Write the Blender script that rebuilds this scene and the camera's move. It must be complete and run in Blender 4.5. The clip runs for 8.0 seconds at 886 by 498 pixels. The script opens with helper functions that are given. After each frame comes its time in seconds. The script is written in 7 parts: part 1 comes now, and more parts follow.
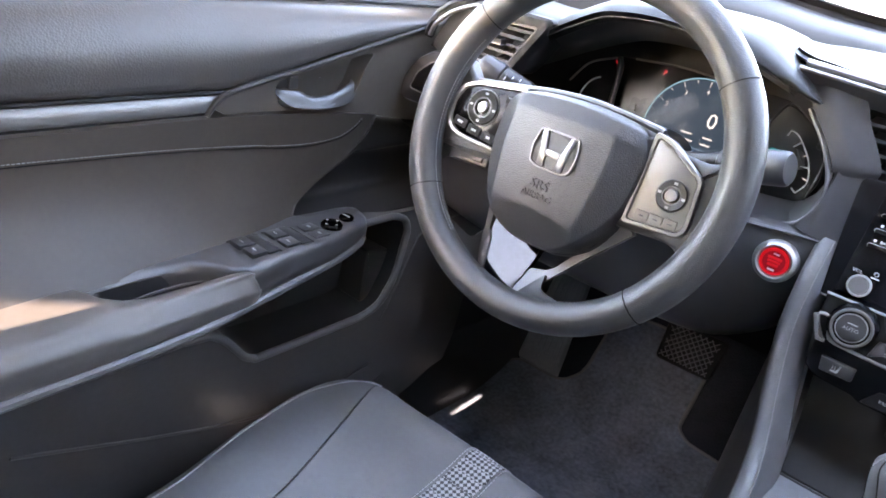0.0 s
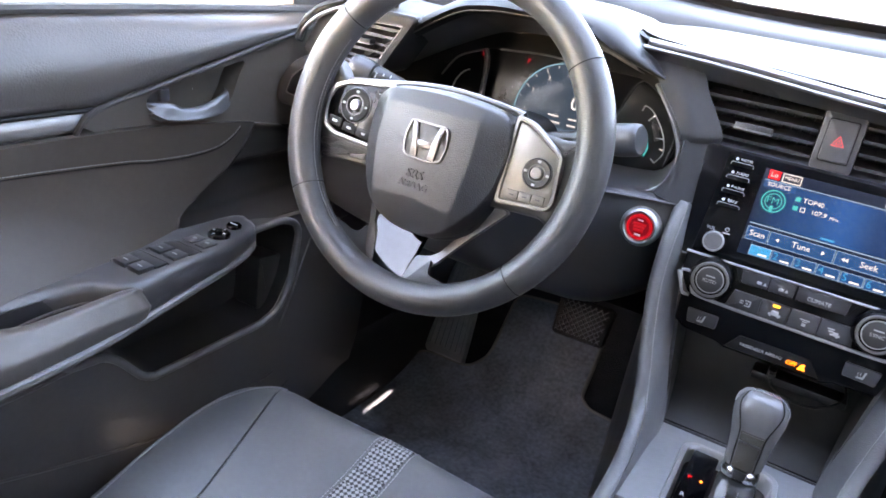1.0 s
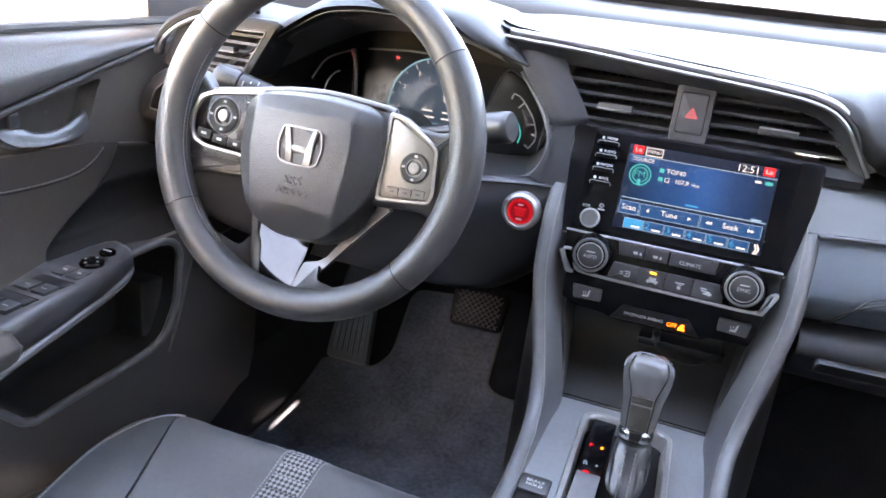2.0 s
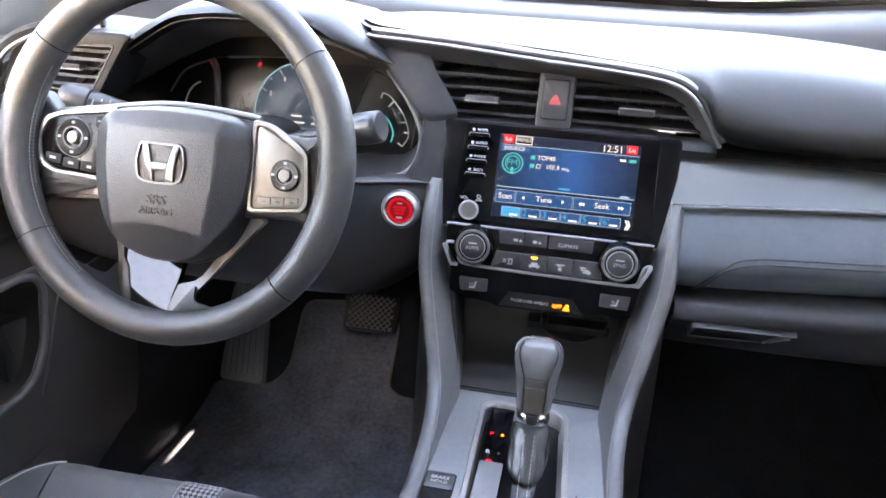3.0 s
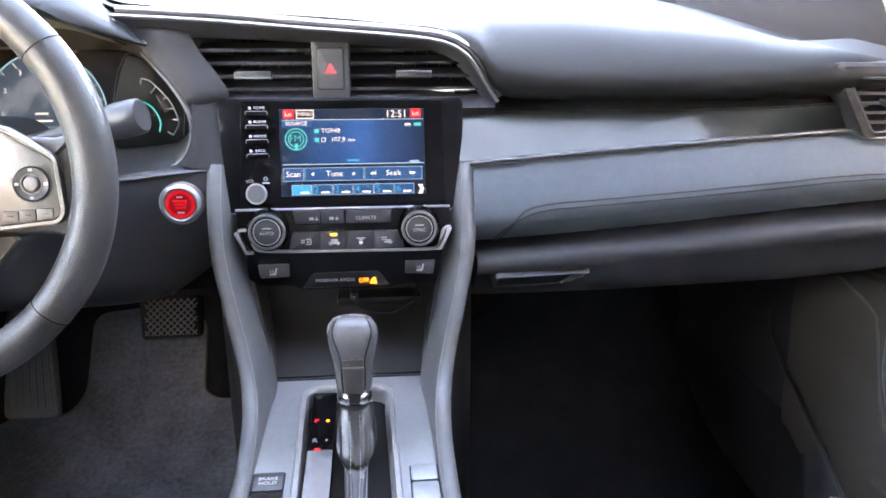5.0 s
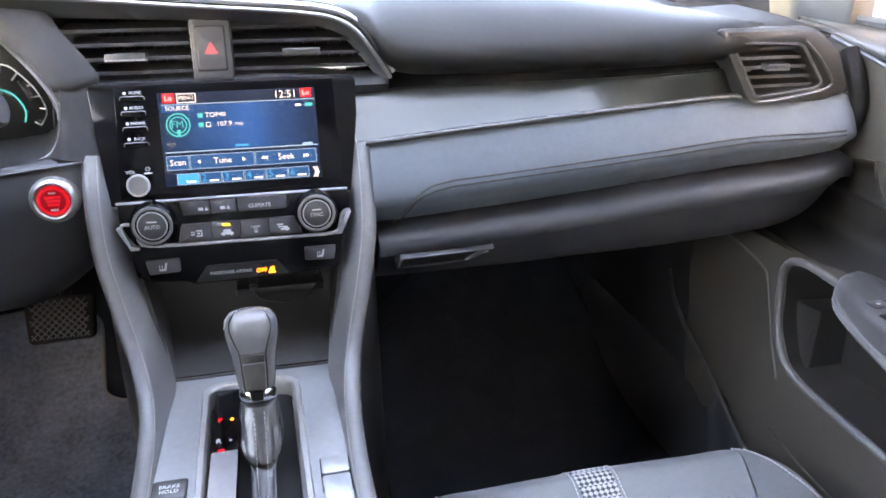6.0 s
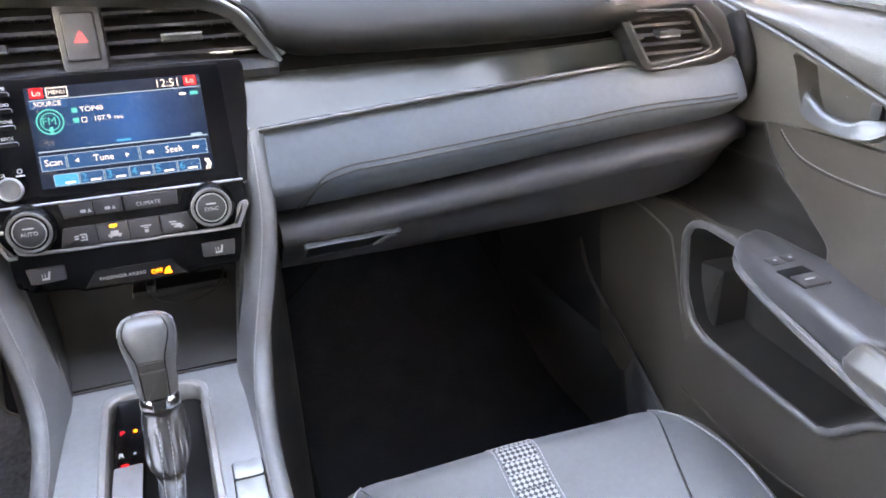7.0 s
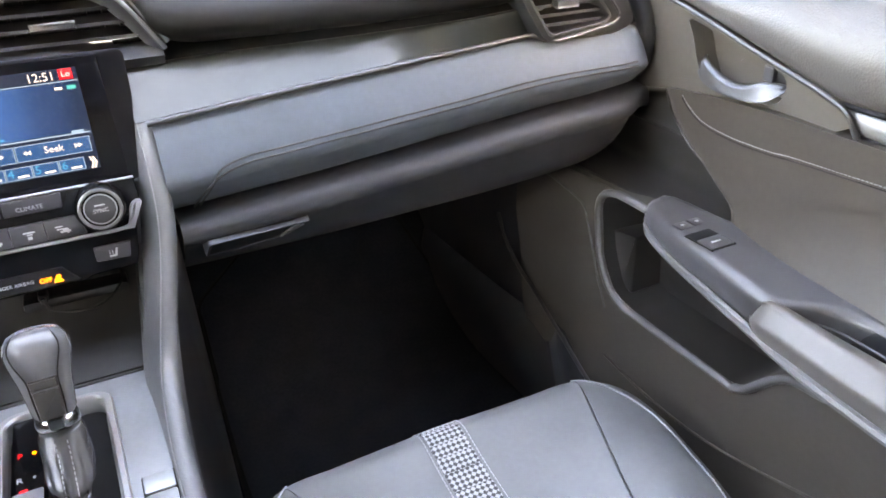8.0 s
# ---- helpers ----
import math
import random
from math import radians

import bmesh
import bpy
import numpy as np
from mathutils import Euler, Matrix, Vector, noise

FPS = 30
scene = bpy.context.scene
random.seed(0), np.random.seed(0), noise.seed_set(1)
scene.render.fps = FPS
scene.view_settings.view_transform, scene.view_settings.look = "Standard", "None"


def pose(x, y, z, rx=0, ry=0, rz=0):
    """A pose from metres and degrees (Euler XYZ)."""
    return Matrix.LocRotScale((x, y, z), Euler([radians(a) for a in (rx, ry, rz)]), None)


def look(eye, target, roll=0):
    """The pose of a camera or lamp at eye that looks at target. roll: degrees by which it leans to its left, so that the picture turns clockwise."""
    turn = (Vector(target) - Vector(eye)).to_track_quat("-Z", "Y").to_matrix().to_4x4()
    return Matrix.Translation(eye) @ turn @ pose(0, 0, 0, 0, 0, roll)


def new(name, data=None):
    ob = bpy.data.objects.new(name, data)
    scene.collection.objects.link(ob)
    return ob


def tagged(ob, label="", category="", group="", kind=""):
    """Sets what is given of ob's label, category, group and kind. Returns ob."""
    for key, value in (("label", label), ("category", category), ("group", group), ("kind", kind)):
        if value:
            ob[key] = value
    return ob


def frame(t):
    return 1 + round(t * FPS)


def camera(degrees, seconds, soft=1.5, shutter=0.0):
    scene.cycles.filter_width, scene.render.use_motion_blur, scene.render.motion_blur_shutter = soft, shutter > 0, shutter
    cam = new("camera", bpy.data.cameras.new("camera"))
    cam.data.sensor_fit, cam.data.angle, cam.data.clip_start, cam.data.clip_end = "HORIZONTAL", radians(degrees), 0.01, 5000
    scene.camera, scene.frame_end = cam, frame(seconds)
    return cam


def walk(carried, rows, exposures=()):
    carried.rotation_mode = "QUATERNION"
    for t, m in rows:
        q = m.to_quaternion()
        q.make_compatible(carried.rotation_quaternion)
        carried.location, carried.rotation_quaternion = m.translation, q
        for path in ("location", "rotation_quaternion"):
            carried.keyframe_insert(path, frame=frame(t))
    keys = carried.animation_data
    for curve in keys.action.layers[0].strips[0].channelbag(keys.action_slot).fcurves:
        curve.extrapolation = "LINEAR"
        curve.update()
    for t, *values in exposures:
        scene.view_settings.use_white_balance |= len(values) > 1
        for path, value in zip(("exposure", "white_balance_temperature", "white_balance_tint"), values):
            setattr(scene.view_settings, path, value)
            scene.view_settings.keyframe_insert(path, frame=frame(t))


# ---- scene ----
# ---------------------------------------------------------------- camera and walk
cam = camera(62.6, 8.0, soft=1.7)
PATH = [
    (0.0, -0.0346, -0.7661, 0.833, 65.22, -10.25, 40.13),
    (0.5, -0.0121, -0.7736, 0.8334, 66.14, -9.17, 35.74),
    (1.0, 0.0005, -0.7762, 0.8359, 66.87, -7.96, 31.12),
    (1.5, 0.0051, -0.7771, 0.8362, 67.49, -6.69, 26.24),
    (3.0, 0.0202, -0.7655, 0.8326, 68.92, -3.09, 11.32),
    (3.5, 0.024, -0.7649, 0.8321, 69.09, -2.06, 6.79),
    (4.0, 0.0275, -0.7598, 0.8334, 68.46, -1.48, 2.4),
    (4.5, 0.0267, -0.7518, 0.8273, 68.04, -0.95, -1.72),
    (6.0, 0.046, -0.7247, 0.8289, 65.2, -0.36, -13.09),
    (6.5, 0.0542, -0.719, 0.8276, 64.37, 0.02, -16.71),
    (7.0, 0.0662, -0.7119, 0.8266, 63.47, 0.54, -20.26),
    (7.5, 0.0788, -0.7066, 0.8272, 62.37, 1.03, -23.65),
    (8.0, 0.0908, -0.7033, 0.8249, 61.58, 1.46, -26.87),
]
walk(cam, [(t, pose(x, y, z, rx, ry, rz)) for t, x, y, z, rx, ry, rz in PATH],
     exposures=[(0.0, 5.50, 8300, 25), (1.5, 5.54, 8300, 25), (3.0, 5.58, 8700, 25), (4.5, 5.75, 8700, 25), (6.0, 5.94, 8900, 25), (8.0, 5.99, 10000, 25)])

# ---------------------------------------------------------------- world and sun
SUN_EL, SUN_AZ = 21.0, 180.0     # degrees; azimuth clockwise from straight ahead
world = bpy.data.worlds.new("sky")
scene.world = world
world.use_nodes = True
sky = world.node_tree.nodes.new("ShaderNodeTexSky")
sky.sky_type, sky.sun_disc = "NISHITA", False
sky.sun_elevation, sky.sun_rotation = radians(SUN_EL), radians(SUN_AZ)
sky.dust_density = 1.0
back = world.node_tree.nodes["Background"]
world.node_tree.links.new(sky.outputs[0], back.inputs[0])
back.inputs[1].default_value = 0.15
sun_data = bpy.data.lights.new("sun", "SUN")
sun_data.energy, sun_data.angle, sun_data.color = 2.0, radians(0.5), (1.0, 0.95, 0.89)
sun = new("sun", sun_data)
_e, _a = radians(SUN_EL), radians(SUN_AZ)
SUN_DIR = Vector((math.cos(_e) * math.sin(_a), math.cos(_e) * math.cos(_a), math.sin(_e)))
sun.matrix_world = look(SUN_DIR * 20, (0, 0, 0))

# ---------------------------------------------------------------- materials
def mat(name, color, rough=0.5, metal=0.0, grain=0.0, grain_size=0.0012, vary=0.12, vary_size=0.06, spec=0.5, coat=0.0, rough_vary=0.03):
    """A surface with colour variation at two scales, uneven gloss and a fine grain."""
    m = bpy.data.materials.new(name)
    m.use_nodes = True
    nt = m.node_tree
    b = nt.nodes["Principled BSDF"]
    tc = nt.nodes.new("ShaderNodeTexCoord")
    big = nt.nodes.new("ShaderNodeTexNoise")
    big.inputs["Scale"].default_value, big.inputs["Detail"].default_value = 1 / vary_size, 6
    nt.links.new(tc.outputs["Object"], big.inputs["Vector"])
    small = nt.nodes.new("ShaderNodeTexNoise")
    small.inputs["Scale"].default_value, small.inputs["Detail"].default_value = 9 / vary_size, 3
    nt.links.new(tc.outputs["Object"], small.inputs["Vector"])
    add = nt.nodes.new("ShaderNodeMath")
    add.operation = "MULTIPLY_ADD"
    add.inputs[1].default_value, add.inputs[2].default_value = 0.45, 0.0
    nt.links.new(small.outputs["Fac"], add.inputs[0])
    sm = nt.nodes.new("ShaderNodeMath")
    sm.operation = "MULTIPLY_ADD"
    sm.inputs[1].default_value = 0.55
    nt.links.new(big.outputs["Fac"], sm.inputs[0])
    nt.links.new(add.outputs[0], sm.inputs[2])
    ramp = nt.nodes.new("ShaderNodeMapRange")
    ramp.inputs["From Min"].default_value, ramp.inputs["From Max"].default_value = 0.3, 0.7
    ramp.inputs["To Min"].default_value, ramp.inputs["To Max"].default_value = 1 - vary, 1 + vary
    nt.links.new(sm.outputs[0], ramp.inputs[0])
    mul = nt.nodes.new("ShaderNodeVectorMath")
    mul.operation = "SCALE"
    mul.inputs[0].default_value = color
    nt.links.new(ramp.outputs[0], mul.inputs["Scale"])
    nt.links.new(mul.outputs[0], b.inputs["Base Color"])
    rr = nt.nodes.new("ShaderNodeMapRange")
    rr.inputs["From Min"].default_value, rr.inputs["From Max"].default_value = 0.3, 0.7
    rr.inputs["To Min"].default_value, rr.inputs["To Max"].default_value = max(0.02, rough - rough_vary), min(1, rough + rough_vary)
    nt.links.new(big.outputs["Fac"], rr.inputs[0])
    nt.links.new(rr.outputs[0], b.inputs["Roughness"])
    b.inputs["Metallic"].default_value = metal
    b.inputs["Specular IOR Level"].default_value = spec
    b.inputs["Coat Weight"].default_value = coat
    b.inputs["Coat Roughness"].default_value = 0.05
    if grain:
        v = nt.nodes.new("ShaderNodeTexVoronoi")
        v.inputs["Scale"].default_value = 1 / grain_size
        nt.links.new(tc.outputs["Object"], v.inputs["Vector"])
        bp = nt.nodes.new("ShaderNodeBump")
        bp.inputs["Strength"].default_value, bp.inputs["Distance"].default_value = grain, grain_size * 0.4
        nt.links.new(v.outputs["Distance"], bp.inputs["Height"])
        nt.links.new(bp.outputs[0], b.inputs["Normal"])
    return m


def glow(name, color, strength, base=(0.01, 0.01, 0.01), rough=0.15):
    m = mat(name, base, rough, vary=0.02)
    b = m.node_tree.nodes["Principled BSDF"]
    b.inputs["Specular IOR Level"].default_value = 0.05
    b.inputs["Emission Color"].default_value = (*color, 1)
    b.inputs["Emission Strength"].default_value = strength
    return m


PAD = mat("soft_dash_skin", (0.0424, 0.0389, 0.0359), 0.37, grain=0.22, grain_size=0.0022, vary=0.10, spec=0.42)
PAD_TOP = mat("dash_top_skin", (0.0077, 0.0078, 0.0080), 0.50, grain=0.10, vary=0.10, spec=0.16)
FLANK = mat("matt_grey_flank", (0.0300, 0.0307, 0.0330), 0.58, grain=0.06, vary=0.12, spec=0.16)
SPOKE = mat("dim_satin_spoke", (0.1156, 0.1108, 0.1088), 0.36, 0.35, vary=0.08)
LOWER_DOOR = mat("lower_door_plastic", (0.0565, 0.0524, 0.0504), 0.40, grain=0.12, vary=0.14)
LEATHERETTE = mat("stitched_leatherette", (0.0660, 0.0796, 0.0940), 0.50, grain=0.16, vary=0.10, spec=0.24)
DOOR_INSERT = mat("door_insert_leatherette", (0.0447, 0.0378, 0.0315), 0.40, grain=0.14, vary=0.10, spec=0.26)
HARD = mat("hard_black_plastic", (0.0122, 0.0122, 0.0136), 0.38, grain=0.12, vary=0.15)
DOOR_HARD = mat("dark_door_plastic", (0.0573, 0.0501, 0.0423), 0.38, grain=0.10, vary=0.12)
DOOR_GREY = mat("grey_door_plastic", (0.0486, 0.0474, 0.0490), 0.36, grain=0.05, vary=0.10)
ARM_PAD = mat("armrest_leatherette", (0.0699, 0.0625, 0.0567), 0.40, grain=0.16, vary=0.10)
HARD_GREY = mat("dark_grey_plastic", (0.0277, 0.0292, 0.0332), 0.36, grain=0.06, vary=0.12)
DARK = mat("matt_black_plastic", (0.0054, 0.0054, 0.0061), 0.6, vary=0.2, spec=0.15)
PIANO = mat("gloss_black", (0.0041, 0.0041, 0.0048), 0.12, vary=0.1, spec=0.14, rough_vary=0.02)
SCREENGLASS = mat("screen_glass", (0.0027, 0.0027, 0.0034), 0.12, vary=0.1, spec=0.12, rough_vary=0.02)
SILVER = mat("satin_silver", (0.1904, 0.1904, 0.1904), 0.34, 0.8, vary=0.08)
CHROME = mat("chrome", (0.5100, 0.5100, 0.5168), 0.10, 1.0, vary=0.05, rough_vary=0.03)
DECK = mat("blue_grey_metallic_paint", (0.2166, 0.2278, 0.2422), 0.36, 0.45, vary=0.08)
BEZEL = mat("dark_satin_metal", (0.1632, 0.1632, 0.1666), 0.34, 0.5, vary=0.08)
BRUSHED = mat("dark_brushed_trim", (0.0262, 0.0294, 0.0277), 0.31, 0.30, vary=0.10, vary_size=0.08, coat=0.10, rough_vary=0.04)
WHEEL_LEATHER = mat("wheel_leather", (0.0449, 0.0449, 0.0456), 0.40, grain=0.30, grain_size=0.0013, vary=0.10)
AIRBAG_SKIN = mat("airbag_cover_skin", (0.0381, 0.0381, 0.0394), 0.40, grain=0.45, grain_size=0.0014, vary=0.08)
SEAT = mat("seat_leatherette", (0.1151, 0.1208, 0.1258), 0.42, grain=0.14, vary=0.10)
SEAT_SIDE = mat("seat_bolster_leatherette", (0.1020, 0.1073, 0.1117), 0.42, grain=0.14, vary=0.10)
CARPET = mat("black_carpet", (0.0231, 0.0252, 0.0313), 0.95, grain=0.9, grain_size=0.0022, vary=0.35, vary_size=0.03, spec=0.1)
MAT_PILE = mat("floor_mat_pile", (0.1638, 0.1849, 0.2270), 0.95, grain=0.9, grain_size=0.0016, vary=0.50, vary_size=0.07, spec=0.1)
RUBBER = mat("black_rubber", (0.0374, 0.0367, 0.0367), 0.6, grain=0.2, vary=0.15)
# black right pod and its keys, with the bright seat reflection as base colour
POD_SHEEN = mat("warm_pod_sheen", (0.1836, 0.1700, 0.1530), 0.36, 0.45, vary=0.06)
DIALGLASS = mat("smoked_dial_cover", (0.0041, 0.0041, 0.0048), 0.30, vary=0.1, spec=0.14)
THREAD = mat("pale_thread", (0.3740, 0.3808, 0.3944), 0.7, vary=0.1, vary_size=0.01)
DARK_THREAD = mat("dark_thread", (0.0150, 0.0150, 0.0156), 0.7, vary=0.1, vary_size=0.01)
THREAD_GREY = mat("rim_thread", (0.2040, 0.2040, 0.2040), 0.7, vary=0.1, vary_size=0.01)
GREY_THREAD = mat("grey_thread", (0.15, 0.15, 0.152), 0.7, vary=0.1, vary_size=0.01)
SLAT = mat("vent_slat_plastic", (0.0180, 0.0175, 0.0198), 0.50, grain=0.05, vary=0.12, spec=0.22)
BOOT = mat("gloss_boot_leather", (0.0324, 0.0324, 0.0342), 0.25, grain=0.12, vary=0.15, spec=0.55)
HEADLINER = mat("headliner_cloth", (0.36, 0.355, 0.345), 0.9, grain=0.3, grain_size=0.002)
PRINT = mat("white_print", (0.42, 0.42, 0.42), 0.5, vary=0.03)
STRIP = mat("warm_satin_strip", (0.1299, 0.1260, 0.1203), 0.36, 0.35, vary=0.06)
SATIN = mat("satin_grey_edge", (0.060, 0.058, 0.059), 0.38, 0.05, vary=0.08)
RIM = mat("soft_grey_rim", (0.100, 0.098, 0.098), 0.38, vary=0.08)
LID = mat("glovebox_skin", (0.0320, 0.0340, 0.0385), 0.50, grain=0.10, vary=0.12, spec=0.26)
DIM_BLACK = mat("dim_black_plastic", (0.0120, 0.0120, 0.0135), 0.55, grain=0.10, vary=0.15, spec=0.16)
LEVER = mat("satin_lever", (0.0775, 0.0775, 0.0794), 0.34, 0.6, vary=0.06)
# darker copy of the mat pile; the passenger footwell's shade is in its colour
SHADED_PILE = mat("shaded_mat_pile", (0.0247, 0.0286, 0.0375), 0.95, grain=0.9, grain_size=0.0016, vary=0.30, vary_size=0.05, spec=0.1)
GREY_RUBBER = mat("grey_rubber", (0.3060, 0.3213, 0.3570), 0.42, grain=0.1, vary=0.15)
BINDING = mat("mat_binding", (0.1836, 0.1836, 0.1904), 0.8, grain=0.5, grain_size=0.001)
EMBLEM = mat("emblem_metal", (0.1700, 0.1700, 0.1768), 0.30, 1.0, vary=0.05, rough_vary=0.03)
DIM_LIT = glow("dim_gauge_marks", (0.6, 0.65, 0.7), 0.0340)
RAIL = mat("rail_leatherette", (0.0900, 0.0930, 0.0966), 0.36, grain=0.26, grain_size=0.0017, vary=0.10)
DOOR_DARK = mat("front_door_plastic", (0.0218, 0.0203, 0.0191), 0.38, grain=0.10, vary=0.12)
COWL = mat("cowl_plastic", (0.0180, 0.0180, 0.0192), 0.55, grain=0.08, vary=0.12, spec=0.12)
CHARCOAL = mat("charcoal_keys", (0.0316, 0.0310, 0.0351), 0.40, grain=0.04, vary=0.10)
TRIM_SILVER = mat("bright_satin_trim", (0.3740, 0.3740, 0.3808), 0.33, 0.5, vary=0.05)
TREAD = mat("pedal_tread", (0.1350, 0.1425, 0.1607), 0.5, grain=0.2, vary=0.15)
KNOB = mat("knob_leather", (0.0969, 0.0979, 0.1020), 0.27, grain=0.06, grain_size=0.0010, vary=0.10, rough_vary=0.01)
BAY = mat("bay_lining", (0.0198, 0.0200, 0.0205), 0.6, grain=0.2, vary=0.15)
GLOSS_BLACK_MIRROR = mat("mirror_black", (0.0212, 0.0236, 0.0269), 0.06, 0.9, vary=0.05, rough_vary=0.01)
SHEEN_PLATE = mat("painted_sheen_plate", (0.1503, 0.1503, 0.1591), 0.36, 0.15, vary=0.10)
BRONZE = mat("bronze_grey_plate", (0.0476, 0.0435, 0.0394), 0.45, 0.2, vary=0.08)
RING_SILVER = mat("bright_button_ring", (0.3036, 0.3036, 0.3084), 0.32, 0.6, vary=0.04)
ORANGE_LIT = glow("orange_lamp", (1.0, 0.22, 0.02), 0.1496)
AMBER_LIT = glow("amber_lamp", (1.0, 0.42, 0.03), 0.1496)
RED_LIT = glow("red_lamp", (1.0, 0.02, 0.03), 0.0352)
RED_BTN = glow("red_button", (1.0, 0.02, 0.05), 0.0030, base=(0.10, 0.005, 0.010))
RED_HOT = glow("bright_red_print", (1.0, 0.015, 0.03), 0.0085, base=(0.22, 0.012, 0.016))
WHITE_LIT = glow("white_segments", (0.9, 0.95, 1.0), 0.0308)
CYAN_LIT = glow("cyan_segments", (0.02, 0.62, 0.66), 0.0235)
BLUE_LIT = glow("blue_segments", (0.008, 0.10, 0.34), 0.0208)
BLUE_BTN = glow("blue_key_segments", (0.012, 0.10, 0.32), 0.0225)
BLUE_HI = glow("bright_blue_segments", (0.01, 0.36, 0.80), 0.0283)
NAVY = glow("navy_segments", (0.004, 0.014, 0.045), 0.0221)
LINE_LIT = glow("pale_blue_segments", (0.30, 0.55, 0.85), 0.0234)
GREEN = mat("hedge_leaves", (0.10, 0.16, 0.03), 0.7, vary=0.4)
ASPHALT = mat("pale_concrete", (0.50, 0.47, 0.43), 0.9, vary=0.2, vary_size=0.4)
OUTER = mat("blocker_grey", (0.17, 0.20, 0.24), 0.9, vary=0.15, vary_size=0.3)
PAINT = mat("white_car_paint", (0.75, 0.75, 0.74), 0.2, coat=0.8, vary=0.02)


def checks():
    """Small light and dark checks of the woven seat stripe."""
    m = mat("checked_cloth", (0.1, 0.1, 0.1), 0.9, grain=0.5, grain_size=0.0012)
    nt = m.node_tree
    b = nt.nodes["Principled BSDF"]
    tc = nt.nodes.new("ShaderNodeTexCoord")
    rot = nt.nodes.new("ShaderNodeMapping")
    rot.inputs["Rotation"].default_value = (0, 0, radians(45))
    nt.links.new(tc.outputs["Object"], rot.inputs[0])
    ck = nt.nodes.new("ShaderNodeTexChecker")
    ck.inputs["Scale"].default_value = 230
    ck.inputs["Color1"].default_value, ck.inputs["Color2"].default_value = (0.34, 0.345, 0.355, 1), (0.045, 0.047, 0.052, 1)
    nt.links.new(rot.outputs[0], ck.inputs["Vector"])
    nt.links.new(ck.outputs[0], b.inputs["Base Color"])
    return m


CHECKS = checks()


def field():
    """Blue radio picture, brighter right of its middle."""
    m = glow("blue_field", (0.006, 0.075, 0.26), 0.0300)
    nt = m.node_tree
    b = nt.nodes["Principled BSDF"]
    tc = nt.nodes.new("ShaderNodeTexCoord")
    xyz = nt.nodes.new("ShaderNodeSeparateXYZ")
    nt.links.new(tc.outputs["Object"], xyz.inputs[0])
    ramp = nt.nodes.new("ShaderNodeMapRange")
    ramp.inputs["From Min"].default_value, ramp.inputs["From Max"].default_value = -0.065, 0.0875
    nt.links.new(xyz.outputs["X"], ramp.inputs[0])
    cr_ = nt.nodes.new("ShaderNodeValToRGB")
    cr_.color_ramp.interpolation = "EASE"
    cr_.color_ramp.elements[0].color = (0.002, 0.018, 0.055, 1)
    cr_.color_ramp.elements[1].color = (0.002, 0.014, 0.045, 1)
    for p, c in ((0.35, (0.004, 0.055, 0.20, 1)), (0.55, (0.008, 0.085, 0.31, 1)), (0.8, (0.004, 0.035, 0.13, 1))):
        cr_.color_ramp.elements.new(p).color = c
    nt.links.new(ramp.outputs[0], cr_.inputs[0])
    nt.links.new(cr_.outputs[0], b.inputs["Emission Color"])
    return m


FIELD = field()


def glass(name, tint=(0.97, 0.99, 0.98)):
    m = bpy.data.materials.new(name)
    m.use_nodes = True
    b = m.node_tree.nodes["Principled BSDF"]
    b.inputs["Base Color"].default_value = (*tint, 1)
    b.inputs["Roughness"].default_value, b.inputs["Transmission Weight"].default_value, b.inputs["IOR"].default_value = 0.0, 1.0, 1.05
    return m


GLASS = glass("window_glass")

# ---------------------------------------------------------------- mesh helpers
ORIGIN = {}


def thing(name, at, label, category, group="", kind=""):
    ob = new(name)
    ob.location = at
    ob.empty_display_size = 0.05
    ORIGIN[ob] = Vector(at)
    return tagged(ob, label, category, group, kind)


def part(name, bm, material, parent=None, label="", smooth=40, kind="", category=""):
    """Links a bmesh, given in world metres, as one mesh under its thing."""
    base = ORIGIN[parent] if parent else Vector((0, 0, 0))
    bmesh.ops.translate(bm, verts=bm.verts, vec=-base)
    bmesh.ops.recalc_face_normals(bm, faces=bm.faces)
    me = bpy.data.meshes.new(name)
    bm.to_mesh(me)
    bm.free()
    me.materials.append(material)
    if smooth:
        me.polygons.foreach_set("use_smooth", [True] * len(me.polygons))
        me.set_sharp_from_angle(angle=radians(smooth))
    ob = new(name, me)
    ORIGIN[ob] = base
    if parent:
        ob.parent = parent
    return tagged(ob, label, category, "", kind)


def cr(pts, n, closed=False):
    """n points of a smooth curve through pts, evenly spaced along it."""
    p = [np.array(q, float) for q in pts]
    if len(p) == 2 and not closed:
        return [tuple(p[0] + (p[1] - p[0]) * i / (n - 1)) for i in range(n)]
    ext = [p[-1]] + p + [p[0], p[1]] if closed else [2 * p[0] - p[1]] + p + [2 * p[-1] - p[-2]]
    dense = []
    for i in range(1, len(ext) - 2):
        a, b, c, d = ext[i - 1:i + 3]
        for k in range(16):
            t = k / 16
            dense.append(0.5 * (2 * b + (c - a) * t + (2 * a - 5 * b + 4 * c - d) * t * t + (3 * b - a - 3 * c + d) * t ** 3))
    dense.append(p[0] if closed else p[-1])
    dense = np.array(dense)
    s = np.r_[0, np.cumsum(np.linalg.norm(np.diff(dense, axis=0), axis=1))]
    want = np.linspace(0, s[-1], n + 1)[:-1] if closed else np.linspace(0, s[-1], n)
    return [tuple(np.interp(w, s, dense[:, k]) for k in range(dense.shape[1])) for w in want]


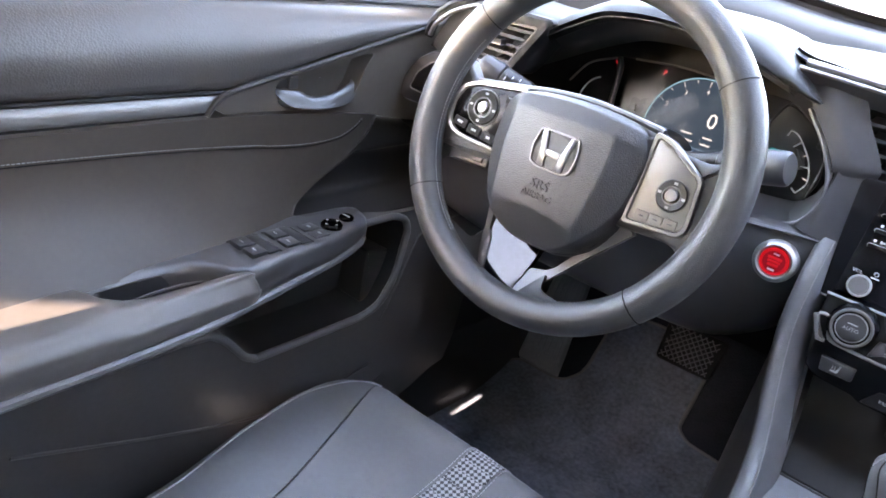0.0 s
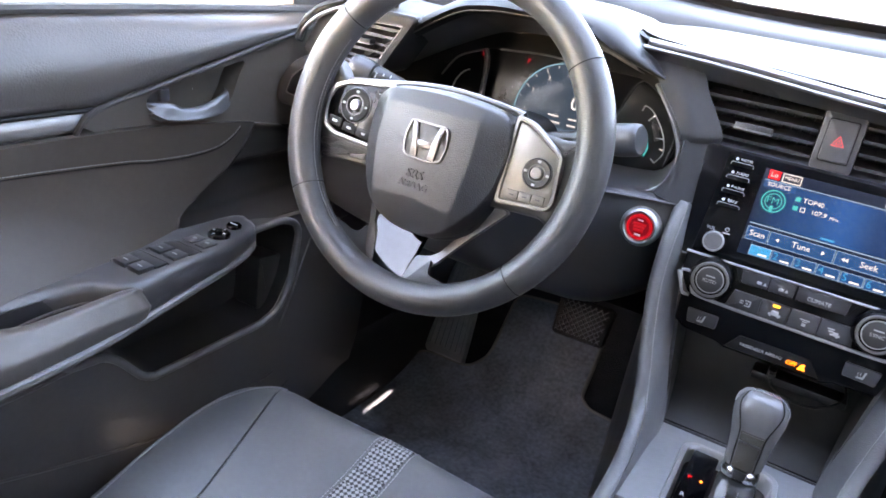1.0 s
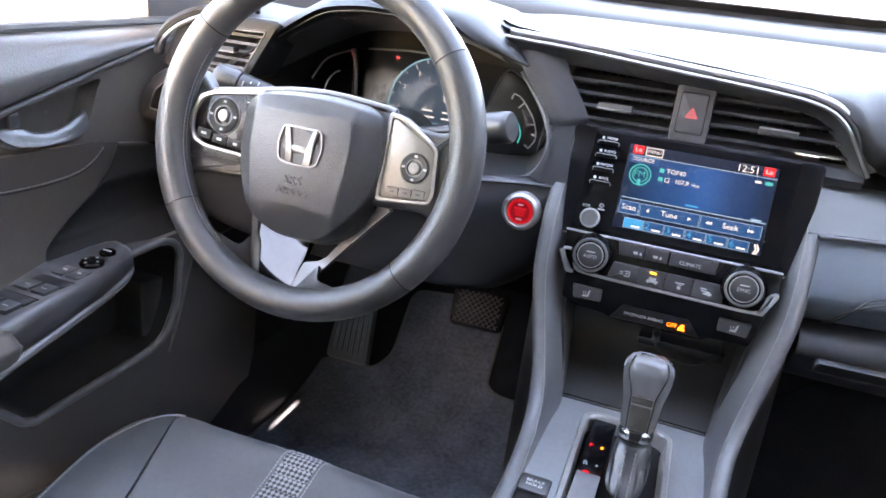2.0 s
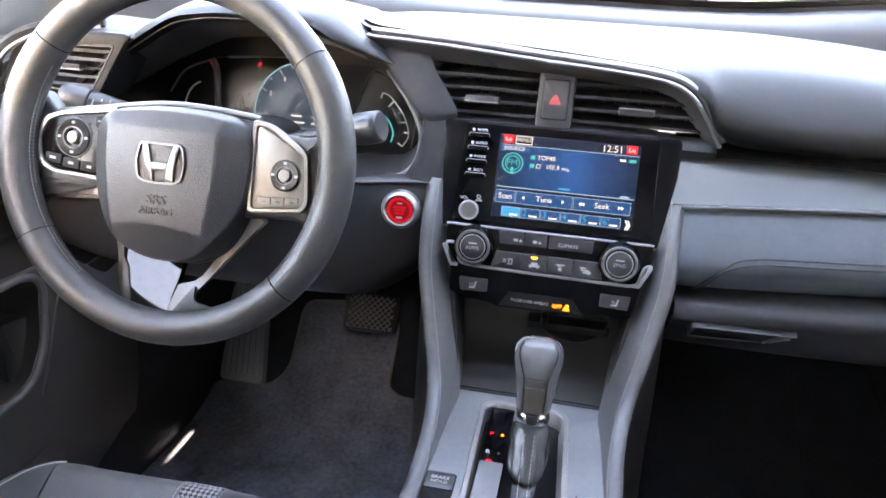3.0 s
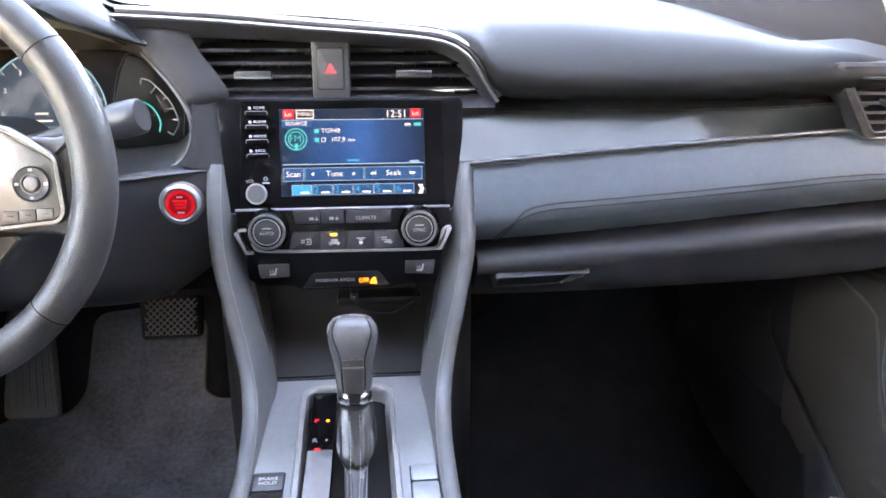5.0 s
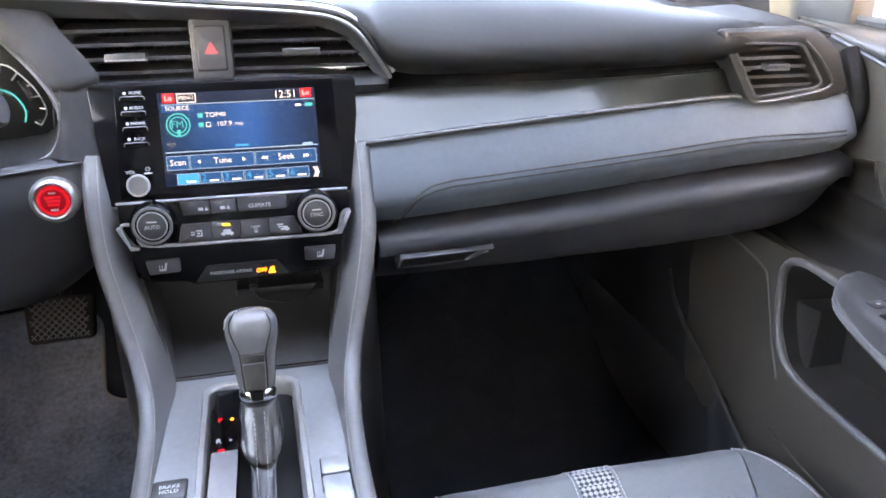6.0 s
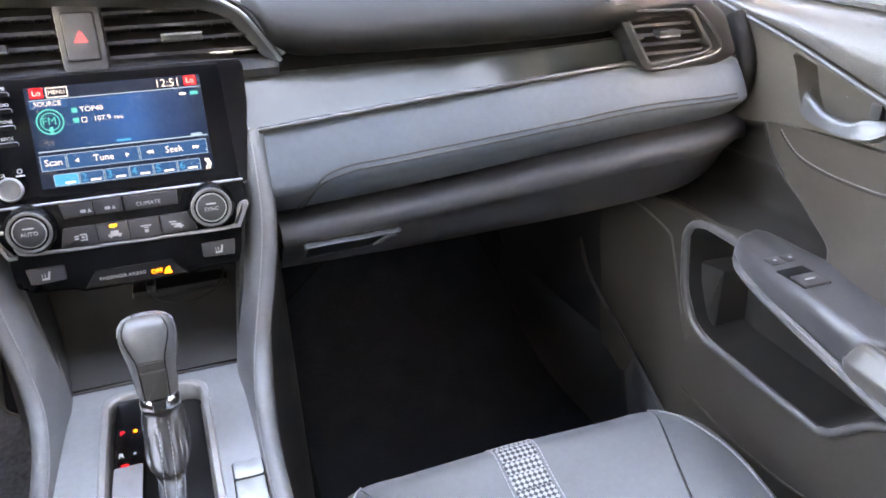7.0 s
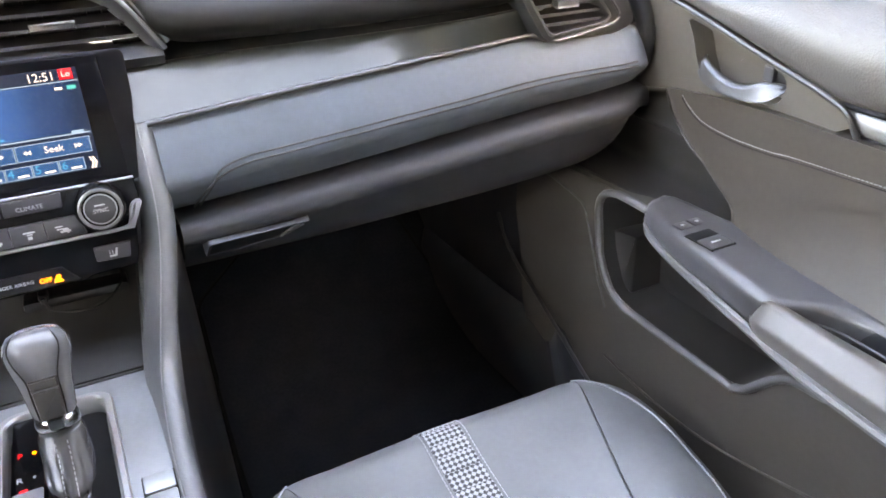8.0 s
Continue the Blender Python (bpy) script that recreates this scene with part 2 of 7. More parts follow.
def rounded(poly, r, n=4):
    """A 2D outline with its corners rounded."""
    out, m = [], len(poly)
    for i in range(m):
        a, b, c = (np.array(poly[(i + k) % m], float) for k in (-1, 0, 1))
        rr = min(r, 0.45 * np.linalg.norm(a - b), 0.45 * np.linalg.norm(c - b))
        p, q = b + (a - b) / np.linalg.norm(a - b) * rr, b + (c - b) / np.linalg.norm(c - b) * rr
        for k in range(n + 1):
            t = k / n
            out.append(tuple((1 - t) ** 2 * p + 2 * t * (1 - t) * b + t * t * q))
    return out


def sheet(rows, wrap_u=False, wrap_v=False, cap=False):
    bm = bmesh.new()
    g = [[bm.verts.new(p) for p in row] for row in rows]
    nu, nv = len(g), len(g[0])
    for i in range(nu if wrap_u else nu - 1):
        for j in range(nv if wrap_v else nv - 1):
            q = (g[i][j], g[(i + 1) % nu][j], g[(i + 1) % nu][(j + 1) % nv], g[i][(j + 1) % nv])
            bm.faces.new(q)
    if cap and wrap_v:
        bm.faces.new(g[0])
        bm.faces.new(g[-1])
    return bm


def thick(bm, t):
    bmesh.ops.recalc_face_normals(bm, faces=bm.faces)
    bmesh.ops.solidify(bm, geom=bm.faces[:], thickness=t)
    return bm


def loft(sections, nu, nv, t=0.0, wrap_v=False, cap=False):
    """A smooth skin through sections of control points; t gives it thickness."""
    secs = [cr(s, nv, wrap_v) for s in sections]
    cols = [cr([s[j] for s in secs], nu) if len(secs) > 2 else cr([secs[0][j], secs[1][j]], nu) for j in range(nv)]
    bm = sheet([[cols[j][i] for j in range(nv)] for i in range(nu)], wrap_v=wrap_v, cap=cap)
    return thick(bm, t) if t else bm


def tube(path, r, n=8, closed=False, flat=1.0):
    p = [Vector(q) for q in path]
    rows, m = [], len(p)
    up = Vector((0.13, 0.21, 0.97))
    for i in range(m):
        d = (p[(i + 1) % m] - p[i - 1]) if closed else p[min(i + 1, m - 1)] - p[max(i - 1, 0)]
        d.normalize()
        a = d.cross(up)
        if a.length < 1e-3:
            a = d.cross(Vector((1, 0, 0)))
        a.normalize()
        b = a.cross(d)
        rad = r[i] if isinstance(r, (list, tuple)) else r
        rows.append([tuple(p[i] + rad * (math.cos(k) * a + flat * math.sin(k) * b)) for k in (2 * math.pi * j / n for j in range(n))])
    return sheet(rows, wrap_u=closed, wrap_v=True, cap=not closed)


def plane_at(o, tilt, turn=0.0):
    """Axes of a face that looks back at the seats: u right, v up along it, w out of it."""
    a = radians(tilt)
    m = Matrix(((1, 0, 0), (0, math.sin(a), -math.cos(a)), (0, math.cos(a), math.sin(a)))).to_4x4()
    return Matrix.Translation(o) @ pose(0, 0, 0, 0, 0, turn) @ m


def put(bm, m):
    bmesh.ops.transform(bm, matrix=m, verts=bm.verts)
    return bm


def slab(outline, w0, w1, bevel=0.0, m=None, segs=2, taper=0.0):
    """An outline (u, v) raised from w0 to w1, with its front edge rounded over."""
    o = [np.array(p, float) for p in outline]
    area = sum(a[0] * b[1] - a[1] * b[0] for a, b in zip(o, o[1:] + o[:1]))
    if area < 0:
        o = o[::-1]
    k = len(o)

    def inset(d):
        res = []
        for i in range(k):
            e1, e2 = o[i] - o[i - 1], o[(i + 1) % k] - o[i]
            n1, n2 = (np.array((-e[1], e[0])) / (np.linalg.norm(e) + 1e-9) for e in (e1, e2))
            nn = n1 + n2
            nn = nn / max(0.6, np.linalg.norm(nn))
            res.append(o[i] + nn * d)
        return res
    rows = [[(*p, w0) for p in o], [(*p, w1 - bevel) for p in inset(taper)]]
    for s in range(1, segs + 1) if bevel else ():
        a = math.pi / 2 * s / segs
        rows.append([(*p, w1 - bevel + bevel * math.sin(a)) for p in inset(taper + bevel * (1 - math.cos(a)))])
    bm = sheet(rows, wrap_v=True, cap=True)
    return put(bm, m) if m else bm


def box(u0, u1, v0, v1, w0, w1, bevel=0.001, m=None, r=0.0):
    q = [(u0, v0), (u1, v0), (u1, v1), (u0, v1)]
    return slab(rounded(q, r) if r else q, w0, w1, min(bevel, 0.45 * abs(w1 - w0)), m)


def block(x0, x1, y0, y1, z0, z1, bevel=0.004):
    bm = bmesh.new()
    bmesh.ops.create_cube(bm, size=1)
    put(bm, Matrix.Translation(((x0 + x1) / 2, (y0 + y1) / 2, (z0 + z1) / 2)) @ Matrix.Diagonal((x1 - x0, y1 - y0, z1 - z0, 1)))
    if bevel:
        bmesh.ops.bevel(bm, geom=bm.edges[:], offset=bevel, segments=2, affect="EDGES", profile=0.5)
    return bm


def ring(outer, inner, w0, w1, bevel=0.0006, m=None):
    """A flat frame between two outlines of as many points."""
    def mix(t):
        return [(a[0] + (b[0] - a[0]) * t, a[1] + (b[1] - a[1]) * t) for a, b in zip(outer, inner)]
    rows = [[(*p, w0) for p in outer], [(*p, w1 - bevel) for p in outer], [(*p, w1) for p in mix(0.2)], [(*p, w1) for p in mix(0.8)],
            [(*p, w1 - bevel) for p in inner], [(*p, w0) for p in inner]]
    bm = sheet(rows, wrap_u=True, wrap_v=True)
    return put(bm, m) if m else bm


def lathe(profile, n=32, m=None):
    """A turned shape: (radius, w) from the rim to the axis."""
    rows = [[(max(r, 1e-5) * math.cos(a), max(r, 1e-5) * math.sin(a), w) for a in (2 * math.pi * k / n for k in range(n))] for r, w in profile]
    hollow = profile[-1][0] > 1e-4
    bm = sheet(rows, wrap_u=hollow, wrap_v=True, cap=not hollow)
    return put(bm, m) if m else bm


def circle(r, n=32, cx=0.0, cy=0.0, start=0.0, end=2 * math.pi):
    return [(cx + r * math.cos(start + (end - start) * k / n), cy + r * math.sin(start + (end - start) * k / n)) for k in range(n)]


def join(*bms):
    out = bmesh.new()
    for b in bms:
        me = bpy.data.meshes.new("tmp")
        b.to_mesh(me)
        out.from_mesh(me)
        bpy.data.meshes.remove(me)
        b.free()
    return out


def stitches(path, step=0.0042, length=0.0029, r=0.0005, lift=(0, 0, 0)):
    """A row of separate thread stitches along a curve."""
    n = max(4, int(sum((Vector(a) - Vector(b)).length for a, b in zip(path, path[1:])) / step))
    pts = [Vector(q) + Vector(lift) for q in cr(path, n + 1)]
    bm = bmesh.new()
    for a, b in zip(pts, pts[1:]):
        d = (b - a)
        if d.length < 1e-6:
            continue
        d.normalize()
        s = d.cross(Vector((0.3, 0.5, 0.8))).normalized() * r
        t = d.cross(s).normalized() * r
        e = a + d * length
        q = [bm.verts.new(v) for v in (a + s, a + t, a - s, a - t, e + s, e + t, e - s, e - t)]
        for k in range(4):
            bm.faces.new((q[k], q[(k + 1) % 4], q[4 + (k + 1) % 4], q[4 + k]))
        bm.faces.new(q[3::-1])
        bm.faces.new(q[4:])
    return bm


def words(text, size, m, depth=0.0003, align="CENTER"):
    cu = bpy.data.curves.new("text", "FONT")
    cu.body, cu.size, cu.extrude, cu.align_x, cu.align_y, cu.resolution_u = text, size, depth, align, "CENTER", 2
    ob = new("text", cu)
    me = bpy.data.meshes.new_from_object(ob.evaluated_get(bpy.context.evaluated_depsgraph_get()))
    bpy.data.objects.remove(ob)
    bm = bmesh.new()
    bm.from_mesh(me)
    bpy.data.meshes.remove(me)
    return put(bm, m)


def at(m, u, v, w=0.0, turn=0.0):
    return m @ pose(u, v, w, 0, 0, turn)


def holed(outer, hole, xf, side, depth, centre, n=72, inner_scale=0.92, back=0.02, cup=True):
    """A panel in the y-z plane at x = xf(y, z) with a hole that opens into a cup of that depth."""
    def cast(poly, a):
        d, best = np.array((math.cos(a), math.sin(a))), 0
        c = np.array(centre)
        for i in range(len(poly)):
            p, q = np.array(poly[i - 1]) - c, np.array(poly[i]) - c
            den = d[0] * (q - p)[1] - d[1] * (q - p)[0]
            if abs(den) < 1e-12:
                continue
            t = (p[0] * (q - p)[1] - p[1] * (q - p)[0]) / den
            s = (p[0] * d[1] - p[1] * d[0]) / den
            if t > 0 and -1e-6 <= s <= 1 + 1e-6:
                best = max(best, t)
        return c + d * best
    ang = [2 * math.pi * k / n for k in range(n)]
    o, h = [cast(outer, a) for a in ang], [cast(hole, a) for a in ang]
    c = np.array(centre)
    rows = []

    def row(pts, dx):
        rows.append([(side * (xf(*p) + dx), p[0], p[1]) for p in pts])
    row(o, back)
    row(o, 0)
    for t in (0.3, 0.6, 0.85):
        row([a + (b - a) * t for a, b in zip(o, h)], 0)
    row(h, 0.0)
    row([c + (p - c) * 0.985 for p in h], 0.004)
    if not cup:
        return sheet(rows, wrap_v=True)
    row([c + (p - c) * (inner_scale + 0.03) for p in h], depth * 0.85)
    row([c + (p - c) * inner_scale for p in h], depth)
    row([c + (p - c) * 0.4 for p in h], depth)
    row([c + (p - c) * 0.01 for p in h], depth)
    bm = sheet(rows, wrap_v=True)
    return bm

# ---------------------------------------------------------------- outside and body shell
def floor_z(y):
    if y < 0.22:
        return 0.0
    return 0.75 * (y - 0.22) ** 2 / 0.56 if y < 0.50 else (y - 0.36) * 0.75


def ground_sheet():
    bm = sheet([[(x, y, -0.42) for x in (-400, -8, -2, 2, 8, 400)] for y in (-400, -8, -2, 2, 8, 400)])
    tagged(part("ground", bm, ASPHALT), "pale concrete ground around the car", "ground", "", "structure")


def hedge():
    bm = bmesh.new()
    rng = random.Random(5)
    for _ in range(4200):
        c = Vector((rng.uniform(1.9, 9), rng.uniform(7.5, 9.0), rng.uniform(-0.4, 0.7)))
        d = Vector((rng.gauss(0, 1), rng.gauss(0, 1), rng.gauss(0, 1))).normalized()
        e = d.orthogonal().normalized() * rng.uniform(0.05, 0.11)
        f = d.cross(e).normalized() * rng.uniform(0.06, 0.16)
        bm.faces.new([bm.verts.new(c + k) for k in (-e, f * 0.9, e, -f)])
    tagged(part("hedge", bm, GREEN, smooth=0), "clipped green hedge of small leaves beyond the bonnet", "hedge", "", "stuff")


def shell():
    # carpet floor with rising toe board, from the sills to the firewall
    ys = [-1.75, -0.6, 0.0, 0.22, 0.26, 0.30, 0.34, 0.38, 0.42, 0.46, 0.5, 0.6, 0.7, 0.78]
    bm = sheet([[(x, y, floor_z(y) - 0.036 + 0.05 * max(0, (abs(x) - 0.675)) / 0.1) for x in np.linspace(-0.72, 0.72, 25)] for y in ys])
    tagged(part("floor", thick(bm, 0.03), CARPET), "black carpet on the car floor and toe board", "carpet", "", "structure")
    for s, nm in ((-1, "wall_left"), (1, "wall_right")):
        # sill and kick panel beside the footwell
        secs = []
        for y in (-1.75, -0.3, 0.0, 0.12, 0.25, 0.45, 0.75):
            k = 0.03 * max(0, (y - 0.0)) / 0.75
            secs.append([(s * (0.655 - k), y, -0.02), (s * (0.662 - k), y, 0.06), (s * (0.668 - k), y, 0.10), (s * (0.70 - k), y, 0.13),
                         (s * (0.705 - k), y, 0.3 if y > 0.1 else 0.14), (s * (0.71 - k), y, 0.6 if y > 0.1 else 0.15)])
        tagged(part(nm, loft(secs, 30, 16, 0.02), HARD_GREY), "dark plastic sill trim and kick panel", "sill trim", "", "structure")
    for s, nm in ((-1, "trim_left"), (1, "trim_right")):
        p = cr([(s * 0.655, 0.235, 0.30), (s * 0.648, 0.20, 0.268), (s * 0.643, 0.15, 0.242), (s * 0.640, 0.105, 0.228), (s * 0.640, 0.03, 0.19), (s * 0.642, -0.1, 0.13), (s * 0.645, -0.3, 0.11)], 40)
        tagged(part(nm, tube(p, 0.0030, 8), DOOR_GREY), "grey edge of the sill trim below the door", "sill trim", "", "structure")
    # unseen wall, added only to cut the sky light through the right window
    tagged(part("wall_light_blocker", block(1.12, 1.22, -1.7, 0.9, -0.42, 1.40, 0.02), OUTER), "unseen plain grey wall added to dim light through the right window", "wall", "", "structure")
    # firewall, rear bulkhead, roof
    tagged(part("wall_front", block(-0.75, 0.75, 0.78, 0.82, -0.05, 0.72, 0.006), DARK), "black firewall behind the dashboard", "firewall", "", "structure")
    tagged(part("wall_rear", block(-0.75, 0.75, -1.80, -1.70, -0.05, 0.74, 0.01), HARD_GREY), "plain dark rear bulkhead of the cabin", "bulkhead", "", "structure")
    # unseen partition, added to block sun from behind; pale so it bounces light
    tagged(part("wall_rear_blocker", join(block(-0.55, 0.76, -1.10, -1.04, -0.03, 1.17, 0.02), block(-0.76, -0.53, -1.10, -1.04, 0.80, 1.17, 0.02)), HEADLINER), "unseen pale partition added to block rear sun and bounce light forward", "bulkhead", "", "structure")
    roof = loft([[(-0.705, y, z - 0.095), (-0.63, y, z - 0.045), (-0.48, y, z), (0, y, z + 0.02), (0.48, y, z), (0.63, y, z - 0.045), (0.705, y, z - 0.095)] for y, z in ((-1.62, 0.955), (-1.5, 0.985), (-1.25, 1.08), (-1.0, 1.18), (-0.7, 1.22), (-0.44, 1.18), (-0.26, 1.10))], 30, 40, 0.03)
    tagged(part("ceiling", roof, HEADLINER), "pale cloth headliner under the car roof", "headliner", "", "structure")
    for s, nm in ((-1, "left"), (1, "right")):
        pillar = loft([[(s * 0.59, -0.46, 1.09), (s * 0.64, -0.48, 1.07), (s * 0.65, -0.43, 1.06), (s * 0.60, -0.41, 1.09)],
                       [(s * 0.66, 0.0, 0.90), (s * 0.71, -0.02, 0.88), (s * 0.72, 0.04, 0.88), (s * 0.67, 0.06, 0.90)],
                       [(s * 0.70, 0.42, 0.70), (s * 0.76, 0.40, 0.68), (s * 0.77, 0.48, 0.68), (s * 0.71, 0.50, 0.70)]], 12, 16, 0, True, True)
        tagged(part("pillar_front_" + nm, pillar, HARD_GREY), "dark grey windscreen pillar trim", "pillar", "", "structure")
        pillar = loft([[(s * 0.55, -0.76, 1.13), (s * 0.66, -0.76, 1.09), (s * 0.66, -1.00, 1.09), (s * 0.55, -1.00, 1.13)],
                       [(s * 0.672, -0.76, 0.70), (s * 0.75, -0.76, 0.70), (s * 0.75, -1.02, 0.70), (s * 0.672, -1.02, 0.70)],
                       [(s * 0.672, -0.87, 0.05), (s * 0.75, -0.87, 0.05), (s * 0.75, -1.05, 0.05), (s * 0.672, -1.05, 0.05)]], 12, 24, 0, True, True)
        tagged(part("pillar_middle_" + nm, pillar, HARD_GREY), "dark grey middle door pillar trim", "pillar", "", "structure")
        pillar = loft([[(s * 0.60, -1.45, 1.06), (s * 0.65, -1.45, 1.04), (s * 0.65, -1.75, 1.03), (s * 0.60, -1.75, 1.05)],
                       [(s * 0.70, -1.60, 0.68), (s * 0.75, -1.60, 0.68), (s * 0.75, -1.80, 0.68), (s * 0.70, -1.80, 0.68)]], 10, 16, 0, True, True)
        tagged(part("pillar_rear_" + nm, pillar, HARD_GREY), "dark grey rear pillar trim", "pillar", "", "structure")
        base = slab([(0.035, 0.690), (0.035, 0.862), (0.12, 0.846), (0.30, 0.780), (0.46, 0.700), (0.46, 0.640), (0.035, 0.640)], 0.0, 0.03, 0.008, Matrix(((0, 0, -s, s * 0.745), (1, 0, 0, 0), (0, 1, 0, 0), (0, 0, 0, 1))))
        tagged(part("trim_pillar_" + nm, base, HARD_GREY), "dark grey corner trim at the foot of the windscreen pillar", "corner trim", "", "structure")
        panel = loft([[(s * 0.70, y, 0.02), (s * 0.69, y, 0.30), (s * 0.69, y, 0.60), (s * 0.71, y, 0.70), (s * 0.74, y, 0.715)] for y in (-0.87, -1.3, -1.78)], 12, 14, 0.03)
        tagged(part("wall_rear_" + nm, panel, DOOR_HARD), "plain dark rear side lining", "side lining", "", "structure")
        # black tube that stands for the dash end's shadow on the door
        seal = cr([(s * 0.684, y + 0.011, z) for y, z in ((-0.020, 0.690), (-0.040, 0.664), (-0.052, 0.640), (-0.052, 0.618), (-0.040, 0.596), (-0.010, 0.570), (0.030, 0.548))], 40)
        tagged(part("trim_shade_" + nm, tube(seal, 0.011, 10), DARK), "black tube in place of the shadow between dashboard end and door", "door seal", "", "structure")
        pane = sheet([[(s * (0.735 - 0.1 * k), y, 0.70 + 0.39 * k) for k in (0, 0.5, 1)] for y in (-0.78, -0.4, 0.0, 0.2)])
        g = tagged(part("window_" + nm, thick(pane, 0.004), GLASS), "clear side window glass of the front door", "window", "", "structure")
        g.visible_shadow = False
    ws = loft([[(-0.70, 0.40, 0.76), (-0.35, 0.60, 0.785), (0, 0.66, 0.785), (0.35, 0.60, 0.785), (0.70, 0.40, 0.76)],
               [(-0.62, -0.26, 1.01), (-0.35, -0.24, 1.085), (0, -0.23, 1.105), (0.35, -0.24, 1.085), (0.62, -0.26, 1.01)]], 14, 24, 0.005)
    g = tagged(part("window_front", ws, GLASS), "clear curved windscreen glass", "windscreen", "", "structure")
    g.visible_shadow = False
    # bonnet beyond the windscreen
    bon = loft([[(-0.72, 0.62, 0.66), (-0.4, 0.80, 0.70), (0, 0.86, 0.71), (0.4, 0.80, 0.70), (0.72, 0.62, 0.66)],
                [(-0.74, 1.2, 0.60), (-0.4, 1.25, 0.655), (0, 1.28, 0.665), (0.4, 1.25, 0.655), (0.74, 1.2, 0.60)],
                [(-0.70, 1.7, 0.46), (-0.4, 1.8, 0.52), (0, 1.84, 0.53), (0.4, 1.8, 0.52), (0.70, 1.7, 0.46)]], 18, 24, 0.02)
    tagged(part("bonnet", bon, PAINT), "white painted car bonnet beyond the windscreen", "bonnet", "", "structure")


ground_sheet()
hedge()
shell()


# ---------------------------------------------------------------- dashboard
DASH = thing("dashboard", (0, 0.2, 0.45), "dark grey moulded dashboard with padded top and passenger trim", "dashboard")


def ridge(x):
    """Far edge of the padded top: y and z."""
    a = abs(x)
    return 0.345 - 0.55 * max(0, a - 0.1) ** 2 - 0.25 * max(0, a - 0.5), 0.772 - 0.30 * max(0, a - 0.22) ** 2 - 0.1 * max(0, a - 0.45)


def dash_body():
    secs = []
    for x in (-0.70, -0.55, -0.35, -0.16, 0.0, 0.15, 0.3, 0.5, 0.64, 0.70):
        yr, zr = ridge(x)
        secs.append([(x, 0.16, 0.40), (x, 0.13, 0.52), (x, 0.13, 0.64), (x, min(yr, 0.2), 0.655), (x, yr, 0.67), (x, 0.60, 0.66), (x, 0.76, 0.60)])
    part("carrier", loft(secs, 50, 24, 0.02), DARK, DASH, "black carrier behind the dash panels")
    # padded top: lip, nose and long upper skin
    lips = [(-0.262, 0.150, 0.770, 0), (-0.256, 0.112, 0.769, 0), (-0.246, 0.090, 0.766, 0), (-0.230, 0.072, 0.763, 0), (-0.205, 0.060, 0.7605, 0), (-0.15, 0.05, 0.7555, 0), (-0.03, 0.044, 0.7485, 0), (0.06, 0.044, 0.7412, 0), (0.112, 0.046, 0.735, 0.1), (0.145, 0.048, 0.7135, 0.44), (0.172, 0.050, 0.676, 1),
            (0.25, 0.048, 0.6693, 1), (0.34, 0.030, 0.6715, 1), (0.386, 0.015, 0.6745, 1), (0.43, -0.002, 0.6785, 1), (0.470, -0.018, 0.6830, 1), (0.505, -0.026, 0.687, 1), (0.545, -0.024, 0.692, 0.8), (0.60, -0.008, 0.690, 0.6), (0.665, 0.03, 0.672, 0.4)]
    secs = []
    for x, y, z, k in lips:
        yr, zr = ridge(x)
        yr -= 0.13 * max(0.0, min(1.0, (-0.215 - x) / 0.047)) ** 2
        zt = zr - 0.012
        low = [(x, max(y + 0.05, 0.105), z + 0.010 * k - 0.016 * (1 - k)), (x, y + 0.03, z + 0.002), (x, y, z), (x, y - 0.022 * k - 0.002, z + 0.012 * k + 0.002), (x, y - 0.016 * k + 0.004, z + 0.036 * k + 0.004)]
        hi = z + 0.05 * k
        low += [(x, y + 0.035, hi + (zt - hi) * 0.45), (x, y + 0.09, hi + (zt - hi) * 0.8), (x, 0.5 * (y + 0.09 + yr), zt + 0.004), (x, yr - 0.006, zr), (x, yr, zr - 0.003), (x, yr + 0.001, zr - 0.020)]
        if x < -0.2:
            n, zt = yr - y, max(zt, z + 0.003)
            low = [(x, y + 0.3 * n, z - 0.014), (x, y + 0.12 * n, z - 0.004), (x, y, z), (x, y - 0.001, z + 0.002), (x, y + 0.004, z + 0.004), (x, y + 0.15 * n, z + (zt - z) * 0.45), (x, y + 0.33 * n, z + (zt - z) * 0.8),
                   (x, y + 0.65 * n, zt + 0.004), (x, yr - 0.006, zr), (x, yr, zr - 0.003), (x, yr + 0.001, zr - 0.020)]
        secs.append(low)
    part("top_pad", loft(secs, 90, 36, 0.008), PAD_TOP, DASH, "soft dark grey padded dash top", smooth=60)
    # recessed cowl band between the padded top and the windscreen
    secs = []
    for x in (-0.69, -0.62, -0.45, -0.3, -0.15, 0, 0.15, 0.3, 0.45, 0.62, 0.69):
        yr, zr = ridge(x)
        up = 0.30 * max(0, abs(x) - 0.22) ** 1.5
        secs.append([(x, yr + 0.002, zr - 0.034), (x, yr + 0.012, zr - 0.022), (x, yr + 0.03, zr - 0.006), (x, yr + 0.06, zr + 0.006 + up * 0.6), (x, yr + 0.12, zr + 0.013 + up), (x, yr + 0.22, zr + 0.016 + up * 1.2)])
    part("cowl", loft(secs, 50, 20, 0.01), COWL, DASH, "grey defroster panel under the windscreen")
    rows = []
    for x in np.linspace(-0.69, 0.69, 24):
        yr, zr = ridge(x)
        up = 0.30 * max(0, abs(x) - 0.22) ** 1.5 * 1.2
        rows.append([(x, yr + 0.21, zr + 0.010 + up), (x, yr + 0.235, zr + 0.022 + up), (x, yr + 0.222, zr + 0.036 + up)])
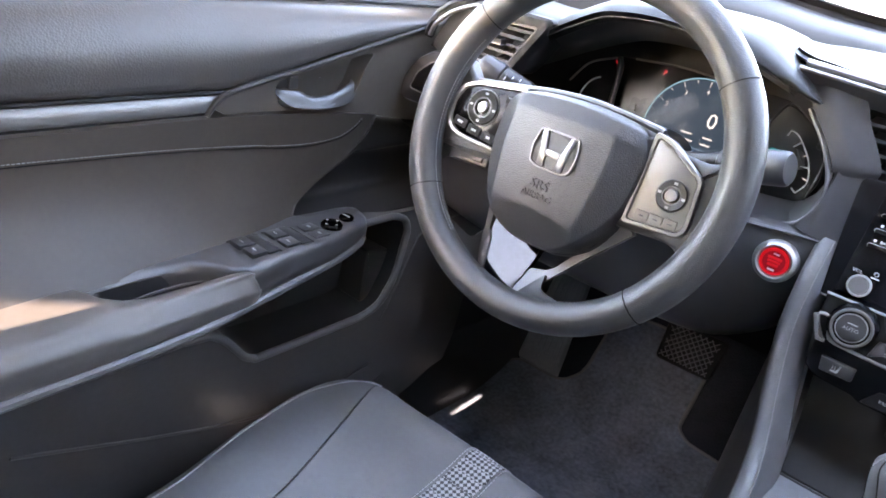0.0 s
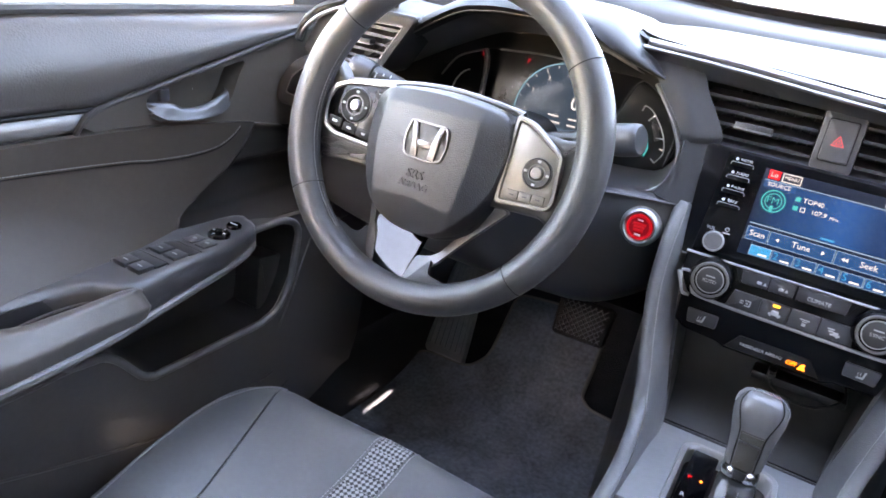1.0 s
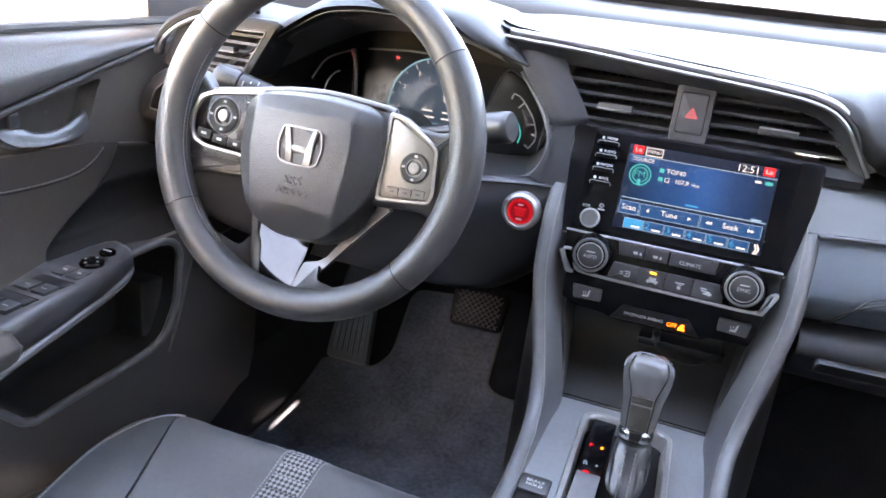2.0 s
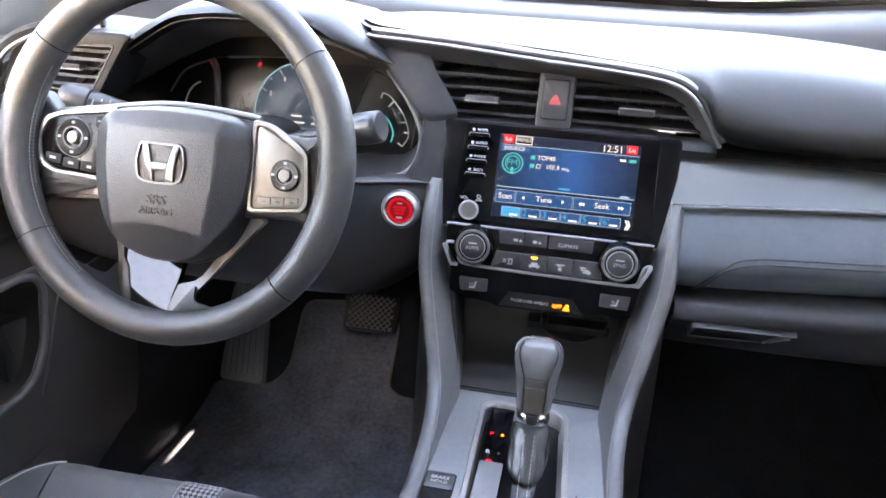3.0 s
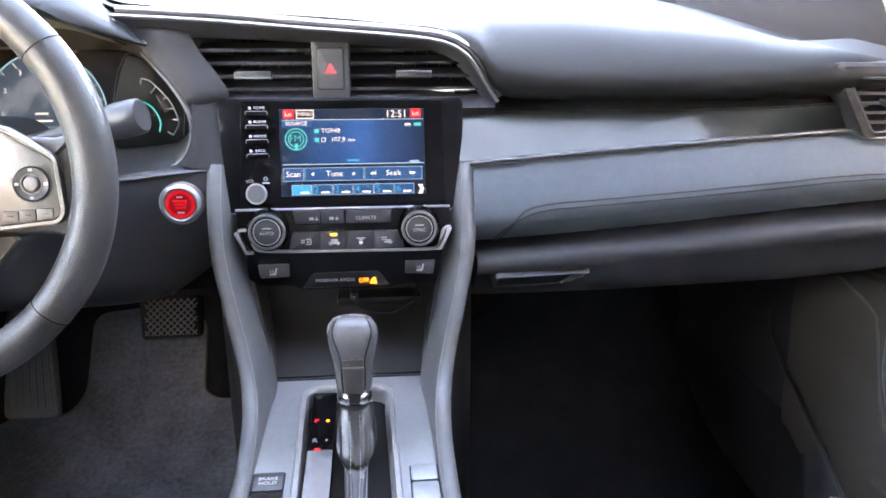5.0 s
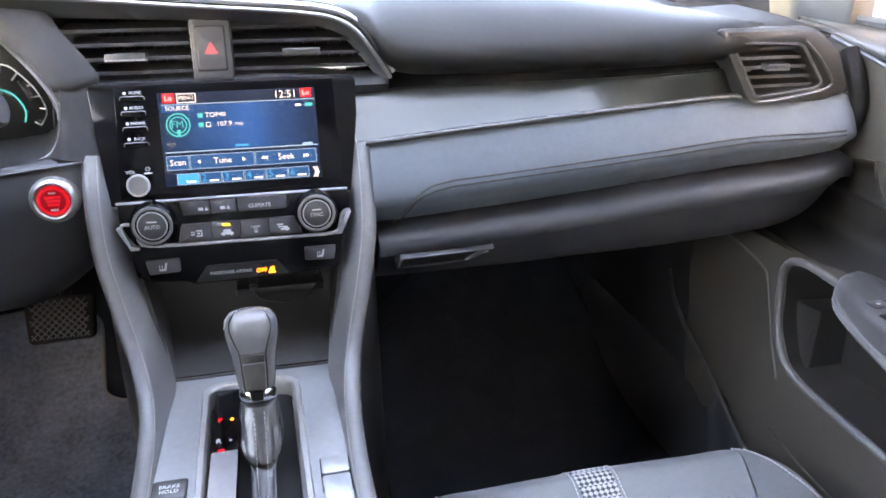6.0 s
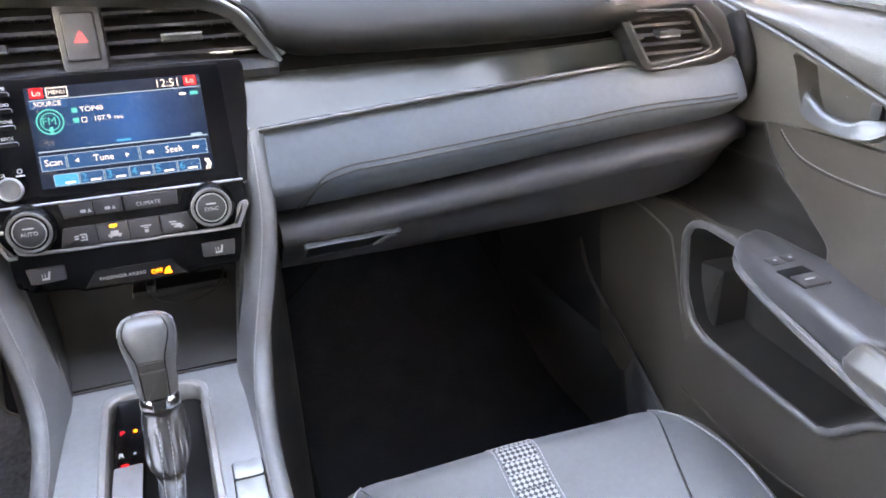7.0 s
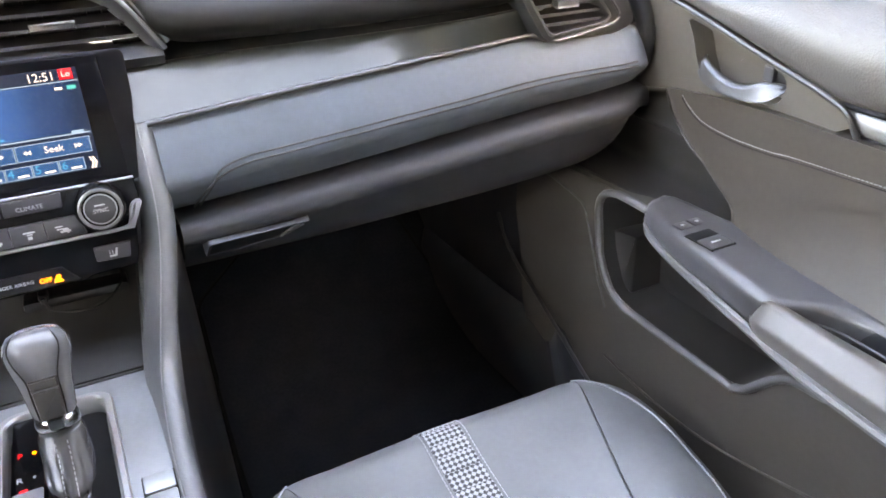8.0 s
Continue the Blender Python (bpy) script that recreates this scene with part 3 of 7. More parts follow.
    part("glass_border", thick(sheet(rows), 0.004), DARK, DASH, "black border along the windscreen base")
    part("defroster_slot", loft([[(-0.3, ridge(0.3)[0] + 0.16, 0.768), (-0.3, ridge(0.3)[0] + 0.2, 0.763)], [(0, 0.52, 0.778), (0, 0.56, 0.774)], [(0.3, ridge(0.3)[0] + 0.16, 0.768), (0.3, ridge(0.3)[0] + 0.2, 0.763)]], 30, 4, 0.003), DARK, DASH)


def line_z(x):
    return 0.612 + (x - 0.135) * (0.652 - 0.612) / 0.408


def line_y(x):
    return 0.006 - 0.034 * max(0, (x - 0.135) / 0.408) ** 1.4


def low_z(x):
    return float(np.interp(x, (0.14, 0.25, 0.372, 0.52, 0.64, 0.69), (0.518, 0.5265, 0.541, 0.562, 0.576, 0.582)))


def passenger_side():
    xs = (0.1250, 0.22, 0.30, 0.36, 0.42, 0.47, 0.51, 0.55)
    # dark brushed trim from under the lip to the bright line
    secs, gap = [], []
    for x in xs:
        ty = float(np.interp(x, (0.135, 0.25, 0.34, 0.386, 0.43, 0.47, 0.51, 0.57), (0.046, 0.044, 0.028, 0.013, -0.003, -0.018, -0.026, -0.026)))
        tz = float(np.interp(x, (0.135, 0.25, 0.34, 0.386, 0.43, 0.47, 0.51, 0.57), (0.6545, 0.657, 0.660, 0.6635, 0.668, 0.6725, 0.677, 0.680)))
        gap.append([(x, ty + 0.004, tz - 0.003), (x, ty + 0.010, tz + 0.006), (x, ty + 0.030, tz + 0.022)])
        secs.append([(x, ty + 0.008, tz + 0.001), (x, ty, tz), (x, 0.5 * (ty + line_y(x) + 0.004), 0.5 * (tz + line_z(x))), (x, line_y(x) + 0.004, line_z(x) + 0.001)])
    # black sheet added where shade would fall under the lip
    part("shadow_gap", loft(gap, 40, 8, 0.002), DARK, DASH, "black filler sheet in place of the shade under the padded lip")
    part("trim_strip", loft(secs, 40, 14, 0.006), BRUSHED, DASH, "dark glossy brushed trim strip")
    # bright line that runs to the side vent and bends round it
    path = [(x, line_y(x) - 0.002, line_z(x)) for x in (0.134, 0.25, 0.35, 0.45, 0.522)] + [(0.533, -0.032, 0.651), (0.545, -0.038, 0.6462), (0.562, -0.042, 0.6455), (0.61, -0.046, 0.6530), (0.628, -0.048, 0.6580), (0.633, -0.0475, 0.666), (0.614, -0.0465, 0.690), (0.592, -0.0455, 0.709)]
    part("bright_line", tube([(x, y - 0.005, z + 0.001) for x, y, z in cr(path, 110)], [0.0030 if k < 70 else max(0.0014, 0.0030 - 0.00006 * (k - 70)) for k in range(110)], 10), LEVER, DASH, "satin silver trim line")
    # stitched padded panel
    xs = (0.138, 0.2, 0.3, 0.42, 0.54, 0.62, 0.672)
    secs = []
    for x in xs:
        zt, yt = min(line_z(x), 0.652 - 0.35 * max(0, x - 0.543)) - 0.002, line_y(min(x, 0.62)) - 0.004
        if x > 0.56:
            zt, yt = float(np.interp(x, (0.56, 0.62, 0.672), (0.645, 0.648, 0.645))), float(np.interp(x, (0.56, 0.62, 0.672), (-0.036, -0.041, -0.036)))
        zb = low_z(x) + 0.004
        h = zt - zb
        secs.append([(x, yt + 0.012, zt + 0.001), (x, yt, zt), (x, yt - 0.012, zt - 0.22 * h), (x, yt - 0.022, zt - 0.46 * h), (x, yt - 0.026, zt - 0.60 * h), (x, yt - 0.0255, zt - 0.66 * h), (x, yt - 0.016, zt - 0.80 * h), (x, yt - 0.002, zb + 0.002), (x, yt + 0.03, zb - 0.002)])
    secs.append([(0.684, p[1] + 0.028, 0.62 + (p[2] - 0.62) * 0.8) for p in secs[-1]])
    part("padded_panel", loft(secs, 60, 22, 0.006), LEATHERETTE, DASH, "stitched dark leatherette pad", smooth=60)

    grid = [cr(q, 22) for q in secs]
    grid = [cr([q[j] for q in grid], 60) for j in range(22)]

    def on_pad(x, f):
        """A point just off the pad's skin, at a share f of its height from the top."""
        i = min(range(60), key=lambda n: abs(grid[11][n][0] - x))
        col = [grid[j][i] for j in range(1, 21)]
        zt, zb = max(q[2] for q in col), min(q[2] for q in col)
        z = zt - f * (zt - zb)
        zs, ys = [q[2] for q in col][::-1], [q[1] for q in col][::-1]
        return (x, float(np.interp(z, zs, ys)) - 0.0072, z)
    for df in (0.0, -0.06):
        p = [on_pad(0.160 - df * 0.1, 0.97), on_pad(0.172 - df * 0.1, 0.74 + df), on_pad(0.19, 0.58 + df), on_pad(0.215, 0.53 + df)] + [on_pad(x, 0.53 + df) for x in (0.25, 0.3, 0.35, 0.4, 0.45, 0.5, 0.54, 0.58, 0.62, 0.65)]
        part("seam", tube(cr(p, 80), 0.0011, 6), DARK_THREAD, DASH, "dark double seam")


dash_body()
passenger_side()


def glovebox():
    t = thing("glovebox", (0.4, 0.05, 0.47), "closed dark plastic glovebox lid with a recessed pull", "glovebox")
    secs = []
    for x, b in ((0.142, 0.441), (0.20, 0.442), (0.30, 0.446), (0.40, 0.453), (0.50, 0.461), (0.60, 0.474), (0.650, 0.484), (0.678, 0.500), (0.692, 0.524), (0.698, 0.548)):
        z = low_z(x) - 0.30 * max(0, x - 0.680)
        y = line_y(min(x, 0.6)) - 0.006 + 0.5 * max(0, x - 0.652)
        h = z - b
        secs.append([(x, y + 0.03, z - 0.001), (x, y - 0.004, z - 0.002), (x, y - 0.015, z - 0.0035), (x, y - 0.0235, z - 0.0095), (x, y - 0.0255, z - 0.019), (x, y - 0.0235, z - 0.028), (x, y - 0.014, z - 0.38 * h), (x, y + 0.004, z - 0.72 * h), (x, y + 0.030, z - 0.97 * h), (x, y + 0.055, z - 1.04 * h), (x, y + 0.12, z - h - 0.008), (x, y + 0.2, z - h)])
    part("lid", loft(secs, 60, 30, 0.006), LID, t, smooth=50)
    m = plane_at((0.213, -0.0250, 0.4895), -22)
    part("pull_frame", ring(rounded([(-0.054, -0.0125), (0.030, -0.0085), (0.056, 0.0080), (-0.050, 0.0045)], 0.004), rounded([(-0.050, -0.0095), (0.028, -0.0060), (0.047, 0.0055), (-0.046, 0.0025)], 0.003), -0.012, 0.0042, 0.0012, m), LID, t, "rounded edge of the finger pull")
    # no hollow here: a black slab gives the recess its shade
    part("pull_recess", slab(rounded([(-0.051, -0.0105), (0.029, -0.0070), (0.049, 0.0065), (-0.047, 0.0030)], 0.003), -0.012, 0.0036, 0.0004, m), DARK, t, "dark slab in place of the shaded finger recess")
    part("pull_edge", slab(rounded([(0.020, -0.0065), (0.030, -0.0070), (0.050, 0.0062), (0.036, 0.0058)], 0.003), -0.010, 0.0052, 0.002, m), DOOR_GREY, t, "grey edge of the finger pull")


glovebox()


def slat(x0, x1, y, z, depth=0.022, t=0.0032, drop=0.004):
    s0 = [(x0, y, z), (x0, y + depth, z + drop), (x0, y + depth, z + drop + t * 0.6), (x0, y + 0.001, z + t)]
    s1 = [(x1, *p[1:]) for p in s0]
    return sheet([s0, s1], wrap_v=True, cap=True)


def side_vent(s, group, shift=(0, 0, 0)):
    t = thing("side_vent", (s * 0.58, -0.03, 0.66), "black slatted air vent with a small tab in a dark surround", "air vent", group)
    m = plane_at((0, -0.044, 0.0), 0)
    op = [(0.521, 0.709), (0.558, 0.654), (0.626, 0.661), (0.633, 0.666), (0.602, 0.703), (0.596, 0.706)]

    def mir(bm):
        return put(bm, Matrix.Translation(shift) @ Matrix.Diagonal((s, 1, 1, 1)))
    pod = [(0.498, 0.724), (0.549, 0.6455), (0.640, 0.6440), (0.674, 0.654), (0.650, 0.700), (0.612, 0.724)]
    part("surround", mir(ring(rounded(pod, 0.012, 4), rounded(op, 0.005, 4), -0.06, 0.003, 0.003, m)), HARD if s > 0 else DIM_BLACK, t, "dark satin frame")
    part("frame_line", mir(ring(rounded([(0.517, 0.7115), (0.556, 0.6515), (0.628, 0.6585), (0.637, 0.6655), (0.605, 0.7055), (0.598, 0.7085)], 0.005, 4), rounded(op, 0.005, 4), -0.004, 0.0042, 0.0005, m)), DOOR_GREY, t)
    part("duct", mir(slab(rounded(op, 0.005), -0.045, -0.040, 0, m)), DARK, t)
    for k in range(5):
        f = (k + 0.5) / 5
        z = 0.655 + f * 0.05
        xl = 0.558 - (z - 0.654) * 0.67
        xr = 0.632 - max(0, z - 0.664) * 0.85
        part("slat", mir(slat(xl + 0.001, xr - 0.001, -0.040, z + 0.001)), SLAT, t)
    tab = part("tab", mir(box(0.563, 0.590, 0.681, 0.688, -0.006, 0.006, 0.0015, m, 0.002)), HARD_GREY if s > 0 else DIM_BLACK, t, "dark satin vent tab")
    part("tab_edge", mir(box(0.563, 0.590, 0.6805, 0.6825, 0.0, 0.0068, 0.0006, m)), BEZEL, tab)
    top = [[(x, 0.09, 0.730), (x, 0.02, 0.7285), (x, -0.030, 0.7245), (x, -0.043, 0.7195)] for x in (0.498, 0.56, 0.615)] + [[(0.655, 0.09, 0.705), (0.655, 0.02, 0.703), (0.655, -0.03, 0.699), (0.652, -0.042, 0.694)], [(0.680, 0.09, 0.66), (0.682, 0.02, 0.66), (0.680, -0.03, 0.658), (0.676, -0.042, 0.654)]]
    part("cap", mir(loft(top, 30, 10, 0.005)), DIM_BLACK, t)


side_vent(1, "side air vents", (-0.010, 0, -0.001))
side_vent(-1, "side air vents", (0.022, 0.03, 0.022))


def centre_vents():
    hood = [(-0.222, 0.759), (-0.13, 0.7545), (-0.033, 0.747), (0.061, 0.740), (0.106, 0.734), (0.130, 0.723), (0.145, 0.706), (0.168, 0.671)]
    h = thing("vent_hood", (0, 0.05, 0.70), "dark plastic hood over the centre vents with a silver edge line", "dash trim")
    path = cr([(u, 0.038, v) for u, v in hood], 70)
    part("bright_line", tube(path, 0.0023, 8), SILVER, h, "satin silver edge line")
    path2 = cr([(u + 0.004, 0.043, v + 0.0055) for u, v in hood], 70)
    part("outer_edge", tube(path2, 0.0040, 8), BEZEL, h, "satin band above the vents")
    inner = [(-0.190, 0.740), (-0.12, 0.738), (-0.033, 0.734), (0.055, 0.729), (0.100, 0.724), (0.121, 0.716), (0.134, 0.703), (0.157, 0.673)]
    a, b, c = cr([(u, 0.040, v) for u, v in hood], 60), cr([(u, 0.056, v) for u, v in inner], 60), cr([(u * 0.995, 0.115, v - 0.002) for u, v in inner], 60)
    part("soffit", thick(sheet([a, b, c]), 0.003), HARD_GREY, h)
    # ledge under the vents, above the display
    sec = [(0.118, 0.676), (0.062, 0.677), (0.045, 0.674), (0.038, 0.668), (0.05, 0.655)]
    part("ledge", thick(sheet([[(x, y, z - 0.004 * (x > 0.1)) for y, z in cr(sec, 12)] for x in np.linspace(-0.150, 0.166, 12)]), 0.003), HARD_GREY, h)
    for x0, x1, nm in ((-0.172, -0.031, "left"), (0.011, 0.152, "right")):
        t = thing("centre_vent", ((x0 + x1) / 2, 0.06, 0.70), "black slatted centre air vent with a satin grey tab", "air vent", "centre air vents")
        part("duct", block(x0 - 0.02, x1 + 0.01, 0.105, 0.115, 0.675, 0.742, 0.002), DARK, t)
        for k in range(4):
            z = 0.6815 + k * 0.0135
            if nm == "left":
                a0, a1 = -0.121 - (z - 0.679) * 0.58, x1
            else:
                a0, a1 = x0, 0.152 - (z - 0.675) * 0.5
            part("slat", slat(a0, a1, 0.052, z, 0.03, 0.0030), SLAT, t)
        for k in range(9):
            f = (k + 0.5) / 9
            x = x0 + 0.012 + f * (x1 - x0 - 0.02) if nm == "right" else -0.125 + f * 0.09
            part("vane", block(x - 0.0012, x + 0.0012, 0.086, 0.102, 0.678, 0.728 - 0.012 * (nm == "right") * f, 0.0004), DARK, t)
        m = plane_at(((-0.0905 if nm == "left" else 0.078), 0.050, 0.6985), 10)
        tab = part("tab", box(-0.019, 0.019, -0.004, 0.004, -0.01, 0.006, 0.0018, m, 0.002), HARD, t, "dark vent tab")
        e = (-0.0042, -0.0022) if nm == "left" else (0.0020, 0.0040)
        part("tab_edge", box(-0.019, 0.019, *e, 0.0, 0.0072, 0.0006, m, 0.001), BEZEL, tab, "satin grey tab edge")
    t = thing("hazard_switch", (-0.01, 0.045, 0.70), "dark grey hazard switch with a red triangle", "switch")
    m = plane_at((-0.0098, 0.052, 0.704), 10)
    part("housing", box(-0.0195, 0.0195, -0.030, 0.030, -0.03, 0.004, 0.002, m, 0.004), DOOR_GREY, t)
    part("gap", box(-0.0145, 0.0145, -0.0215, 0.022, 0.0, 0.0048, 0.0005, m, 0.003), DARK, t)
    part("key", box(-0.0135, 0.0135, -0.0205, 0.021, 0.0, 0.0062, 0.0012, m, 0.003), DOOR_GREY, t)
    tri = lambda r: [(r * math.cos(a), r * math.sin(a) - 0.001) for a in (math.pi / 2, math.pi * 7 / 6, math.pi * 11 / 6)]
    part("triangle", ring(tri(0.0072), tri(0.0058), 0.006, 0.0066, 0.0001, m), glow("red_print", (1.0, 0.12, 0.15), 0.030, base=(0.4, 0.07, 0.07)), t, "red warning triangle")
    part("triangle", ring(tri(0.0034), tri(0.0024), 0.006, 0.0066, 0.0001, m), glow("red_print_inner", (1.0, 0.12, 0.15), 0.025, base=(0.4, 0.07, 0.07)), t, "red warning triangle")


centre_vents()


# ---------------------------------------------------------------- display
DP = plane_at((0, 0, 0.58), 20)


def display():
    t = thing("touch_display", (0, 0, 0.58), "glossy black touch display that shows a blue radio screen", "display")
    o = [(-0.1185, -0.016), (0.1165, -0.016), (0.1285, 0.060), (0.1300, 0.098), (0.1265, 0.1035), (-0.1255, 0.1035), (-0.1290, 0.098), (-0.1250, 0.050)]
    part("housing", slab(rounded(o, 0.003), -0.03, -0.0012, 0.001, DP), PIANO, t)
    o2 = [(-0.1085, -0.0145), (0.1090, -0.0145), (0.1065, 0.1005), (-0.1040, 0.1005)]
    part("front_glass", slab(rounded(o2, 0.002), -0.006, 0.0, 0.0006, DP), SCREENGLASS, t, "black display glass")
    part("bright_line", box(-0.1165, 0.1150, -0.0178, -0.0160, -0.01, 0.001, 0.0005, DP), SILVER, t, "thin silver line")

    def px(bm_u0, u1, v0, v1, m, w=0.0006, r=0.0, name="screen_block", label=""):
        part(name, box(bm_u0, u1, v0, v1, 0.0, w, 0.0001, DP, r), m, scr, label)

    def say(text, size, u, v, m=WHITE_LIT, w=0.0012, align="CENTER"):
        part("lettering", words(text, size, at(DP, u, v, w), 0.0001, align), m, scr, smooth=0)
    scr = part("screen", box(-0.065, 0.0875, 0.0, 0.0915, 0.0, 0.0004, 0.0001, DP), NAVY, t, "lit blue radio screen")
    ORIGIN[scr] = ORIGIN[t]
    X = lambda c: -0.065 + (c - 229) * 0.1524 / 545        # enlarged-picture columns to metres
    Y = lambda c: 0.0 + (392 - c) * 0.0914 / 317
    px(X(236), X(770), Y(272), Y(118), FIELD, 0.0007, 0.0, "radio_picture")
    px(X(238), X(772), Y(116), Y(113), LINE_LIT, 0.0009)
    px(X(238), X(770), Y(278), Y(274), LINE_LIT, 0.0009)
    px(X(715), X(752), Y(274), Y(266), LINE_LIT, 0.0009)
    for c in (265, 741):
        px(X(c - 20), X(c + 20), Y(108), Y(77), RED_LIT, 0.0008)
        say("Lo", 0.0072, X(c), Y(93))
    part("menu_frame", ring([(X(293), Y(110)), (X(358), Y(110)), (X(358), Y(78)), (X(293), Y(78))], [(X(296), Y(107)), (X(355), Y(107)), (X(355), Y(81)), (X(296), Y(81))], 0, 0.0009, 0.0001, DP), WHITE_LIT, scr)
    say("MENU", 0.0052, X(325), Y(94))
    say("12:51", 0.0105, X(668), Y(96))
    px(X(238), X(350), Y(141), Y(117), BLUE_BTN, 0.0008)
    say("SOURCE", 0.0060, X(292), Y(128))
    for r0, r1 in ((42, 37), (30, 26)):
        part("radio_ring", ring(circle(r0 * 0.00028, 32, X(290), Y(184)), circle(r1 * 0.00028, 32, X(290), Y(184)), 0, 0.0009, 0.0001, DP), CYAN_LIT, scr)
    say("FM", 0.0100, X(288), Y(183), CYAN_LIT)
    px(X(284), X(296), Y(224), Y(200), CYAN_LIT, 0.0008)
    for c, txt in ((155, "TOP40"), (187, "107.9")):
        px(X(358), X(376), Y(c + 8), Y(c - 8), CYAN_LIT, 0.0008)
        say(txt, 0.0068, X(384 if c == 155 else 420), Y(c), align="LEFT")
    part("mark_frame", ring([(X(384), Y(195)), (X(400), Y(195)), (X(400), Y(179)), (X(384), Y(179))], [(X(386), Y(193)), (X(398), Y(193)), (X(398), Y(181)), (X(386), Y(181))], 0, 0.0009, 0.0001, DP), WHITE_LIT, scr)
    say("MHz", 0.0042, X(498), Y(190))
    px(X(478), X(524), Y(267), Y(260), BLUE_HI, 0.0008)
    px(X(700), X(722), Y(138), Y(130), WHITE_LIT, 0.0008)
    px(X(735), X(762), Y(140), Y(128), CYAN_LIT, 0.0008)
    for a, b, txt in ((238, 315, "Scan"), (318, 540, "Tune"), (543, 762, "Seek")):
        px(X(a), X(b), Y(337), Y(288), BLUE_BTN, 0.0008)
        part("key_edge", ring([(X(a), Y(337)), (X(b), Y(337)), (X(b), Y(288)), (X(a), Y(288))], [(X(a + 2), Y(335)), (X(b - 2), Y(335)), (X(b - 2), Y(290)), (X(a + 2), Y(290))], 0, 0.0010, 0.0001, DP), LINE_LIT, scr)
        say(txt, 0.0085, X((a + b) / 2), Y(312))

    def arrow(c, d, n):
        for k in range(n):
            x = c + k * 11 * d
            part("arrow", slab([(X(x - 6 * d), Y(319)), (X(x - 6 * d), Y(305)), (X(x + 6 * d), Y(312))], 0, 0.0012, 0, DP), WHITE_LIT, scr)
    arrow(347, -1, 1), arrow(504, 1, 1), arrow(580, -1, 2), arrow(720, 1, 2)
    for k, txt in enumerate(("107.9", "97.7", "98.1", "99.1", "104.1", "107.9")):
        a = 268 + k * 77.5
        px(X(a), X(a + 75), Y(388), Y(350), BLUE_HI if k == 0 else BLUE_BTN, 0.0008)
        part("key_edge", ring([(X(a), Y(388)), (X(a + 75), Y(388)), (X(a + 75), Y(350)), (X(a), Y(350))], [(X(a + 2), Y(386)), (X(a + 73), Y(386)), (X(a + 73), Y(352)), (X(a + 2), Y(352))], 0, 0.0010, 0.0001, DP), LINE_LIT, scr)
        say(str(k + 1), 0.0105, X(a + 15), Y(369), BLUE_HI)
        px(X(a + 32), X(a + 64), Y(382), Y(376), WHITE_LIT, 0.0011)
    for k in range(2):
        part("arrow", sheet([[DP @ Vector((X(745 + 9 * k), Y(390), 0.001)), DP @ Vector((X(751 + 9 * k), Y(390), 0.001))], [DP @ Vector((X(753 + 9 * k), Y(372), 0.001)), DP @ Vector((X(759 + 9 * k), Y(372), 0.001))], [DP @ Vector((X(745 + 9 * k), Y(354), 0.001)), DP @ Vector((X(751 + 9 * k), Y(354), 0.001))]]), WHITE_LIT, scr)
    # hard keys and volume knob
    for c, txt in ((88, "HOME"), (138, "AUDIO"), (190, "PHONE"), (242, "BACK")):
        v, u = Y(c) + 0.0005, X(147)
        part("hard_key", box(u - 0.0112, u + 0.0112, v - 0.0030, v + 0.0012, -0.001, 0.0014, 0.0006, DP, 0.0012), PIANO, t, "black key with a bright rim")
        part("key_rim", tube([DP @ Vector(p) for p in cr([(u - 0.0112, v - 0.0022, 0.0014), (u - 0.0105, v + 0.0011, 0.0016), (u, v + 0.0013, 0.0016), (u + 0.0105, v + 0.0011, 0.0016), (u + 0.0112, v - 0.0022, 0.0014)], 16)], 0.0004, 5), SILVER, t)
        part("lettering", words(txt, 0.0041, at(DP, u + 0.0030, v + 0.0048, 0.0006), 0.0001), PRINT, t, smooth=0)
        part("symbol", box(u - 0.0082, u - 0.0055, v + 0.0034, v + 0.0062, 0, 0.0005, 0.0001, DP, 0.001), PRINT, t)
    part("lettering", words("VOL", 0.0050, at(DP, X(116), Y(335), 0.0006), 0.0001), PRINT, t, smooth=0)
    part("symbol", ring(circle(0.0022, 16, X(173), Y(326)), circle(0.0016, 16, X(173), Y(326)), 0, 0.0005, 0.0001, DP), PRINT, t)
    part("symbol", box(X(160), X(187), Y(343), Y(338), 0, 0.0005, 0.0001, DP), PRINT, t)
    km = at(DP, X(142), Y(381))
    part("volume_knob", lathe([(0.0098, 0), (0.0095, 0.009), (0.0088, 0.0105), (0.0078, 0.0108), (0.0074, 0.0098), (0.0, 0.0100)], 36, km), RIM, t, "satin grey volume knob")
    part("knob_ring", lathe([(0.0110, 0.0085), (0.0108, 0.0104), (0.0100, 0.0112), (0.0092, 0.0112), (0.0090, 0.0105)], 36, km), TRIM_SILVER, t)


display()


# ---------------------------------------------------------------- climate panel
CP = plane_at((0, -0.022, 0.552), 9)


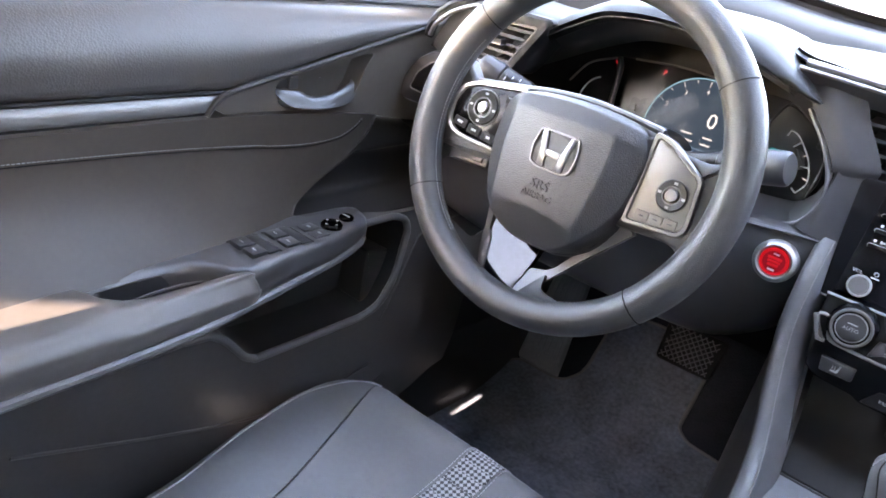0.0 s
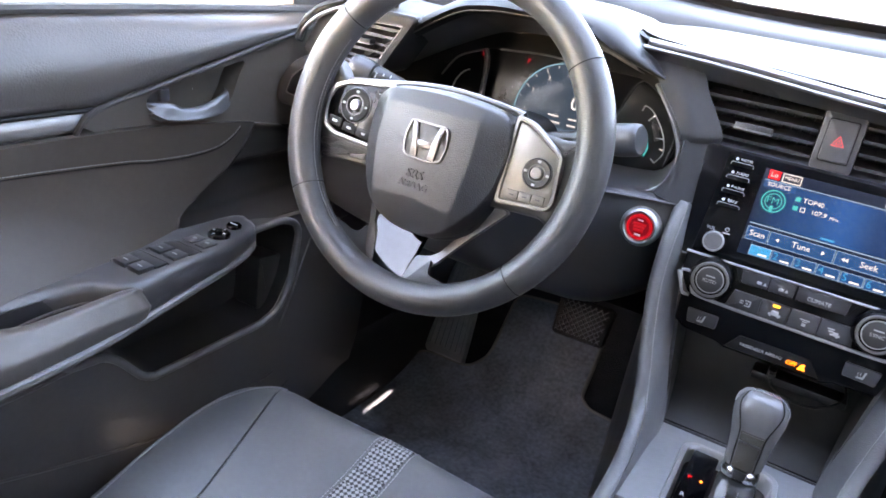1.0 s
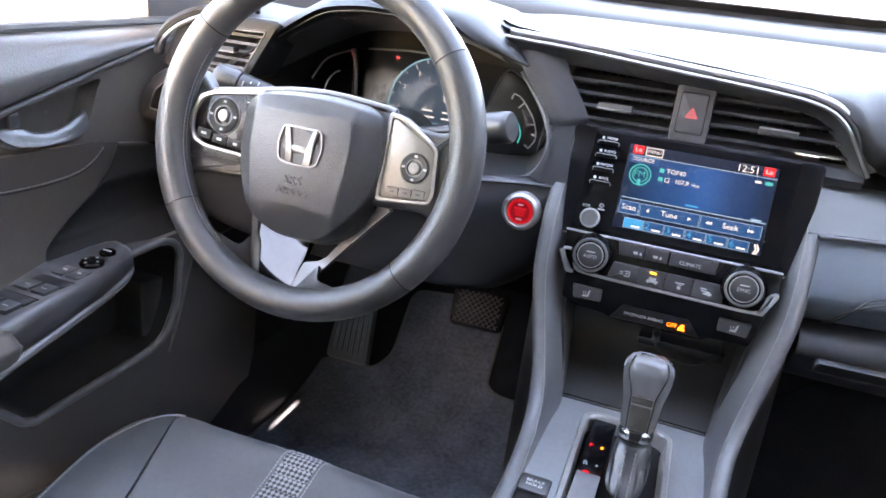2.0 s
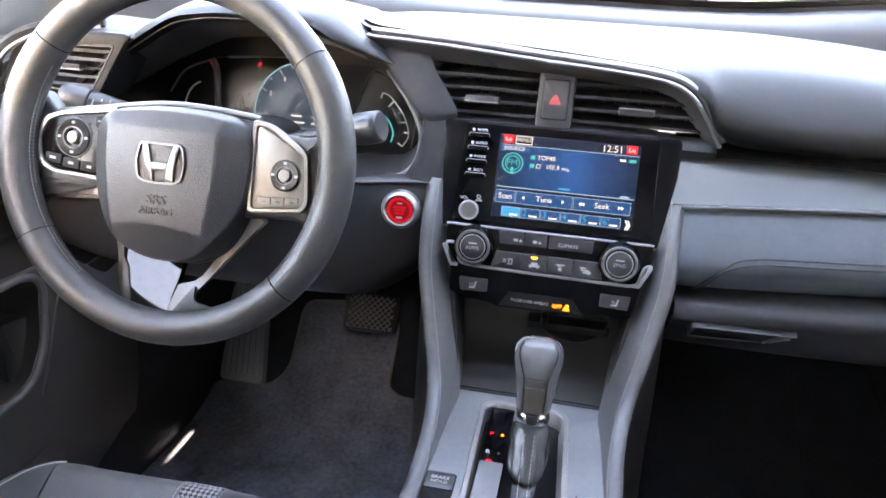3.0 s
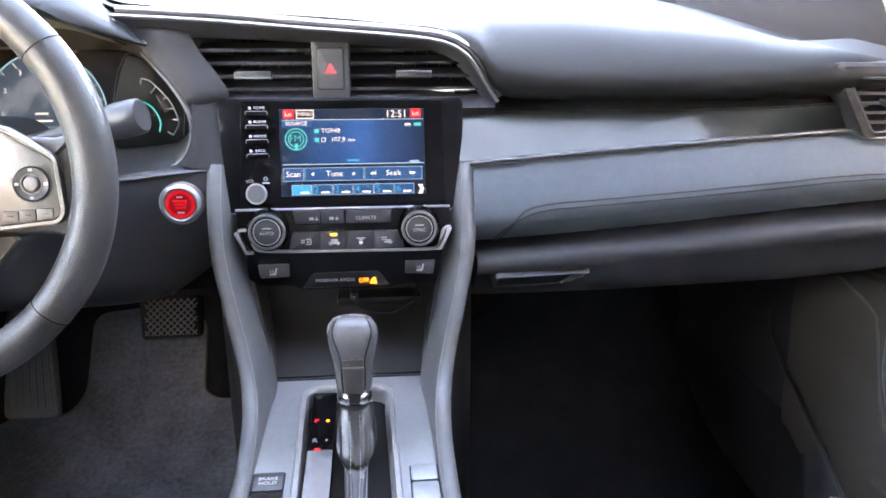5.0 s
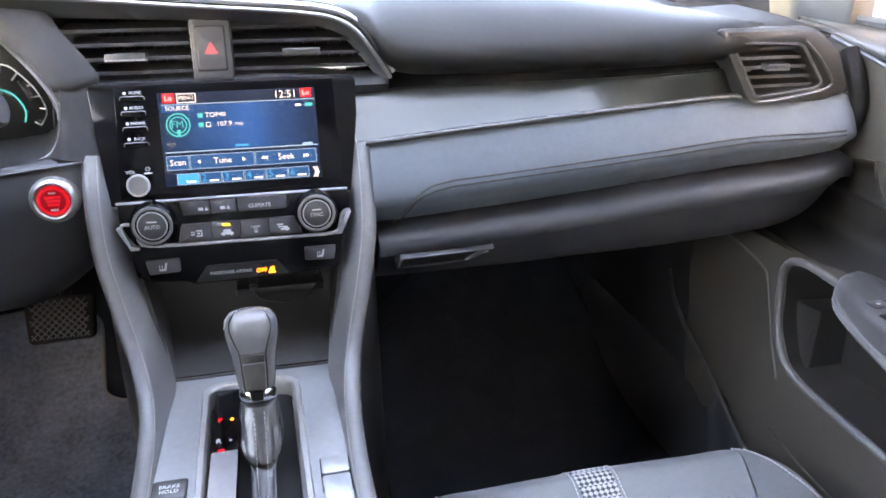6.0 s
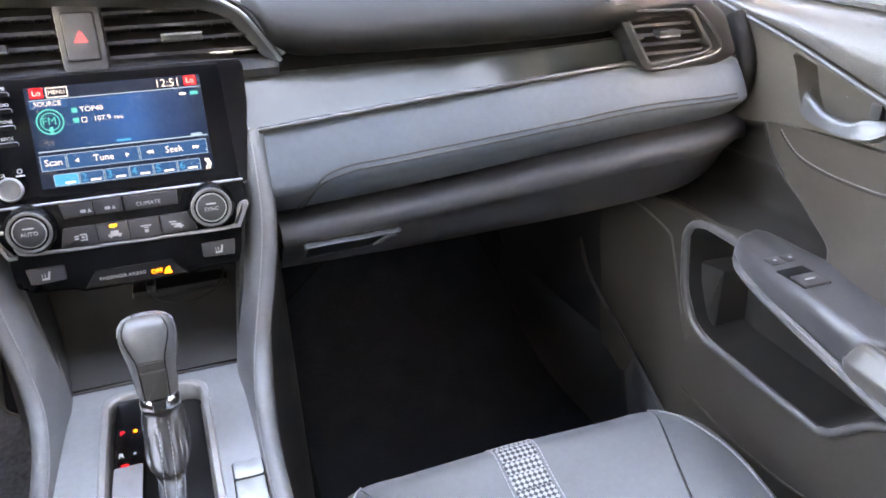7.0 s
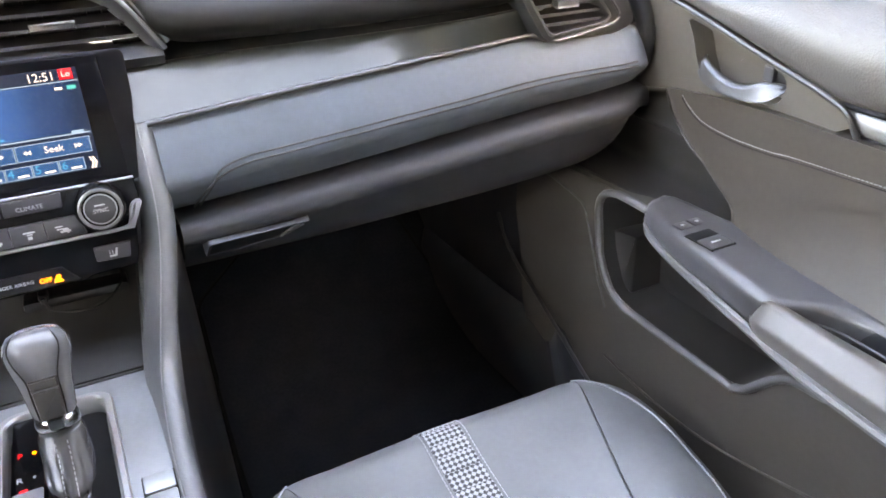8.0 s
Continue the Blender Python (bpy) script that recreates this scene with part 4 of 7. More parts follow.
def climate():
    t = thing("climate_panel", (0, -0.02, 0.50), "gloss black climate panel with two silver-ringed dials and grey keys", "control panel")
    K = 0.000591
    U, V = (lambda c: (c - 692) * K), (lambda c: (421 - c) * K)
    o = [(U(506), V(384)), (U(880), V(384)), (U(882), V(425)), (U(868), V(468)), (U(862), V(505)), (U(856), V(526)), (U(790), V(528)), (U(776), V(534)), (U(612), V(534)), (U(600), V(528)), (U(540), V(524)), (U(520), V(512)), (U(518), V(462)), (U(506), V(428))]
    part("fascia", slab(rounded(o, 0.003), -0.045, 0.0, 0.002, CP), PIANO, t, "gloss black fascia")
    o = [(U(592), V(386)), (U(788), V(386)), (U(775), V(413)), (U(605), V(413))]
    part("key_bed", slab(rounded(o, 0.002), -0.002, 0.002, 0.0008, CP), DARK, t)
    for a, b in ((608, 650), (652, 692), (696, 774)):
        part("key", slab(rounded([(U(a), V(411)), (U(b), V(411)), (U(b + (2 if b == 774 else 0)), V(388)), (U(a - (4 if a == 608 else 0)), V(388))], 0.001), 0, 0.0040, 0.0008, CP), CHARCOAL, t, "grey climate key")
    part("lettering", words("CLIMATE", 0.0055, at(CP, U(731), V(403), 0.0042), 0.0001), PRINT, t, smooth=0)
    for c in (640, 675):
        part("symbol", slab([(U(c + 2), V(405)), (U(c + 8), V(405)), (U(c + 5), V(399))], 0.004, 0.0044, 0, CP), PRINT, t)
        part("symbol", box(U(c - 8), U(c), V(405), V(400), 0.004, 0.0044, 0.0001, CP, 0.001), PRINT, t)
    for k in range(4):
        a = 602 + k * 47
        q = [(U(a + 0.4 - (8 if k == 0 else 0)), V(458)), (U(a + 46.6 + (8 if k == 3 else 0)), V(458)), (U(a + 46.6), V(427)), (U(a + 0.4), V(427))]
        key = part("key", slab(rounded(q, 0.0012), -0.002, 0.0042, 0.001, CP), CHARCOAL, t, "grey climate key")
        marks = [[(14, 20, 444, 446), (14, 20, 440, 442), (22, 32, 438, 440), (22, 32, 447, 449), (30, 32, 440, 447), (24, 28, 442, 445)],
                 [(15, 35, 445, 449), (19, 31, 440, 445.5), (17, 20, 448, 451), (30, 33, 448, 451)],
                 [(17, 33, 438, 440), (21, 29, 441.5, 443), (22, 28, 445, 450)],
                 [(13, 24, 438, 440), (15, 24, 442, 444), (19, 34, 446, 449), (23, 31, 442.5, 446.5), (28, 31, 448.5, 451)]][k]
        for u0, u1, v0, v1 in marks:
            part("symbol", box(U(a + u0), U(a + u1), V(v1), V(v0), 0.004, 0.0046, 0.0001, CP, 0.0004), PRINT, key)
    part("lamp", box(U(668), U(679), V(433.5), V(430), 0.004, 0.0046, 0.0002, CP), AMBER_LIT, t, "lit amber lamp")
    # silver bracket under the dials
    br = [(508, 422), (516, 420), (526, 424), (533, 448), (543, 458), (600, 461), (692, 462), (800, 463), (852, 462), (862, 452), (868, 430), (876, 423), (882, 424)]
    part("bracket", tube([CP @ Vector((U(a), V(b), 0.002)) for a, b in cr(br, 80)], 0.0017, 8), TRIM_SILVER, t, "satin silver bracket")
    for s in (-1, 1):
        q = [(160, 459), (160, 464.5), (173, 464.5), (192, 426), (183, 424), (170, 457)]
        part("bracket_end", slab(rounded([(U(692 + s * a), V(b)) for a, b in q], 0.0006), -0.004, 0.0042, 0.0008, CP), TRIM_SILVER, t, "bright end of the bracket")
    part("top_edge", tube([CP @ Vector((U(a), V(b), 0.0022)) for a, b in ((506, 385), (880, 385))], 0.0012, 8), TRIM_SILVER, t, "thin silver edge under the display")
    for c, txt in ((560, "AUTO"), (824, "SYNC")):
        m = at(CP, U(c), V(421))
        d = part("dial", lathe([(0.0228, -0.002), (0.0228, 0.003), (0.0206, 0.010), (0.0188, 0.0135), (0.0165, 0.0145), (0.0160, 0.0138), (0.0150, 0.0140), (0, 0.0140)], 48, m), PIANO, t, "black dial")
        ORIGIN[d] = ORIGIN[t]
        part("ring", lathe([(0.0188, 0.0130), (0.0186, 0.0150), (0.0172, 0.0156), (0.0160, 0.0150), (0.0158, 0.0138)], 48, m), SILVER, d, "satin silver ring")
        part("cap", lathe([(0.0128, 0.0135), (0.0126, 0.0148), (0.0118, 0.0152), (0, 0.0152)], 40, m), CHARCOAL, d)
        part("ring", lathe([(0.0140, 0.0138), (0.0139, 0.0146), (0.0130, 0.0147), (0.0129, 0.0138)], 40, m), TRIM_SILVER, d)
        part("lettering", words(txt, 0.0052, at(m, 0, -0.0012, 0.0154), 0.0001), PRINT, d, smooth=0)
        part("symbol", box(-0.0045, 0.0045, 0.0034, 0.0046, 0.0150, 0.0155, 0.0001, m), PRINT, d)
    for c in (565, 826):
        q = [(U(c - 27), V(484)), (U(c + 27), V(484)), (U(c + 27), V(507)), (U(c - 23), V(509))] if c < 692 else [(U(c - 27), V(484)), (U(c + 27), V(484)), (U(c + 23), V(509)), (U(c - 27), V(507))]
        key = part("heater_key", slab(rounded(q, 0.0015), -0.004, 0.0035, 0.001, CP), CHARCOAL, t, "grey seat heater key")
        seat_mark = [(U(c - 7), V(503)), (U(c + 4), V(503)), (U(c + 7), V(490)), (U(c + 4), V(490)), (U(c + 1.5), V(499.5)), (U(c - 7), V(500.5))]
        part("symbol", slab(seat_mark, 0.0033, 0.004, 0, CP), PRINT, key)
        for k in range(2):
            part("symbol", box(U(c - 6 + 4 * k), U(c - 5 + 4 * k), V(498.5), V(493), 0.0033, 0.004, 0.0001, CP), PRINT, key)
    part("airbag_panel", slab(rounded([(U(634), V(502)), (U(750), V(502)), (U(773), V(530)), (U(614), V(530))], 0.0015), -0.01, 0.0025, 0.001, CP), DARK, t, "black airbag lamp panel")
    part("lettering", words("PASSENGER AIRBAG", 0.0046, at(CP, U(673), V(516), 0.0028), 0.0001), PRINT, t, smooth=0)
    part("lettering", words("OFF", 0.0062, at(CP, U(724), V(518), 0.0028), 0.0001), ORANGE_LIT, t, "lit orange lettering", smooth=0)
    part("lamp", slab(rounded([(U(734), V(524)), (U(748), V(524)), (U(744), V(518)), (U(746), V(513)), (U(740), V(513))], 0.001), 0.0022, 0.0030, 0.0001, CP), ORANGE_LIT, t, "lit orange lamp")


climate()


# ---------------------------------------------------------------- centre console
def console():
    t = thing("centre_console", (0, -0.2, 0.0), "centre console with blue-grey deck and padded side rails", "console")
    for s in (-1, 1):
        cl = [(s * 0.1300, 0.012, 0.613), (s * 0.1295, -0.014, 0.575), (s * 0.1262, -0.036, 0.525), (s * 0.1140, -0.058, 0.470), (s * 0.1005, -0.086, 0.425), (s * 0.0925, -0.125, 0.401), (s * 0.0890, -0.19, 0.391), (s * 0.0900, -0.27, 0.387), (s * 0.097, -0.42, 0.385), (s * 0.099, -0.56, 0.385)]
        c = cr(cl, 60)
        rows = []
        for i, p in enumerate(c):
            d = Vector(c[min(i + 1, 59)]) - Vector(c[max(i - 1, 0)])
            n = Vector((0, -d.z, d.y)).normalized() if d.length else Vector((0, 0, 1))
            if n.z < 0:
                n = -n
            a = Vector((s, 0, 0))
            pp = Vector(p)
            hw = 0.0118
            rows.append([tuple(pp + a * u + n * v) for u, v in ((-hw - 0.010, -0.045), (-hw - 0.008, -0.034), (-hw + 0.001, -0.012), (-hw + 0.006, -0.0035), (-hw + 0.0085, -0.0005), (0.003, 0.0012), (hw - 0.005, 0.0), (hw - 0.001, -0.003), (hw, -0.009), (hw + 0.001, -0.03), (hw + 0.002, -0.045))])
        part("side_rail", sheet(rows, wrap_v=True, cap=True), RAIL, t, "dark grey padded side rail", smooth=50)
        part("seam", stitches([tuple(Vector(p) + Vector((-s * 0.0042, -0.0012, 0.0006))) for p in c[::4]], 0.0040, 0.0033, 0.0006), GREY_THREAD, t, kind="stuff")
        # outer side wall down to the floor
        rows = []
        for p in c[::3]:
            x = abs(p[0]) + 0.009
            rows.append([(s * x, p[1] + 0.02, p[2] - 0.03), (s * (x + 0.006), p[1] + 0.03, 0.5 * p[2]), (s * (x + 0.012), p[1] + 0.03, -0.01)])
        fw = rows[0]
        rows = [[(q[0], 0.55, q[2]) for q in fw], [(q[0], 0.3, q[2]) for q in fw]] + rows
        part("side_wall", thick(sheet(rows), 0.006), HARD, t, "black plastic side wall")
        part("carpet_edge", tube(cr([(s * 0.168, -0.1, 0.006), (s * 0.166, 0.12, 0.006), (s * 0.172, 0.3, 0.01), (s * 0.18, 0.5, 0.11)], 30), 0.006, 8), DARK, t)
    # deck with a cut-out for the lever gate
    gate = rounded([(-0.050, -0.070), (0.046, -0.070), (0.054, -0.42), (-0.044, -0.42)], 0.020, 6)
    outer = []
    for g in gate:
        u = (g[0] - 0.001) / 0.052
        v = (g[1] + 0.245) / 0.175
        q = max(abs(u), abs(v))
        outer.append((0.083 * u / q, -0.25 + 0.199 * v / q))
    zdeck = lambda y: 0.386
    rows = [[(x, y, zdeck(y) - 0.02) for x, y in outer], [(x, y, zdeck(y)) for x, y in outer], [(x + (gx - x) * 0.5, y + (gy - y) * 0.5, zdeck(y)) for (x, y), (gx, gy) in zip(outer, gate)], [(x, y, zdeck(y)) for x, y in gate], [(x, y, zdeck(y) - 0.03) for x, y in gate]]
    part("deck", sheet(rows, wrap_v=True), DECK, t, "blue-grey metallic deck")
    inset = [(0.001 + (x - 0.001) * 0.86, -0.245 + (y + 0.245) * 0.96) for x, y in gate]
    m = Matrix.Translation((0, 0, 0.386))
    part("gate_bezel", ring(gate, inset, -0.02, 0.005, 0.002, m), RING_SILVER, t, "satin lever surround")
    part("gate_floor", block(-0.05, 0.054, -0.42, -0.07, 0.362, 0.372, 0.001), DARK, t)
    for side, mt in ((1, TRIM_SILVER), (-1, BEZEL)):
        wall = [[(0.001 + side * x, y, 0.386 + z) for y in (-0.095, -0.16, -0.24, -0.32, -0.40)] for x, z in ((0.0440, 0.0045), (0.0425, 0.0035), (0.0395, -0.012))]
        wall = [[(x + 0.008 * (-0.245 - y) / 0.35, y, z) for x, y, z in row] for row in wall]
        part("gate_wall", thick(sheet(wall), 0.001), mt, t, "bright side wall of the lever gate")
    part("indicator", slab(rounded([(-0.0385, -0.30), (-0.014, -0.30), (-0.012, -0.080), (-0.0370, -0.080)], 0.003), -0.01, 0.0015, 0.0008, m), PIANO, t, "gloss black gear indicator strip")
    # sky reflection on the indicator strip, put in as a paler plate
    part("indicator_end", slab(rounded([(-0.0380, -0.30), (-0.0145, -0.30), (-0.0135, -0.176), (-0.0368, -0.176)], 0.002), -0.005, 0.0022, 0.0006, m), SHEEN_PLATE, t, "pale plate coloured as the strip's sky reflection")
    part("lettering", words("P", 0.0085, at(m, -0.031, -0.130, 0.0018), 0.0001), RED_LIT, t, "lit red letter", smooth=0)
    part("lamp", lathe([(0.0016, 0.0015), (0.0014, 0.0022), (0, 0.0023)], 12, at(m, -0.020, -0.130)), ORANGE_LIT, t, "lit orange dot")
    part("lettering", words("R", 0.0085, at(m, -0.031, -0.161, 0.0018), 0.0001), PRINT, t, smooth=0)
    part("symbol", box(-0.021, -0.019, -0.162, -0.160, 0.001, 0.002, 0.0001, m), PRINT, t)
    part("lamp", box(-0.031, -0.025, -0.1752, -0.1735, 0.001, 0.0024, 0.0001, m), RED_LIT, t)
    for x0, x1 in ((-0.082, -0.055), (0.058, 0.082)):
        part("deck_key_gap", box(x0 - 0.001, x1 + 0.001, -0.247, -0.203, -0.001, 0.0009, 0.0003, m, 0.003), DARK, t)
        part("deck_key", box(x0, x1, -0.225 if x0 > 0 else -0.228, -0.204, -0.001, 0.0026, 0.001, m, 0.003), HARD_GREY if x0 < 0 else DECK, t, "square console key")
        part("deck_key", box(x0, x1, -0.262, -0.2265 if x0 > 0 else -0.2295, -0.001, 0.0020, 0.001, m, 0.003), DECK if x0 > 0 else DARK, t, "square console key")
    part("lettering", words("BRAKE\nHOLD", 0.0058, at(m, -0.0685, -0.216, 0.0028), 0.0001), PRINT, t, smooth=0)
    part("rear_lid", block(-0.095, 0.095, -0.72, -0.45, 0.33, 0.40, 0.012), LEATHERETTE, t, "padded console lid")
    # dark storage bay under the climate panel
    for s in (-1, 1):
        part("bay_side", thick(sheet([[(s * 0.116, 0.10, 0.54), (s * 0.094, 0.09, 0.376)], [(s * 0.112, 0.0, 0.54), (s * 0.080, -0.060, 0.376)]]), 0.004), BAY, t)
    part("bay_floor", block(-0.10, 0.10, -0.051, 0.10, 0.366, 0.380, 0.002), DARK, t)
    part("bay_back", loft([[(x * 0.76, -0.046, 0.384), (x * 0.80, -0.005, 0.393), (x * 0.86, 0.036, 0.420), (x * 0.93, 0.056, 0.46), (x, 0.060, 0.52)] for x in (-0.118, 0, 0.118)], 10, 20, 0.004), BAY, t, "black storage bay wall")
    part("bay_lip", tube(cr([(-0.088, -0.051, 0.386), (0, -0.051, 0.387), (0.088, -0.051, 0.386)], 12), 0.0016, 6), HARD_GREY, t)
    part("tray_lip", block(-0.014, 0.084, 0.024, 0.056, 0.4365, 0.4465, 0.003), HARD, t, "black lip of the small tray")
    c = thing("cable", (0.02, 0.02, 0.45), "thin black cable looped over the tray in the storage bay", "cable")
    part("cord", tube(cr([(0.006, 0.020, 0.452), (0.010, 0.014, 0.441), (0.030, 0.012, 0.434), (0.051, 0.013, 0.433), (0.070, 0.018, 0.441), (0.080, 0.030, 0.450), (0.078, 0.048, 0.456)], 48), 0.0014, 8), HARD, c)
    part("plug", join(block(0.0015, 0.0105, 0.017, 0.034, 0.4475, 0.4560, 0.002), block(0.0035, 0.0085, 0.012, 0.020, 0.4490, 0.4545, 0.001)), HARD_GREY, c, "small grey plug")


console()


def shifter():
    t = thing("gear_lever", (0.01, -0.18, 0.38), "leather-topped automatic gear lever with a gathered glossy boot", "gear lever")
    base, top = Vector((0.0085, -0.152, 0.437)), Vector((0.0075, -0.124, 0.519))
    ax = (top - base).normalized()
    u = Vector((1, 0, 0))
    v = ax.cross(u).normalized()

    def rings(spec, n=32, p=2.5):
        rows = []
        for f, a, b, fy in spec:
            c = base + ax * f + v * fy
            rows.append([tuple(c + u * a * math.copysign(abs(math.cos(k)) ** (2 / p), math.cos(k)) + v * b * math.copysign(abs(math.sin(k)) ** (2 / p), math.sin(k))) for k in (2 * math.pi * j / n for j in range(n))])
        return sheet(rows, wrap_v=True, cap=True)
    part("knob", rings([(0.0, 0.0150, 0.0145, 0), (0.003, 0.0165, 0.0158, 0), (0.016, 0.0180, 0.0170, 0), (0.030, 0.0198, 0.0186, 0), (0.040, 0.0222, 0.0212, 0.001), (0.049, 0.0238, 0.0235, 0.002), (0.056, 0.0240, 0.0242, 0.003), (0.0625, 0.0226, 0.0230, 0.003), (0.0675, 0.0188, 0.0195, 0.003), (0.0702, 0.0125, 0.0135, 0.003), (0.0712, 0.004, 0.004, 0.003)]), KNOB, t, "dark leather knob", smooth=60)
    n = u.cross(ax)
    mf = Matrix.Translation(base) @ Matrix(((u.x, ax.x, n.x, 0), (u.y, ax.y, n.y, 0), (u.z, ax.z, n.z, 0), (0, 0, 0, 1)))
    part("face_plate", slab(rounded([(-0.0088, 0.001), (0.0088, 0.001), (0.0096, 0.025), (-0.0096, 0.025)], 0.001), 0.010, 0.0192, 0.0012, mf), BRONZE, t, "dark bronze face plate")
    part("face_top", slab(rounded([(-0.0098, 0.0260), (0.0098, 0.0260), (0.0104, 0.0345), (-0.0104, 0.0345)], 0.001), 0.010, 0.0206, 0.0014, mf), BRONZE, t)
    part("face_line", box(-0.0096, 0.0096, 0.0250, 0.0258, 0.015, 0.0206, 0.0002, mf), SILVER, t)
    for s in (-1, 1):
        pts = [(s * 0.0098, 0.001, 0.0166), (s * 0.0108, 0.020, 0.0174), (s * 0.0112, 0.034, 0.0194), (s * 0.0140, 0.044, 0.0218), (s * 0.0172, 0.054, 0.0200), (s * 0.0178, 0.061, 0.0172), (s * 0.0155, 0.0668, 0.0120), (s * 0.0120, 0.0698, 0.003)]
        part("seam", tube([mf @ Vector(p) for p in cr(pts, 32)], 0.0006, 5), DARK, t)
    part("collar", rings([(-0.012, 0.0145, 0.0135, 0), (-0.010, 0.0165, 0.0155, 0), (-0.005, 0.0170, 0.0160, 0), (-0.001, 0.0160, 0.0150, 0), (0.0008, 0.0140, 0.013, 0)], p=2.2), CHROME, t, "chrome collar")
    part("release", slab(rounded([(-0.005, -0.009), (0.005, -0.009), (0.006, -0.001), (-0.006, -0.001)], 0.001), 0.012, 0.0172, 0.0008, mf), HARD, t, "small dark release tab")
    # gathered boot: a full upper part, then a narrow tongue running back
    rows, n = [], 56
    rng = random.Random(3)
    ph = [rng.uniform(0, 6) for _ in range(4)]
    for k in range(34):
        f = k / 33
        c = base + ax * -0.011 + Vector((0, float(np.interp(f, (0, 0.3, 0.55, 0.65, 1), (0, -0.010, -0.026, -0.036, -0.115))), float(np.interp(f, (0, 0.3, 0.55, 0.65, 1), (0, -0.018, -0.036, -0.043, -0.052)))))
        a = float(np.interp(f, (0, 0.08, 0.25, 0.45, 0.56, 0.66, 1), (0.0155, 0.0176, 0.0184, 0.0174, 0.0158, 0.0108, 0.0098)))
        b = float(np.interp(f, (0, 0.1, 0.3, 0.48, 0.54, 0.62, 1), (0.0140, 0.0150, 0.0200, 0.0250, 0.0240, 0.0150, 0.0110)))
        g = min(1, f * 2.2) * (0.65 if f < 0.56 else 0.4)
        row = []
        for j in range(n):
            w = 2 * math.pi * j / n
            fold = 1 + 0.07 * g * math.sin(5 * w + ph[0] + 2 * f) + 0.05 * g * math.sin(11 * w + ph[1] - 5 * f) + 0.05 * g * math.sin(22 * f + 2 * math.sin(3 * w)) + 0.10 * g * max(0, math.sin(9 * f + 3 * abs(math.cos(w))))
            row.append((c.x + a * fold * math.cos(w), c.y + b * fold * math.sin(w), c.z + 0.0025 * math.sin(5 * w + ph[3]) * g))
        rows.append(row)
    part("boot", sheet(rows, wrap_v=True, cap=True), BOOT, t, "gathered glossy black boot", smooth=70)
    for dx in (-0.0045, 0.0045):
        p = [(0.0085 + dx, -0.1745, 0.424), (0.0085 + dx, -0.183, 0.412), (0.0085 + dx, -0.200, 0.400), (0.0085 + dx, -0.216, 0.391), (0.0085 + dx * 0.8, -0.235, 0.388), (0.0085 + dx * 0.7, -0.27, 0.386)]
        part("seam", stitches(p, r=0.00045, lift=(0, -0.001, 0.001)), GREY_THREAD, t, "grey thread seam", kind="stuff")


shifter()


